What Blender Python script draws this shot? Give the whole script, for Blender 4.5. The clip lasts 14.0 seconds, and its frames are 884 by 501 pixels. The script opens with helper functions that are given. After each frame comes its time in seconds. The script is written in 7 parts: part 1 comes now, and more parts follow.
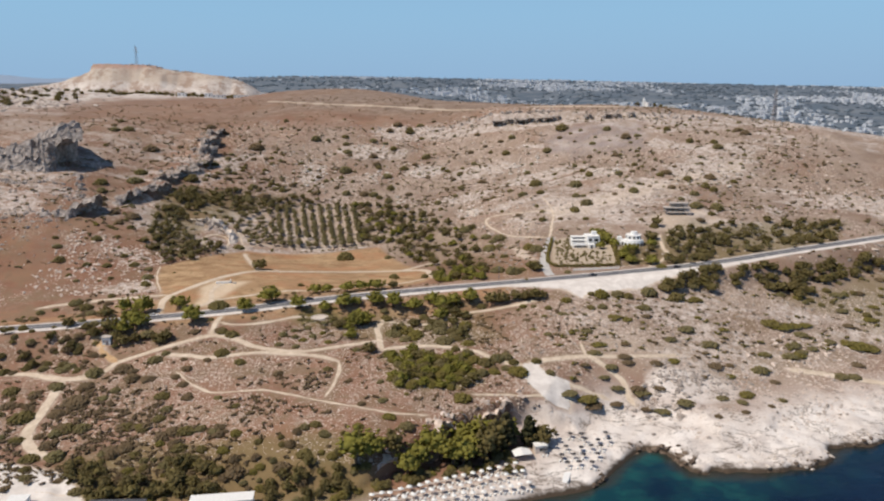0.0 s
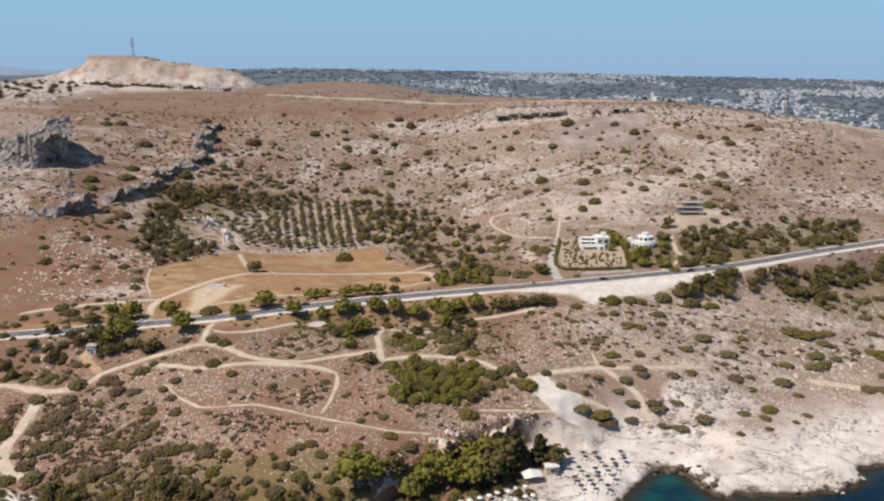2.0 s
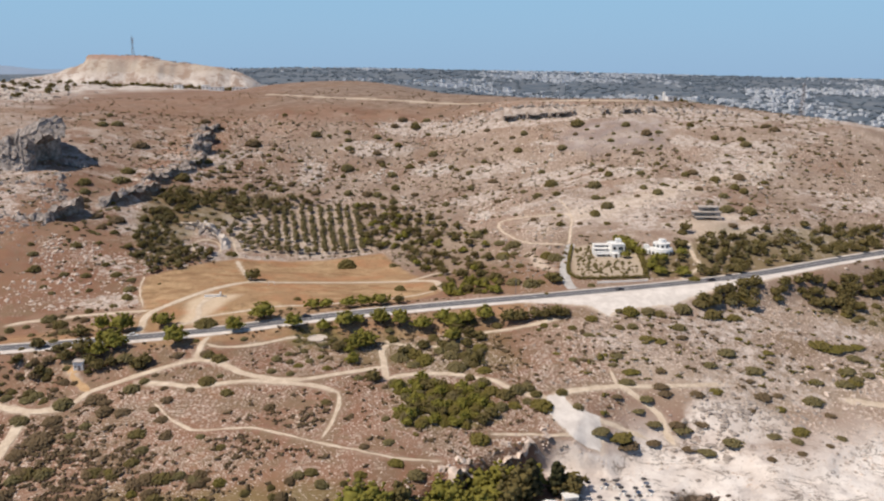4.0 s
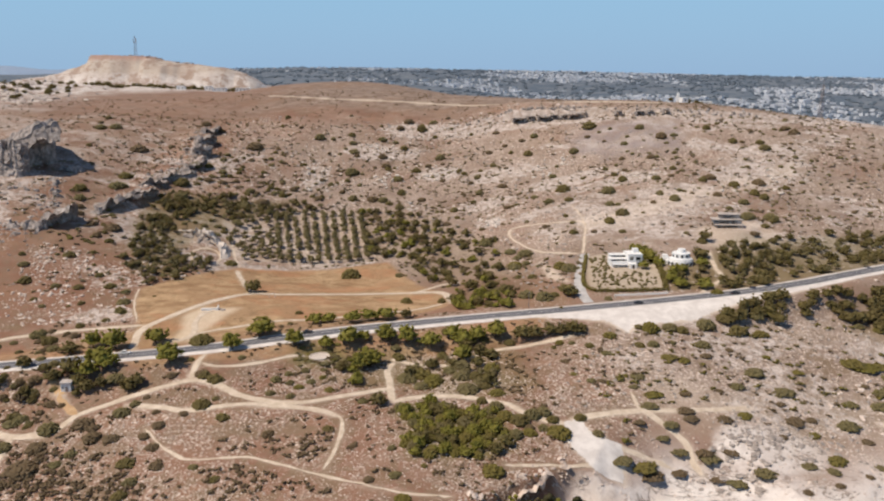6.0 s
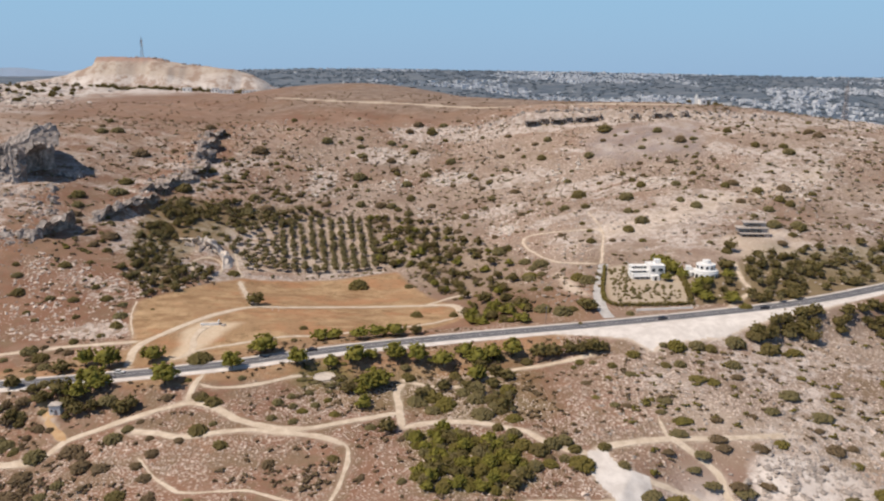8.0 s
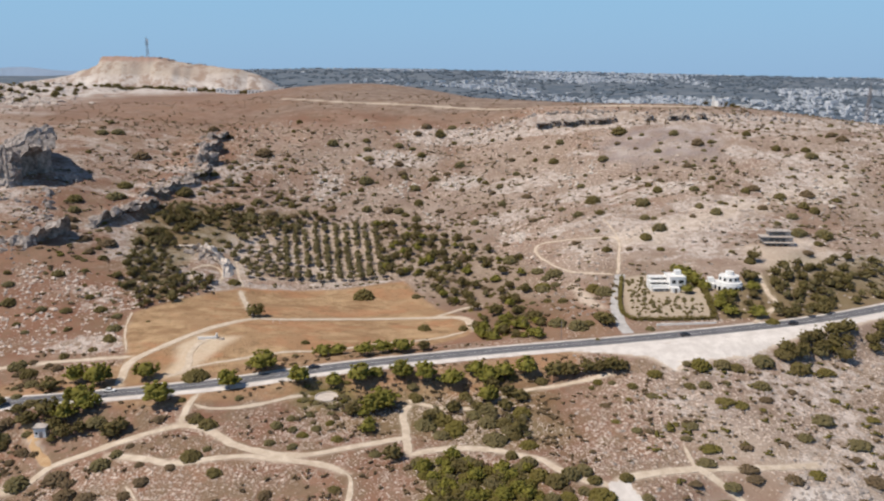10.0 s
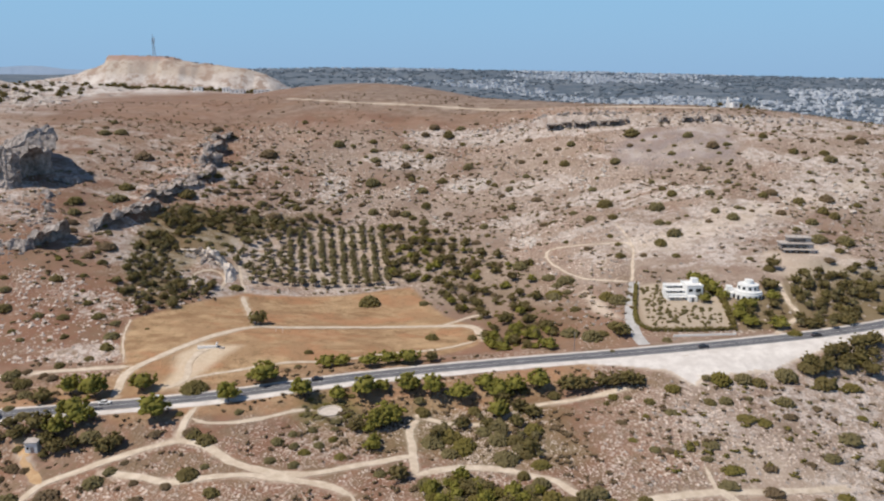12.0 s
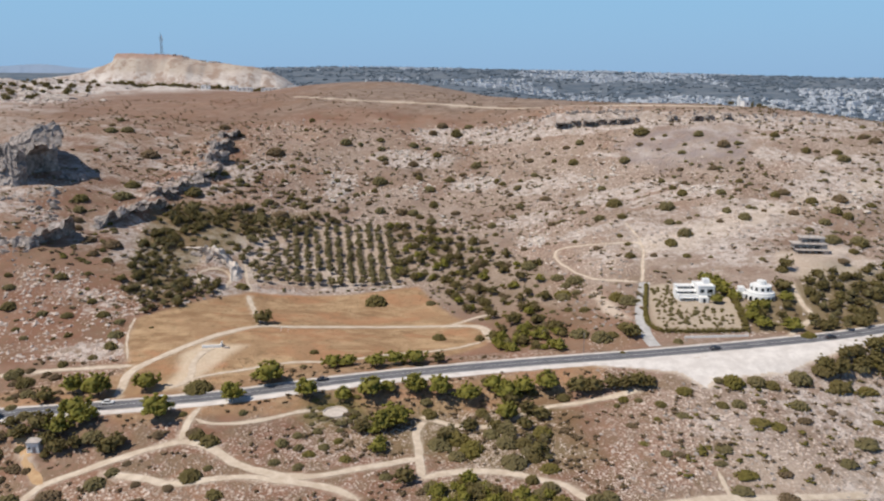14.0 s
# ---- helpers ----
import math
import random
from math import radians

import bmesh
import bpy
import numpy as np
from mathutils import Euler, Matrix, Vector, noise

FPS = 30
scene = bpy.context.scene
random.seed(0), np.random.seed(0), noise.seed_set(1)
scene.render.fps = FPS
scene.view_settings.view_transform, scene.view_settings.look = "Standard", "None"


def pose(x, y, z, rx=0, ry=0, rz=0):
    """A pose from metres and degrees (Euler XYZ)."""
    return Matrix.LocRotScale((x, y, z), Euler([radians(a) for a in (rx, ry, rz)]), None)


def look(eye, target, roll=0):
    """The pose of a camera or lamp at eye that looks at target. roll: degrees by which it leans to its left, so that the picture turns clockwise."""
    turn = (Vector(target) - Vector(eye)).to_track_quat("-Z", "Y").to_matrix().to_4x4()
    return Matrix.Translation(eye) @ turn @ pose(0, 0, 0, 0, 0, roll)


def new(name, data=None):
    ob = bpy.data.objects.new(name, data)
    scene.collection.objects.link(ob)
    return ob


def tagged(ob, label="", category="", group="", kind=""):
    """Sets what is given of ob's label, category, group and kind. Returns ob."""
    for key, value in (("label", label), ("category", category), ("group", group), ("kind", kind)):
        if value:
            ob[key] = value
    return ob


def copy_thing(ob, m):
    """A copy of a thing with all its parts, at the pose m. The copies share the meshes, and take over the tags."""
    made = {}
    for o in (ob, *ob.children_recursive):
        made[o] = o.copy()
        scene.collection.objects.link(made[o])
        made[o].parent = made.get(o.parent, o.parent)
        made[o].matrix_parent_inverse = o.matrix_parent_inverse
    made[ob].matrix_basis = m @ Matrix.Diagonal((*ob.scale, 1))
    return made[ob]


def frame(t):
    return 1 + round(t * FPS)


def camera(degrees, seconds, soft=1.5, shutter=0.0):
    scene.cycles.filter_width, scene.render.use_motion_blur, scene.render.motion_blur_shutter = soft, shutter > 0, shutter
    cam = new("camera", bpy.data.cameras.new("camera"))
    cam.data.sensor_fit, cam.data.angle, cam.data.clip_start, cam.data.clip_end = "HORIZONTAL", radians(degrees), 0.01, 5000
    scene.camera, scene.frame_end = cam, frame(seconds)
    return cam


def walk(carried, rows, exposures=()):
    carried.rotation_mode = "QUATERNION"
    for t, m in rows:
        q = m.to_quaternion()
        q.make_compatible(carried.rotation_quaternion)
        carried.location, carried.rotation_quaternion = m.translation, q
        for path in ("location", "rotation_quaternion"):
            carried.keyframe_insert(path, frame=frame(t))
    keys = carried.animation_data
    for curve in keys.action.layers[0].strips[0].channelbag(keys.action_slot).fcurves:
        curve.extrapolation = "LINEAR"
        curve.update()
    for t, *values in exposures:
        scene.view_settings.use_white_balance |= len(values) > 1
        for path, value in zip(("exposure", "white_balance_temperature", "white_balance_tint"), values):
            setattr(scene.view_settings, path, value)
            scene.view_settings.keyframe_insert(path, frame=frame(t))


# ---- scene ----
# ================= camera =================
cam = camera(60.29, 14.0, soft=2.25)
# seconds, x, y, z, then turns about x, y and z in degrees
PATH = [
    (0.0, 0.00, 0.00, 140.00, 77.52, -0.00, -0.00),
    (0.5, -0.44, 5.06, 141.07, 77.07, -0.04, 0.00),
    (1.0, -0.88, 9.83, 140.95, 77.03, -0.08, 0.00),
    (1.5, -1.25, 14.86, 140.95, 77.00, -0.09, 0.02),
    (2.0, -1.67, 19.91, 140.85, 76.97, -0.11, 0.04),
    (4.5, -4.61, 45.00, 141.04, 76.89, -0.07, 0.30),
    (5.0, -4.98, 49.95, 141.39, 76.89, -0.06, 0.38),
    (5.5, -5.43, 54.83, 141.71, 76.87, -0.04, 0.49),
    (6.0, -5.88, 59.79, 142.10, 76.86, -0.01, 0.63),
    (6.5, -6.39, 64.78, 142.25, 76.89, 0.01, 0.80),
    (7.0, -6.77, 69.71, 142.37, 76.90, 0.02, 0.99),
    (7.5, -7.33, 74.62, 142.49, 76.91, 0.06, 1.13),
    (8.0, -7.82, 79.61, 142.66, 76.92, 0.10, 1.25),
    (10.5, -9.64, 101.66, 143.53, 76.90, -0.01, 1.94),
    (11.0, -10.02, 104.96, 143.74, 76.89, -0.04, 2.06),
    (11.5, -10.15, 107.78, 143.72, 76.89, -0.05, 2.23),
    (12.0, -10.33, 110.15, 143.67, 76.87, -0.08, 2.38),
    (12.5, -10.51, 111.94, 143.49, 76.86, -0.12, 2.52),
    (13.0, -10.62, 113.21, 143.21, 76.84, -0.16, 2.67),
    (13.5, -10.72, 114.08, 142.93, 76.83, -0.20, 2.82),
    (14.0, -10.77, 114.47, 142.54, 76.82, -0.17, 2.94),
]
walk(cam, [(t, pose(*row)) for t, *row in PATH], [(0.0, 0.05, 6850, 11), (2.0, 0.06, 6900, 11), (5.0, 0.09, 7050, 13), (8.0, 0.09, 7050, 13), (11.0, 0.07, 6650, 10), (14.0, 0.07, 6600, 10)])

# ================= sun and sky =================
SUN = Vector((-0.60, -0.27, 0.95)).normalized()
world = bpy.data.worlds.new("sky")
scene.world = world
world.use_nodes = True
sky = world.node_tree.nodes.new("ShaderNodeTexSky")
sky.sky_type, sky.sun_disc = "NISHITA", False
sky.sun_elevation, sky.sun_rotation = math.asin(SUN.z), math.atan2(SUN.x, SUN.y)
sky.altitude, sky.air_density, sky.dust_density, sky.ozone_density = 1500, 1.0, 0.2, 6.0
world.node_tree.nodes["Background"].inputs["Strength"].default_value = 0.085
tree_of = world.node_tree
# the blue haze that deepens the sky's colour towards the horizon
spot_of = tree_of.nodes.new("ShaderNodeTexCoord")
axes_of = tree_of.nodes.new("ShaderNodeSeparateXYZ")
rise = tree_of.nodes.new("ShaderNodeMapRange")
rise.interpolation_type = "SMOOTHSTEP"
rise.inputs["From Max"].default_value, rise.inputs["To Min"].default_value, rise.inputs["To Max"].default_value = 0.55, 0.92, 0.0
haze = tree_of.nodes.new("ShaderNodeMix")
haze.data_type = "RGBA"
haze.inputs[7].default_value = (3.15, 5.9, 8.8, 1.0)
tree_of.links.new(spot_of.outputs["Generated"], axes_of.inputs[0])
tree_of.links.new(axes_of.outputs["Z"], rise.inputs["Value"])
tree_of.links.new(rise.outputs["Result"], haze.inputs[0])
tree_of.links.new(sky.outputs["Color"], haze.inputs[6])
dusty = tree_of.nodes.new("ShaderNodeMix")
dusty.data_type = "RGBA"
dusty.inputs[7].default_value = (3.05, 4.95, 7.6, 1.0)
low = tree_of.nodes.new("ShaderNodeMapRange")
low.inputs["From Max"].default_value, low.inputs["To Min"].default_value, low.inputs["To Max"].default_value = 0.085, 0.75, 0.0
tree_of.links.new(axes_of.outputs["Z"], low.inputs["Value"])
tree_of.links.new(low.outputs["Result"], dusty.inputs[0])
tree_of.links.new(haze.outputs[2], dusty.inputs[6])
tree_of.links.new(dusty.outputs[2], tree_of.nodes["Background"].inputs["Color"])
sun = new("sun", bpy.data.lights.new("sun", "SUN"))
sun.data.energy, sun.data.angle, sun.data.color = 3.9, radians(0.53), (1.0, 0.93, 0.83)
sun.matrix_world = look(SUN * 900, (0, 0, 0))
scene.view_settings.exposure = 0.0
# ================= tracks and paths: points in plan, half width, surface =================
TRACKS = {
    "coast_path": ([(-172, 311), (-160, 309), (-150, 309), (-146, 316), (-144, 320), (-137, 324), (-130, 328), (-120, 333), (-108, 338), (-98, 336), (-87, 328), (-75, 323), (-63, 321), (-55, 323), (-47, 326), (-36, 330), (-28, 333)], 1.65, "path"),
    "lower_path": ([(-127, 324), (-111, 320), (-102, 318), (-89, 320), (-81, 321), (-68, 319), (-54, 316), (-45, 311)], 1.5, "path"),
    "south_trail": ([(-54, 316), (-45, 311), (-43, 301), (-44, 289), (-46, 280)], 0.75, "path"),
    "thin_trail": ([(-114, 308), (-107, 300), (-97, 292), (-92, 290), (-73, 289), (-55, 281), (-46, 277), (-36, 273), (-18, 268), (-5, 268)], 0.55, "path"),
    "spur_path": ([(-108, 338), (-108, 343), (-108, 347), (-107, 355)], 1.5, "path"),
    "faint_path": ([(-106, 348), (-100, 346), (-85, 349), (-70, 356), (-59, 362)], 0.9, "path"),
    "wide_path": ([(-29, 357), (-31, 350), (-30, 341), (-27, 322)], 1.55, "path"),
    "bank_path": ([(-30, 360), (-18, 355), (-3, 355), (9, 365), (27, 368), (47, 373)], 1.3, "path"),
    "east_path": ([(-27, 322), (-16, 326), (-3, 326), (10, 322), (16, 320), (20, 316), (26, 312), (36, 309)], 1.7, "path"),
    "headland_path": ([(38, 312), (50, 316), (63, 319), (83, 322), (108, 329)], 1.5, "path"),
    "headland_branch": ([(64, 319), (71, 315), (78, 309), (79, 303), (81, 298)], 1.4, "path"),
    "clearing_branch": ([(51, 302), (64, 301), (71, 300)], 1.1, "path"),
    "north_trail": ([(63, 330), (64, 319)], 0.8, "path"),
    "ledge_path": ([(12, 285), (25, 287), (43, 290)], 0.9, "path"),
    "west_path": ([(-197, 319), (-183, 317), (-165, 310), (-155, 310)], 1.8, "path"),
    "shore_track": ([(-164, 309), (-161, 288), (-159, 270), (-152, 259), (-143, 253)], 2.6, "path"),
    "shed_track": ([(-166, 345), (-160, 336), (-152, 327), (-145, 320)], 1.8, "orange_earth"),
    "field_track": ([(-142, 366), (-145, 385), (-136, 400), (-127, 414), (-117, 426), (-107, 435), (-94, 437), (-65, 446), (-34, 451), (-11, 448), (-5, 428)], 2.2, "path"),
    "west_track": ([(-211, 382), (-199, 386), (-178, 389), (-147, 390)], 1.5, "path"),
    "field_fork": ([(-128, 481), (-117, 455), (-108, 437)], 1.4, "path"),
    "field_edge": ([(-151, 394), (-161, 416), (-166, 435)], 0.5, "path"),
    "lower_track": ([(-119, 379), (-100, 387), (-84, 395), (-67, 400), (-46, 412), (-22, 420), (-9, 427)], 1.0, "path"),
    "yard_track": ([(-119, 410), (-122, 402), (-123, 393), (-120, 379), (-125, 372)], 1.6, "path"),
    "grove_track": ([(-24, 452), (-11, 463), (-1, 465)], 1.2, "path"),
    "loop_trail": ([(67, 479), (46, 491), (34, 512), (31, 526), (36, 532), (60, 527), (76, 522), (73, 498), (69, 479)], 0.75, "path"),
    "hill_trail": ([(77, 517), (76, 535), (73, 552)], 0.5, "path"),
    "villa_track": ([(136, 468), (132, 444), (132, 434), (123, 424), (115, 414)], 1.3, "path"),
    "rim_track": ([(-195, 864), (-123, 826), (-39, 812), (35, 783), (100, 742), (156, 720), (186, 720)], 2.0, "path"),
    "knoll_loop": ([(-140, 483), (-143, 500), (-149, 506), (-155, 503), (-158, 494), (-154, 484), (-150, 480)], 1.0, "path"),
    "orchard_track": ([(-128, 486), (-134, 500), (-140, 516), (-145, 530)], 0.8, "path"),
    "east_track": ([(160, 331), (178, 329), (201, 324), (218, 322)], 2.2, "path"),
}
# ================= the lie of the land =================
# Sections run inland (y) at nine stations along the coast (x); heights in metres above the sea.
STATIONS = [-420, -300, -210, -110, -20, 70, 160, 260, 420]
INLAND = [150, 230, 270, 320, 370, 420, 480, 550, 620, 690, 750, 850, 1000]
SECTIONS = {
    -420: [3, 4, 8, 15, 27, 41, 62, 82, 96, 107, 112, 113, 112],
    -300: [3, 4, 6, 12, 23, 39, 62, 82, 91, 100, 107, 113, 115],
    -210: [3, 5, 7, 12, 22, 32, 49, 61, 72, 90, 103, 117, 125],
    -110: [2, 5, 11, 21, 29, 32, 29, 35, 51, 76, 100, 120, 124],
    -20: [2, 5, 18, 23, 25, 28, 28, 38, 50, 72, 98, 119, 116],
    70: [2, 4, 7, 21, 31, 39, 43, 57, 65, 90, 110, 117, 102],
    160: [3, 3, 4, 8, 22, 37, 49, 64, 85, 107, 117, 112, 88],
    260: [3, 3, 3, 5, 11, 24, 38, 57, 82, 95, 106, 104, 71],
    420: [3, 4, 4, 6, 9, 18, 31, 49, 63, 73, 79, 71, 41],
}
LATTICE = np.array([SECTIONS[s] for s in STATIONS], float)


def hashed(i, j, seed):
    """A random number from 0 to 1 for each pair of whole numbers."""
    h = (i.astype(np.int64) * 374761393 + j.astype(np.int64) * 668265263 + seed * 974634533) & 0x7FFFFFFF
    h = ((h ^ (h >> 13)) * 1274126177) & 0x7FFFFFFF
    h = ((h ^ (h >> 16)) * 60493) & 0x7FFFFFFF
    return ((h ^ (h >> 11)) & 0xFFFF) / 65535.0


def grain(x, y, size, seed=0):
    """Smooth value noise from -1 to 1 with lumps of that size."""
    u, v = x / size, y / size
    i, j = np.floor(u), np.floor(v)
    a, b = u - i, v - j
    a, b = a * a * (3 - 2 * a), b * b * (3 - 2 * b)
    n = hashed(i, j, seed) * (1 - a) * (1 - b) + hashed(i + 1, j, seed) * a * (1 - b)
    n = n + hashed(i, j + 1, seed) * (1 - a) * b + hashed(i + 1, j + 1, seed) * a * b
    return 2 * n - 1


def rough(x, y, size, seed=0, octaves=4):
    total, gain = 0, 1.0
    for k in range(octaves):
        total = total + gain * grain(x + 17.3 * k, y - 9.1 * k, size / 2 ** k, seed + k)
        gain *= 0.5
    return total / 1.9


def step(a, b, v):
    s = np.clip((v - a) / (b - a), 0, 1)
    return s * s * (3 - 2 * s)


def weights(knots, v):
    """Cubic weights of a smooth curve through values at the knots."""
    k = np.array(knots, float)
    n, v = len(k), np.clip(v, k[0], k[-1])
    i = np.clip(np.searchsorted(k, v, "right") - 1, 0, n - 2)
    h = k[i + 1] - k[i]
    s = (v - k[i]) / h
    m, r = np.zeros((len(v), n)), np.arange(len(v))
    np.add.at(m, (r, i), 2 * s ** 3 - 3 * s ** 2 + 1)
    np.add.at(m, (r, i + 1), -2 * s ** 3 + 3 * s ** 2)
    for j, w in ((i, s ** 3 - 2 * s ** 2 + s), (i + 1, s ** 3 - s ** 2)):
        a, c = np.clip(j - 1, 0, n - 1), np.clip(j + 1, 0, n - 1)
        np.add.at(m, (r, c), w * h / (k[c] - k[a]))
        np.add.at(m, (r, a), -w * h / (k[c] - k[a]))
    return m


def from_line(x, y, line, closed=False):
    """Distance to a line of points, and the share of the way along it at the nearest place."""
    p = np.array(line, float)
    if closed:
        p = np.vstack([p, p[:1]])
    best, along = np.full(x.shape, 1e9), np.zeros(x.shape)
    for k in range(len(p) - 1):
        a, d = p[k, :2], p[k + 1, :2] - p[k, :2]
        s = np.clip(((x - a[0]) * d[0] + (y - a[1]) * d[1]) / (d @ d), 0, 1)
        r = np.hypot(x - a[0] - s * d[0], y - a[1] - s * d[1])
        near = r < best
        best, along = np.where(near, r, best), np.where(near, k + s, along)
    return best, along


def inside(x, y, ring):
    """Signed distance to a closed outline, positive inside."""
    p, odd = np.array(ring, float), np.zeros(x.shape, bool)
    for (ax, ay), (bx, by) in zip(p, np.roll(p, -1, 0)):
        cross = (ay > y) != (by > y)
        odd ^= cross & (x < (bx - ax) * (y - ay) / (by - ay + 1e-12) + ax)
    d, _ = from_line(x, y, ring, True)
    return np.where(odd, d, -d)


# the shore, from west to east, at sea level
SHORE = [(-900, 205), (-300, 208), (-60, 214), (0, 224), (32, 236), (52, 243), (64, 256), (73, 268), (80, 273), (86, 270), (88, 258),
         (97, 252), (112, 253), (129, 258), (146, 264), (153, 273), (166, 277), (178, 283), (215, 296), (260, 312), (330, 322), (900, 330)]
# the road's middle line, from west to east: x, y and height
ROAD = [(-700, 255, 12), (-420, 308, 18), (-300, 332, 22), (-207, 350, 24), (-160, 356, 26), (-105, 364, 29), (-55, 379, 31), (4, 392, 33),
        (60, 399, 36), (130, 413, 39), (170, 428, 40), (210, 447, 41), (287, 484, 42), (420, 556, 42), (700, 730, 42)]


def curve(points, gap=3.0):
    """A smooth line through the points, about a step every gap metres."""
    p = [Vector((*q, 0.0)[:3]) for q in points]
    p = [2 * p[0] - p[1], *p, 2 * p[-1] - p[-2]]
    line = []
    for a, b, c, d in zip(p, p[1:], p[2:], p[3:]):
        n = max(2, int((c - b).length / gap))
        for k in range(n):
            s = k / n
            line.append(0.5 * (2 * b + (c - a) * s + (2 * a - 5 * b + 4 * c - d) * s * s + (3 * b - a - 3 * c + d) * s ** 3))
    return np.array([tuple(v) for v in (*line, p[-2])])


SHORE_LINE, ROAD_LINE = curve(SHORE, 4), curve(ROAD, 8)


def seaward(x, y):
    """Signed distance from the shore, positive on land (capped at 150 m)."""
    gap = y - np.interp(x, SHORE_LINE[:, 0], SHORE_LINE[:, 1])
    d = np.where(gap > 0, 150.0, -150.0)
    near = np.abs(gap) < 130
    d[near] = from_line(x[near], y[near], SHORE_LINE[:, :2])[0] * np.sign(gap[near])
    return d


def from_road(x, y):
    """Distance from the road's middle line (capped at 60 m) and the road's height there."""
    gap = np.abs(y - np.interp(x, ROAD_LINE[:, 0], ROAD_LINE[:, 1]))
    d, level = np.full(x.shape, 60.0), np.full(x.shape, 30.0)
    near = gap < 60
    d[near], along = from_line(x[near], y[near], ROAD_LINE[:, :2])
    level[near] = np.interp(along, np.arange(len(ROAD_LINE)), ROAD_LINE[:, 2])
    return d, level


def hump(x, y, cx, cy, rx, ry, turn=0.0):
    c, s = math.cos(radians(turn)), math.sin(radians(turn))
    u, v = ((x - cx) * c + (y - cy) * s) / rx, ((y - cy) * c - (x - cx) * s) / ry
    return np.exp(-(u * u + v * v))


def distance_land(x, y):
    """The plain and the hills beyond the plateau, up to the skyline."""
    a = x / np.maximum(y, 400)
    sky = np.interp(a, [-0.75, -0.6, -0.53, -0.47, -0.3, -0.2, -0.1, 0.0, 0.15, 0.3, 0.45, 0.6, 0.8], [128, 130, 132, 140, 160, 170, 166, 158, 148, 131, 117, 103, 90])
    low = np.interp(a, [-0.6, -0.3, 0.0, 0.3, 0.6], [100, 80, 48, 32, 18])
    s = step(1500, 4600, y) * 0.45 + np.clip((y - 1700) / 2900, 0, 1) * 0.55
    hills = 22 * rough(x, y, 700, 5, 3) * step(1500, 2300, y) * (1 - step(3900, 4700, y)) + 4 * grain(x, y, 220, 9) * step(1500, 2300, y)
    return low + (sky - low) * s + hills


def quarry_hill(x, y):
    """The flat-topped hill with its cut face, and the rough ground west of it."""
    top = np.interp(x, [-900, -800, -726, -686, -656, -640, -632, -595, -527, -508, -441, -393, -365, -341, -317, -292], [0, 4, 21, 30, 40, 48, 62, 65, 66, 61, 56, 55, 50, 36, 18, 0])
    face = step(1325, 1425, y + 26 * rough(x, y, 60, 3, 4)) * (1 - step(1480, 1700, y))
    hill = top * face + (5 * rough(x, y, 42, 8, 4) - 4 * np.abs(grain(x, 0.35 * y, 11, 6))) * step(0.02, 0.4, face) * step(2, 20, top) * (1 - 0.7 * step(0.8, 1.0, face))
    heaps = hump(x, y, -690, 1150, 260, 170)
    return hill + heaps * (17 + 9 * rough(x, y, 50, 9, 4) + 5 * grain(x, y, 17, 12)) + 5 * grain(x, y, 24, 14) * step(4, 20, top) * face * (x < -636)


PADS = [(-60, 357, 6, 27.2), (87, 452, 9, 42.6), (115, 450, 9, 44.2), (157, 500, 12, 54.0), (-155, 335, 3, 21.5), (-120, 406, 6, 31.5)]
DRIVE = [(70, 478), (65, 458), (60, 436), (58.5, 420), (60, 406)]


def unworn(x, y):
    """0 along trodden and paved ground, 1 away from it."""
    out = np.ones(len(x))
    for line, half in (*[(p, w) for p, w, m in TRACKS.values()], (DRIVE, 2.5), ([(40, 390), (70, 388), (110, 395), (150, 410)], 8)):
        p = np.array(line, float)
        lo, hi = p.min(0) - 8, p.max(0) + 8
        k = (x > lo[0]) & (x < hi[0]) & (y > lo[1]) & (y < hi[1])
        if k.any():
            out[k] = np.minimum(out[k], step(half + 1, half + 6, from_line(x[k], y[k], line)[0]))
    return out


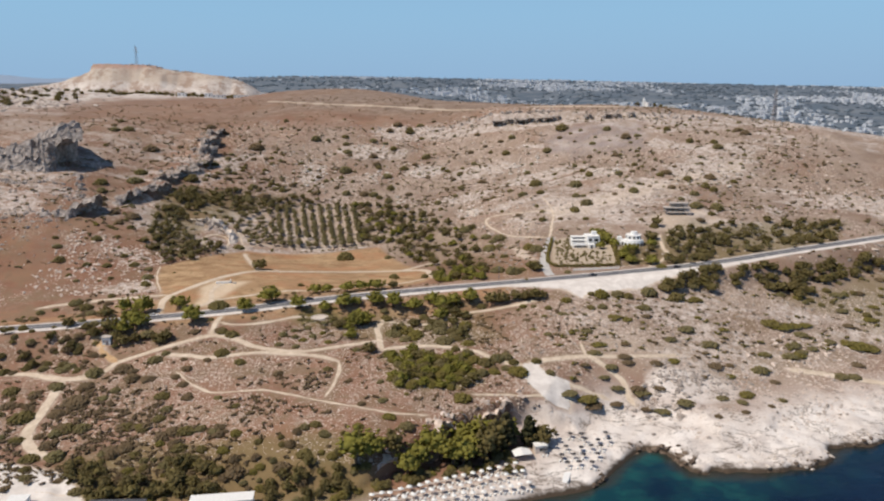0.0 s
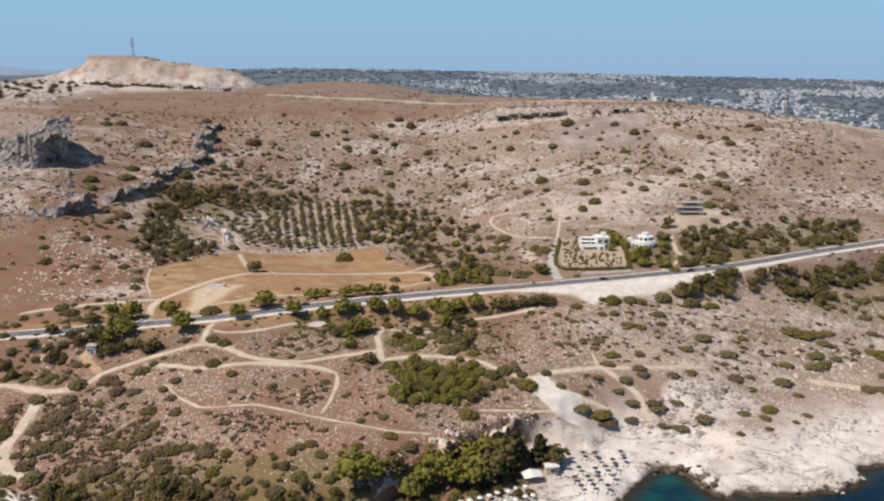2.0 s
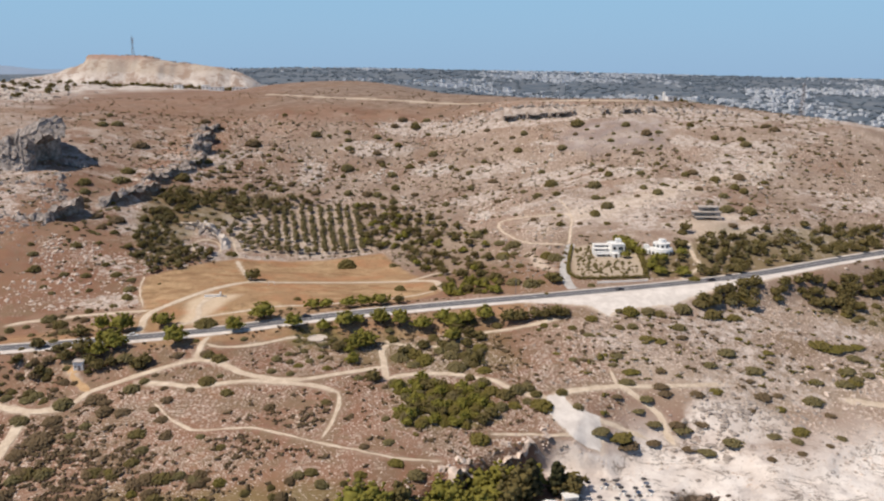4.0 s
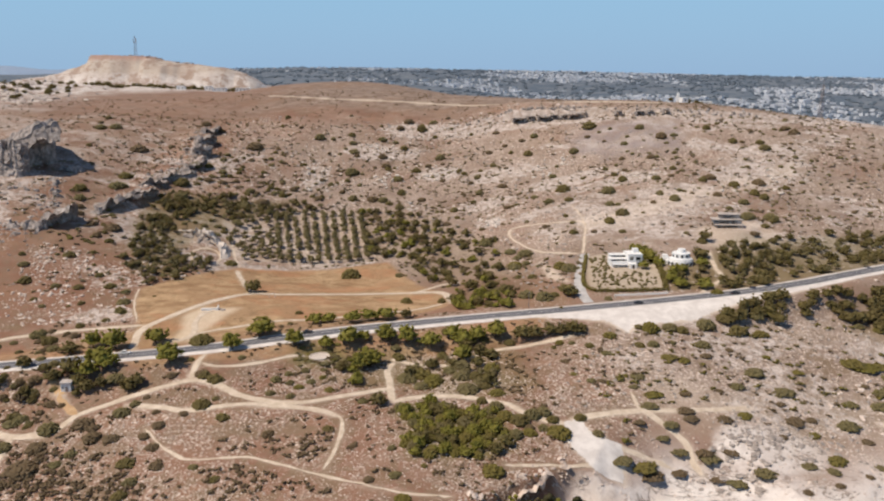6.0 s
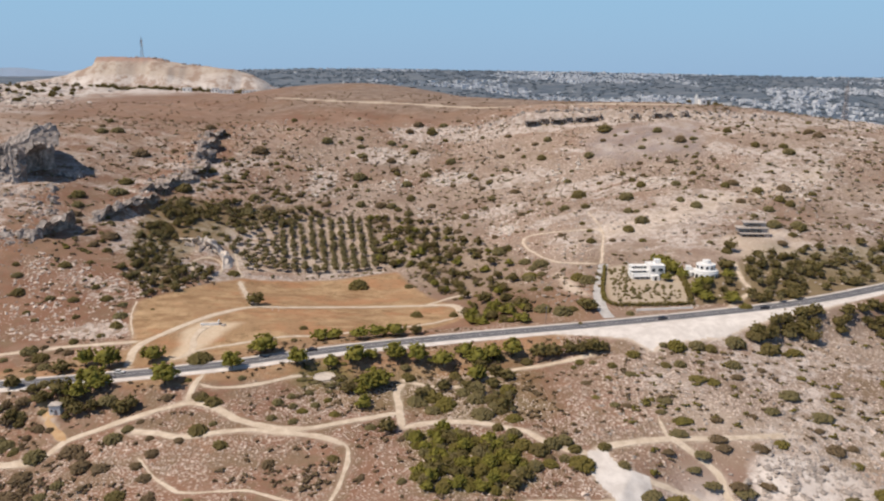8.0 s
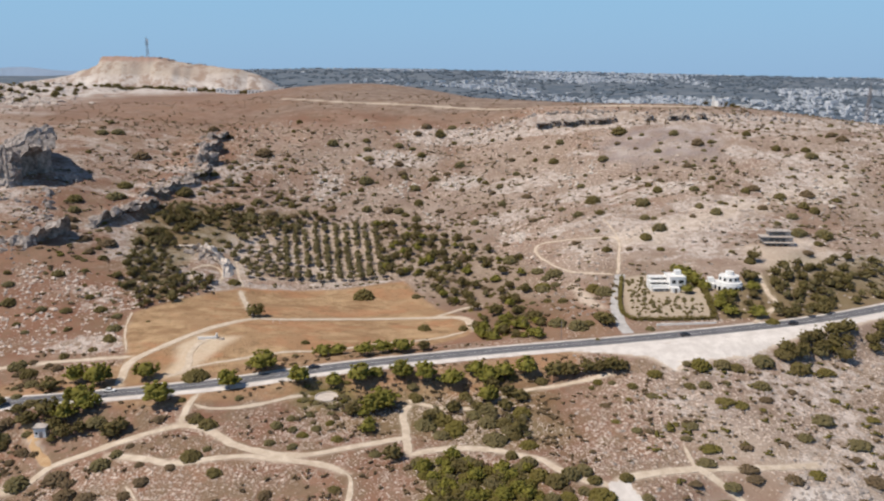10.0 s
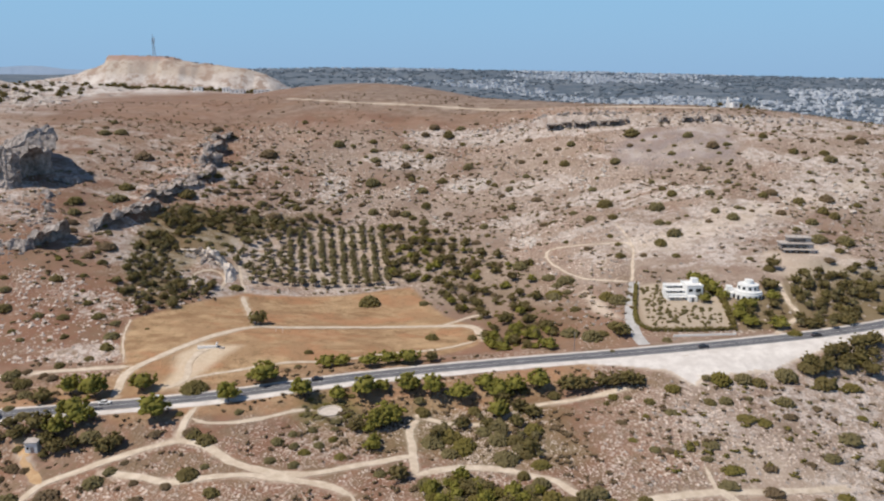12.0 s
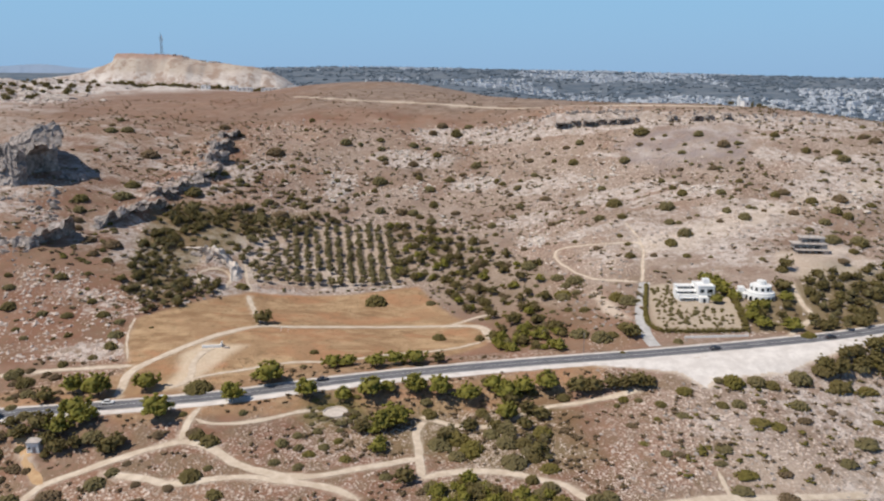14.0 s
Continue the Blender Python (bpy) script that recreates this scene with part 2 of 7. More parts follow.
def height(x, y, fine=True):
    x, y = np.asarray(x, float), np.asarray(y, float)
    shape = x.shape
    x, y = x.ravel(), y.ravel()
    z = ((weights(STATIONS, x) @ LATTICE) * weights(INLAND, y)).sum(1)
    far = step(1010, 1500, y - 0.55 * np.maximum(0, -x - 100))
    z = z * (1 - far) + distance_land(x, y) * far
    z = z + quarry_hill(x, y)
    # the broad east shoulder of the plateau
    z = z + 15 * step(130, 330, x) * step(545, 690, y) * (1 - step(690, 772, y))
    # the low brown hill beside the quarry
    z = z + 7 * hump(x, y, -112, 1015, 95, 62)
    # unevenness of the slopes
    if fine:
        calm = unworn(x, y)
        slope = step(440, 520, y) * (1 - step(760, 900, y))
        z = z + (2.2 * rough(x, y, 60, 11, 3) + 0.9 * rough(x, y, 14, 21, 3)) * slope * calm
        z = z + 0.6 * rough(x, y, 22, 31, 3) * (1 - slope) * (y < 1000) * calm
    z = z + crags(x, y)
    # the sandy cove under its low cliff
    k = (y < 300) & (x > -60) & (x < 80)
    if k.any():
        sunk = step(-1.5, 2.0, inside(x[k], y[k], COVE) + 2.0 * rough(x[k], y[k], 10, 71, 3))
        z[k] = z[k] * (1 - sunk) + np.minimum(z[k], 3.2 + 0.02 * (y[k] - 230)) * sunk
    # the shelf that carries the road
    d, level = from_road(x, y)
    bed = 1 - step(9, 26, d)
    z = z * (1 - bed) + level * bed
    # level ground under buildings and the threshing floor
    for px, py, r, level in PADS:
        d = np.hypot(x - px, y - py)
        on = 1 - step(r, r * 1.5 + 2, d)
        z = z * (1 - on) + level * on
    # rock shelf and drop at the shore
    s = seaward(x, y)
    s = s + (6.5 * rough(x, y, 17, 45, 4) + 2.0 * grain(x, y, 5, 47)) * step(64, 96, x) * (1 - step(14, 30, np.abs(s)))
    lip = np.interp(s, [-60, -12, -3, 0, 1.4, 6, 22, 60], [-14, -7, -3, -0.5, 1.9, 2.9, 4.4, 30])
    if fine:
        lip = lip + (0.9 * rough(x, y, 9, 41, 4) + 0.5 * grain(x, y, 3.6, 49)) * step(-2, 3, s) * (1 - step(25, 50, s))
    z = np.where(s < 60, np.minimum(z, lip), z)
    return z.reshape(shape)


RIB = [(-214, 522), (-209, 540), (-205, 560), (-207, 588), (-200, 608), (-195, 630), (-200, 660), (-204, 690), (-206, 720)]
COVE = [(-40, 222), (-24, 244), (-8, 257), (8, 269), (20, 279), (34, 286), (50, 284), (62, 272), (58, 244), (30, 222)]


def crags(x, y):
    """Rocky rises of the ground: the gully's rib, the plateau's rim and a knoll in the grove."""
    n = 5 * rough(x, y, 26, 51, 4)
    out = np.zeros(len(x))
    w = (x < -140) & (y > 430) & (y < 760)
    if w.any():
        u, v, m = x[w], y[w], n[w]
        d, _ = from_line(u, v, RIB)
        east = np.where(u > np.interp(v, [p[1] for p in RIB], [p[0] for p in RIB]), d, -d) + 0.7 * m
        rib = 4 * step(-26, -2, east + 2.5 * grain(u, v, 8, 55)) * (1 - step(-1, 2.5, east)) * step(518, 536, v) * (1 - step(690, 715, v)) * (0.8 + 0.35 * grain(u, v, 14, 61))
        knoll = 3 * (1 - step(3, 11, np.hypot(u + 156, (v - 516) * 0.8) + 0.6 * m))
        out[w] = rib + knoll
    r = (y > 640) & (y < 900) & (x > -60) & (x < 330)
    if r.any():
        u, v = x[r], y[r]
        edge = np.interp(u, [-60, 0, 60, 110, 150, 190, 260, 330], [745, 738, 730, 718, 705, 690, 690, 700])
        cliff = np.interp(u, [-60, 10, 50, 110, 180, 240, 330], [0, 2, 6, 5, 3, 2, 0])
        out[r] = cliff * step(-1.5, 1.5, v - edge + 0.6 * n[r]) * (1 - step(15, 70, v - edge)) 
    return out
# ================= materials =================
class Shader:
    """A small writer of node materials."""

    def __init__(self, name, roughness=0.9, metallic=0.0, specular=0.3):
        self.mat = bpy.data.materials.new(name)
        self.mat.use_nodes = True
        self.nodes, self.links = self.mat.node_tree.nodes, self.mat.node_tree.links
        self.bsdf = self.nodes["Principled BSDF"]
        self.bsdf.inputs["Roughness"].default_value = roughness
        self.bsdf.inputs["Metallic"].default_value = metallic
        self.bsdf.inputs["Specular IOR Level"].default_value = specular

    def put(self, socket, value):
        if isinstance(value, bpy.types.NodeSocket):
            self.links.new(value, socket)
        elif isinstance(value, (tuple, list)) and len(value) == 3 and socket.type == "RGBA":
            socket.default_value = (*value, 1.0)
        else:
            socket.default_value = value

    def place(self, kind="Object"):
        return self.nodes.new("ShaderNodeTexCoord").outputs[kind]

    def spot(self):
        return self.nodes.new("ShaderNodeNewGeometry").outputs["Position"]

    def noise(self, scale, detail=4.0, rough=0.6, where=None, warp=0.0):
        n = self.nodes.new("ShaderNodeTexNoise")
        self.put(n.inputs["Vector"], where or self.spot())
        for key, v in (("Scale", scale), ("Detail", detail), ("Roughness", rough), ("Distortion", warp)):
            n.inputs[key].default_value = v
        return n.outputs["Fac"]

    def warped(self, scale):
        """Places pushed about a little, so that cells lose their straight edges."""
        n = self.nodes.new("ShaderNodeTexNoise")
        self.put(n.inputs["Vector"], self.spot())
        n.inputs["Scale"].default_value, n.inputs["Detail"].default_value = scale * 1.6, 2.0
        m = self.nodes.new("ShaderNodeVectorMath")
        m.operation = "MULTIPLY_ADD"
        self.links.new(n.outputs["Color"], m.inputs[0])
        m.inputs[1].default_value = (0.9 / scale,) * 3
        self.put(m.inputs[2], self.spot())
        return m.outputs["Vector"]

    def cells(self, scale, feature="F1", out="Distance", where=None, jitter=1.0):
        n = self.nodes.new("ShaderNodeTexVoronoi")
        n.feature = feature
        self.put(n.inputs["Vector"], where or self.spot())
        n.inputs["Scale"].default_value, n.inputs["Randomness"].default_value = scale, jitter
        return n.outputs[out]

    def wave(self, scale, warp=3.0, where=None, along="X"):
        n = self.nodes.new("ShaderNodeTexWave")
        n.bands_direction = along
        self.put(n.inputs["Vector"], where or self.spot())
        n.inputs["Scale"].default_value, n.inputs["Distortion"].default_value, n.inputs["Detail"].default_value = scale, warp, 3.0
        return n.outputs["Fac"]

    def span(self, value, a, b, lo=0.0, hi=1.0):
        n = self.nodes.new("ShaderNodeMapRange")
        n.interpolation_type = "SMOOTHSTEP"
        self.put(n.inputs["Value"], value)
        for key, v in (("From Min", a), ("From Max", b), ("To Min", lo), ("To Max", hi)):
            n.inputs[key].default_value = v
        return n.outputs["Result"]

    def sums(self, kind, a, b):
        n = self.nodes.new("ShaderNodeMath")
        n.operation, n.use_clamp = kind, False
        self.put(n.inputs[0], a)
        self.put(n.inputs[1], b)
        return n.outputs[0]

    def mix(self, fac, a, b, blend="MIX"):
        n = self.nodes.new("ShaderNodeMix")
        n.data_type, n.blend_type, n.clamp_factor = "RGBA", blend, True
        self.put(n.inputs[0], fac)
        self.put(n.inputs[6], a)
        self.put(n.inputs[7], b)
        return n.outputs[2]

    def mask(self, name):
        n = self.nodes.new("ShaderNodeVertexColor")
        n.layer_name = name
        parts = self.nodes.new("ShaderNodeSeparateColor")
        self.links.new(n.outputs["Color"], parts.inputs["Color"])
        return parts.outputs["Red"], parts.outputs["Green"], parts.outputs["Blue"]

    def chance(self):
        return self.nodes.new("ShaderNodeObjectInfo").outputs["Random"]

    def island(self):
        return self.nodes.new("ShaderNodeNewGeometry").outputs["Random Per Island"]

    def bump(self, value, depth, strength=0.6):
        n = self.nodes.new("ShaderNodeBump")
        self.put(n.inputs["Height"], value)
        n.inputs["Distance"].default_value, n.inputs["Strength"].default_value = depth, strength
        self.links.new(n.outputs["Normal"], self.bsdf.inputs["Normal"])

    def done(self, colour, roughness=None):
        self.put(self.bsdf.inputs["Base Color"], colour)
        if roughness is not None:
            self.put(self.bsdf.inputs["Roughness"], roughness)
        return self.mat


def ground_material():
    s = Shader("hillside_ground", 0.95, specular=0.15)
    rock, field, coast = s.mask("earth")
    pale, burnt, green = s.mask("cover")
    woods, quarry, plateau = s.mask("distance")
    heath, ledges, upland = s.mask("growth")
    n_big, n_mid, n_small = s.noise(0.012, 4), s.noise(0.09, 5, 0.65), s.noise(0.7, 4, 0.7)
    flat = s.nodes.new("ShaderNodeMapping")
    flat.inputs["Scale"].default_value = (0.55, 1.0, 1.8)
    s.links.new(s.spot(), flat.inputs["Vector"])
    lie = flat.outputs["Vector"]
    soil = s.mix(s.span(n_big, 0.36, 0.64), (0.214, 0.106, 0.069), (0.284, 0.158, 0.105))
    soil = s.mix(s.span(s.noise(0.035, 5, 0.65), 0.46, 0.64, 0, 0.65), soil, (0.315, 0.205, 0.148))
    soil = s.mix(s.span(s.noise(0.026, 4, 0.6, where=lie), 0.54, 0.66, 0, 0.7), soil, (0.300, 0.170, 0.105))
    soil = s.mix(s.span(s.noise(0.06, 6, 0.7), 0.50, 0.62, 0, 0.6), soil, (0.195, 0.130, 0.085))
    soil = s.mix(s.span(n_small, 0.48, 0.75, 0, 0.5), soil, (0.165, 0.108, 0.072))
    # paler, pinker earth on the upland, partly aerial haze painted into the soil
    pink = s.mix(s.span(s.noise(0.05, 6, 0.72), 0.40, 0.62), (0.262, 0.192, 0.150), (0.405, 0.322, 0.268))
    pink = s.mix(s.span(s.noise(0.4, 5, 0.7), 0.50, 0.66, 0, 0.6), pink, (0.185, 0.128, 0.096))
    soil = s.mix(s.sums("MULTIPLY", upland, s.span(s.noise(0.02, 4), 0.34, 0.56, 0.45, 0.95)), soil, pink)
    # stones lie in drifts, lighter than the soil
    stone = s.span(s.cells(0.62, where=s.warped(0.62)), 0.26, 0.46, 1.0, 0.0)
    bits = s.span(s.cells(1.5, where=s.warped(1.5)), 0.24, 0.42, 1.0, 0.0)
    tint = s.mix(s.cells(0.62, out="Color"), (0.42, 0.32, 0.255), (0.80, 0.66, 0.555))
    drift = s.sums("ADD", s.sums("MULTIPLY", s.sums("SUBTRACT", n_mid, 0.5), 1.5), s.sums("MULTIPLY", s.sums("SUBTRACT", s.noise(0.03, 5, 0.6), 0.5), 2.4))
    lots = s.span(s.sums("ADD", rock, drift), 0.12, 0.85)
    colour = s.mix(s.sums("MULTIPLY", s.sums("MULTIPLY", bits, lots), 0.75), soil, (0.58, 0.455, 0.37))
    colour = s.mix(s.sums("MULTIPLY", stone, lots), colour, tint)
    # ledges of bare rock that follow the slope
    ledge = s.sums("ADD", s.noise(0.034, 10, 0.80, where=lie), s.sums("MULTIPLY", s.sums("SUBTRACT", ledges, 0.5), 0.55))
    bare = s.mix(s.span(s.noise(0.25, 6, 0.75), 0.40, 0.62), (0.47, 0.40, 0.355), (0.68, 0.595, 0.54))
    bare = s.mix(s.span(s.noise(0.6, 5, 0.7), 0.55, 0.72, 0, 0.75), bare, (0.19, 0.145, 0.115))
    colour = s.mix(s.sums("MULTIPLY", s.sums("MULTIPLY", s.span(ledge, 0.52, 0.57, 0, 0.92), s.span(s.noise(0.30, 5, 0.75), 0.42, 0.52, 0.25, 1.0)), s.span(ledges, 0.02, 0.1)), colour, bare)
    # dry grass fields with mown streaks
    streak = s.noise(0.10, 6, 0.72, where=lie, warp=0.4)
    straw = s.mix(s.span(streak, 0.35, 0.68), (0.275, 0.168, 0.098), (0.515, 0.362, 0.228))
    straw = s.mix(s.span(s.noise(0.06, 5, 0.65, where=lie), 0.48, 0.62, 0, 0.8), straw, (0.42, 0.226, 0.132))
    straw = s.mix(s.span(s.noise(0.045, 4, 0.6), 0.50, 0.64, 0, 0.7), straw, (0.36, 0.232, 0.142))
    straw = s.mix(s.span(s.noise(0.30, 5, 0.72), 0.52, 0.66, 0, 0.6), straw, (0.215, 0.150, 0.085))
    colour = s.mix(field, colour, s.mix(s.span(n_small, 0.5, 0.8, 0, 0.4), straw, (0.24, 0.15, 0.08)))
    # the plateau's even brown turf
    turf = s.mix(s.span(n_mid, 0.35, 0.7), (0.212, 0.149, 0.113), (0.325, 0.248, 0.197))
    turf = s.mix(s.span(s.noise(0.02, 5, 0.65), 0.50, 0.62, 0, 0.7), turf, (0.252, 0.160, 0.108))
    turf = s.mix(s.span(s.noise(0.15, 6, 0.72), 0.50, 0.64, 0, 0.6), turf, (0.165, 0.115, 0.078))
    turf = s.mix(s.sums("MULTIPLY", s.sums("MULTIPLY", bits, s.span(drift, -0.1, 0.4)), 0.6), turf, (0.44, 0.33, 0.265))
    colour = s.mix(plateau, colour, turf)
    colour = s.mix(s.sums("MULTIPLY", burnt, s.span(n_mid, 0.3, 0.6, 0.35, 0.9)), colour, s.mix(s.span(s.noise(0.05, 5), 0.4, 0.62), (0.285, 0.235, 0.225), (0.50, 0.44, 0.415)))
    mat = s.sums("MULTIPLY", s.span(s.noise(0.10, 6, 0.70), 0.49, 0.57), s.span(s.noise(0.022, 3), 0.40, 0.58, 0.25, 0.75))
    tuft = s.sums("MULTIPLY", s.span(s.noise(0.22, 6, 0.72), 0.47, 0.60, 0, 0.62), s.span(s.noise(0.018, 3), 0.36, 0.6, 0.3, 1.0))
    colour = s.mix(s.sums("MULTIPLY", tuft, heath), colour, s.mix(n_small, (0.175, 0.120, 0.084), (0.275, 0.205, 0.150)))
    colour = s.mix(s.sums("MULTIPLY", mat, heath), colour, s.mix(n_small, (0.172, 0.116, 0.070), (0.268, 0.188, 0.122)))
    colour = s.mix(green, colour, s.mix(n_small, (0.13, 0.115, 0.045), (0.215, 0.18, 0.075)))
    # bare limestone by the sea, stained where the swell reaches
    lime = s.mix(s.span(n_mid, 0.35, 0.65), (0.63, 0.562, 0.512), (0.79, 0.732, 0.682))
    lime = s.mix(s.span(s.noise(0.35, 6, 0.75), 0.52, 0.72, 0, 0.7), lime, (0.40, 0.34, 0.31))
    seam = s.sums("ABSOLUTE", s.sums("SUBTRACT", s.noise(0.045, 5, 0.6, warp=0.5), 0.5), 0.0)
    lime = s.mix(s.sums("MULTIPLY", s.span(seam, 0.0, 0.012, 0.8, 0.0), s.span(s.noise(0.03, 2), 0.5, 0.58)), lime, (0.16, 0.13, 0.11))
    lime = s.mix(s.span(s.noise(0.08, 6, 0.75), 0.5, 0.66, 0, 0.6), lime, (0.46, 0.40, 0.37))
    crack = s.sums("ABSOLUTE", s.sums("SUBTRACT", s.noise(0.085, 6, 0.68, where=lie, warp=0.8), 0.5), 0.0)
    lime = s.mix(s.sums("MULTIPLY", s.span(crack, 0.0, 0.026, 0.9, 0.0), s.span(s.noise(0.06, 3), 0.46, 0.53)), lime, (0.17, 0.135, 0.11))
    pit = s.span(s.cells(0.35, where=s.warped(0.35)), 0.10, 0.26, 1.0, 0.0)
    lime = s.mix(s.sums("MULTIPLY", pit, s.span(s.noise(0.04, 4), 0.5, 0.6, 0, 0.7)), lime, (0.27, 0.22, 0.185))
    parts = s.nodes.new("ShaderNodeSeparateXYZ")
    s.links.new(s.spot(), parts.inputs[0])
    wet = s.span(s.sums("ADD", parts.outputs["Z"], s.sums("MULTIPLY", s.sums("SUBTRACT", s.noise(0.25, 5, 0.7), 0.5), 3.0)), 0.9, 2.3, 1.0, 0.0)
    lime = s.mix(wet, lime, (0.085, 0.062, 0.045))
    colour = s.mix(coast, colour, lime)
    # trodden and gravelled ground
    dust = s.mix(s.span(n_small, 0.3, 0.7), (0.60, 0.49, 0.39), (0.72, 0.62, 0.51))
    colour = s.mix(pale, colour, dust)
    # the fields multiplied by a slightly warm tint
    colour = s.mix(field, colour, s.mix(1.0, colour, (1.0, 0.975, 0.90), "MULTIPLY"))
    # quarried rock: white below, ochre and red towards the top, with pitted ground
    level = s.sums("ADD", parts.outputs["Z"], s.sums("MULTIPLY", s.sums("SUBTRACT", s.noise(0.012, 6, 0.7), 0.5), 22.0))
    cut = s.mix(s.span(s.noise(0.03, 6, 0.7), 0.42, 0.68), (0.60, 0.545, 0.50), (0.44, 0.37, 0.325))
    cut = s.mix(s.span(level, 136, 146), cut, s.mix(s.span(s.noise(0.02, 6, 0.7), 0.42, 0.6), (0.48, 0.41, 0.345), (0.41, 0.33, 0.275)))
    cut = s.mix(s.span(level, 161, 167), cut, (0.40, 0.265, 0.215))
    cut = s.mix(s.span(s.noise(0.045, 7, 0.75), 0.47, 0.58, 0, 0.85), cut, (0.315, 0.225, 0.175))
    colour = s.mix(quarry, colour, cut)
    # far land: distance haze painted into the ground colour as blue-grey
    hazed_land = s.mix(s.span(s.noise(0.011, 6, 0.7), 0.4, 0.6), (0.092, 0.122, 0.158), (0.165, 0.188, 0.212))
    colour = s.mix(woods, colour, hazed_land)
    s.bump(s.sums("MULTIPLY", s.sums("ADD", n_small, s.sums("MULTIPLY", stone, lots)), s.sums("SUBTRACT", 1.0, pale)), 0.45, 0.7)
    return s.done(colour)


def foliage(name, dark, light, dry=(0.13, 0.10, 0.05), share=0.25):
    s = Shader(name, 0.75, specular=0.25)
    mean = tuple(0.45 * a + 0.55 * b for a, b in zip(dark, light))
    c = s.mix(s.island(), tuple(0.5 * (a + b) for a, b in zip(dark, mean)), tuple(0.5 * (a + b) for a, b in zip(light, mean)))
    c = s.mix(s.sums("MULTIPLY", s.chance(), share * 2), c, dry)
    c = s.mix(s.span(s.noise(0.9, 3, 0.6), 0.5, 0.7, 0, 0.3), c, tuple(0.6 * v for v in dark))
    # some light passes through the leaves
    glow = s.nodes.new("ShaderNodeBsdfTranslucent")
    s.put(glow.inputs["Color"], s.mix(1.0, c, (1.3, 1.2, 0.55), "MULTIPLY"))
    both = s.nodes.new("ShaderNodeMixShader")
    both.inputs[0].default_value = 0.42
    s.links.new(s.bsdf.outputs[0], both.inputs[1])
    s.links.new(glow.outputs[0], both.inputs[2])
    s.links.new(both.outputs[0], s.nodes["Material Output"].inputs["Surface"])
    return s.done(c)


def plain(name, dark, light, scale=0.6, roughness=0.9, metallic=0.0, specular=0.3, bump=0.0):
    s = Shader(name, roughness, metallic, specular)
    n = s.noise(scale, 5, 0.65)
    c = s.mix(s.span(n, 0.35, 0.68), dark, light)
    c = s.mix(s.span(s.noise(scale * 7, 3), 0.5, 0.8, 0, 0.35), c, tuple(0.7 * v for v in dark))
    if bump:
        s.bump(n, bump)
    return s.done(c)


def asphalt_material():
    s = Shader("worn_asphalt", 0.85, specular=0.3)
    c = s.mix(s.span(s.noise(0.15, 5), 0.35, 0.7), (0.125, 0.124, 0.134), (0.180, 0.176, 0.186))
    c = s.mix(s.span(s.noise(3.0, 3), 0.5, 0.8, 0, 0.4), c, (0.055, 0.055, 0.06))
    return s.done(c)


def water_material():
    s = Shader("sea_water", 0.12, specular=0.5)
    shallow, foam, _ = s.mask("depth")
    n = s.noise(0.035, 5, 0.6, warp=0.6)
    deep = s.mix(s.span(n, 0.4, 0.65), (0.0015, 0.006, 0.024), (0.002, 0.014, 0.038))
    near = s.mix(s.span(s.noise(0.08, 4), 0.4, 0.62), (0.004, 0.040, 0.050), (0.011, 0.088, 0.078))
    c = s.mix(shallow, deep, near)
    c = s.mix(foam, c, (0.035, 0.032, 0.025))
    s.bsdf.inputs["IOR"].default_value = 1.33
    s.bump(s.sums("ADD", s.noise(0.5, 5, 0.65), s.noise(0.09, 3)), 0.5, 0.35)
    return s.done(c)


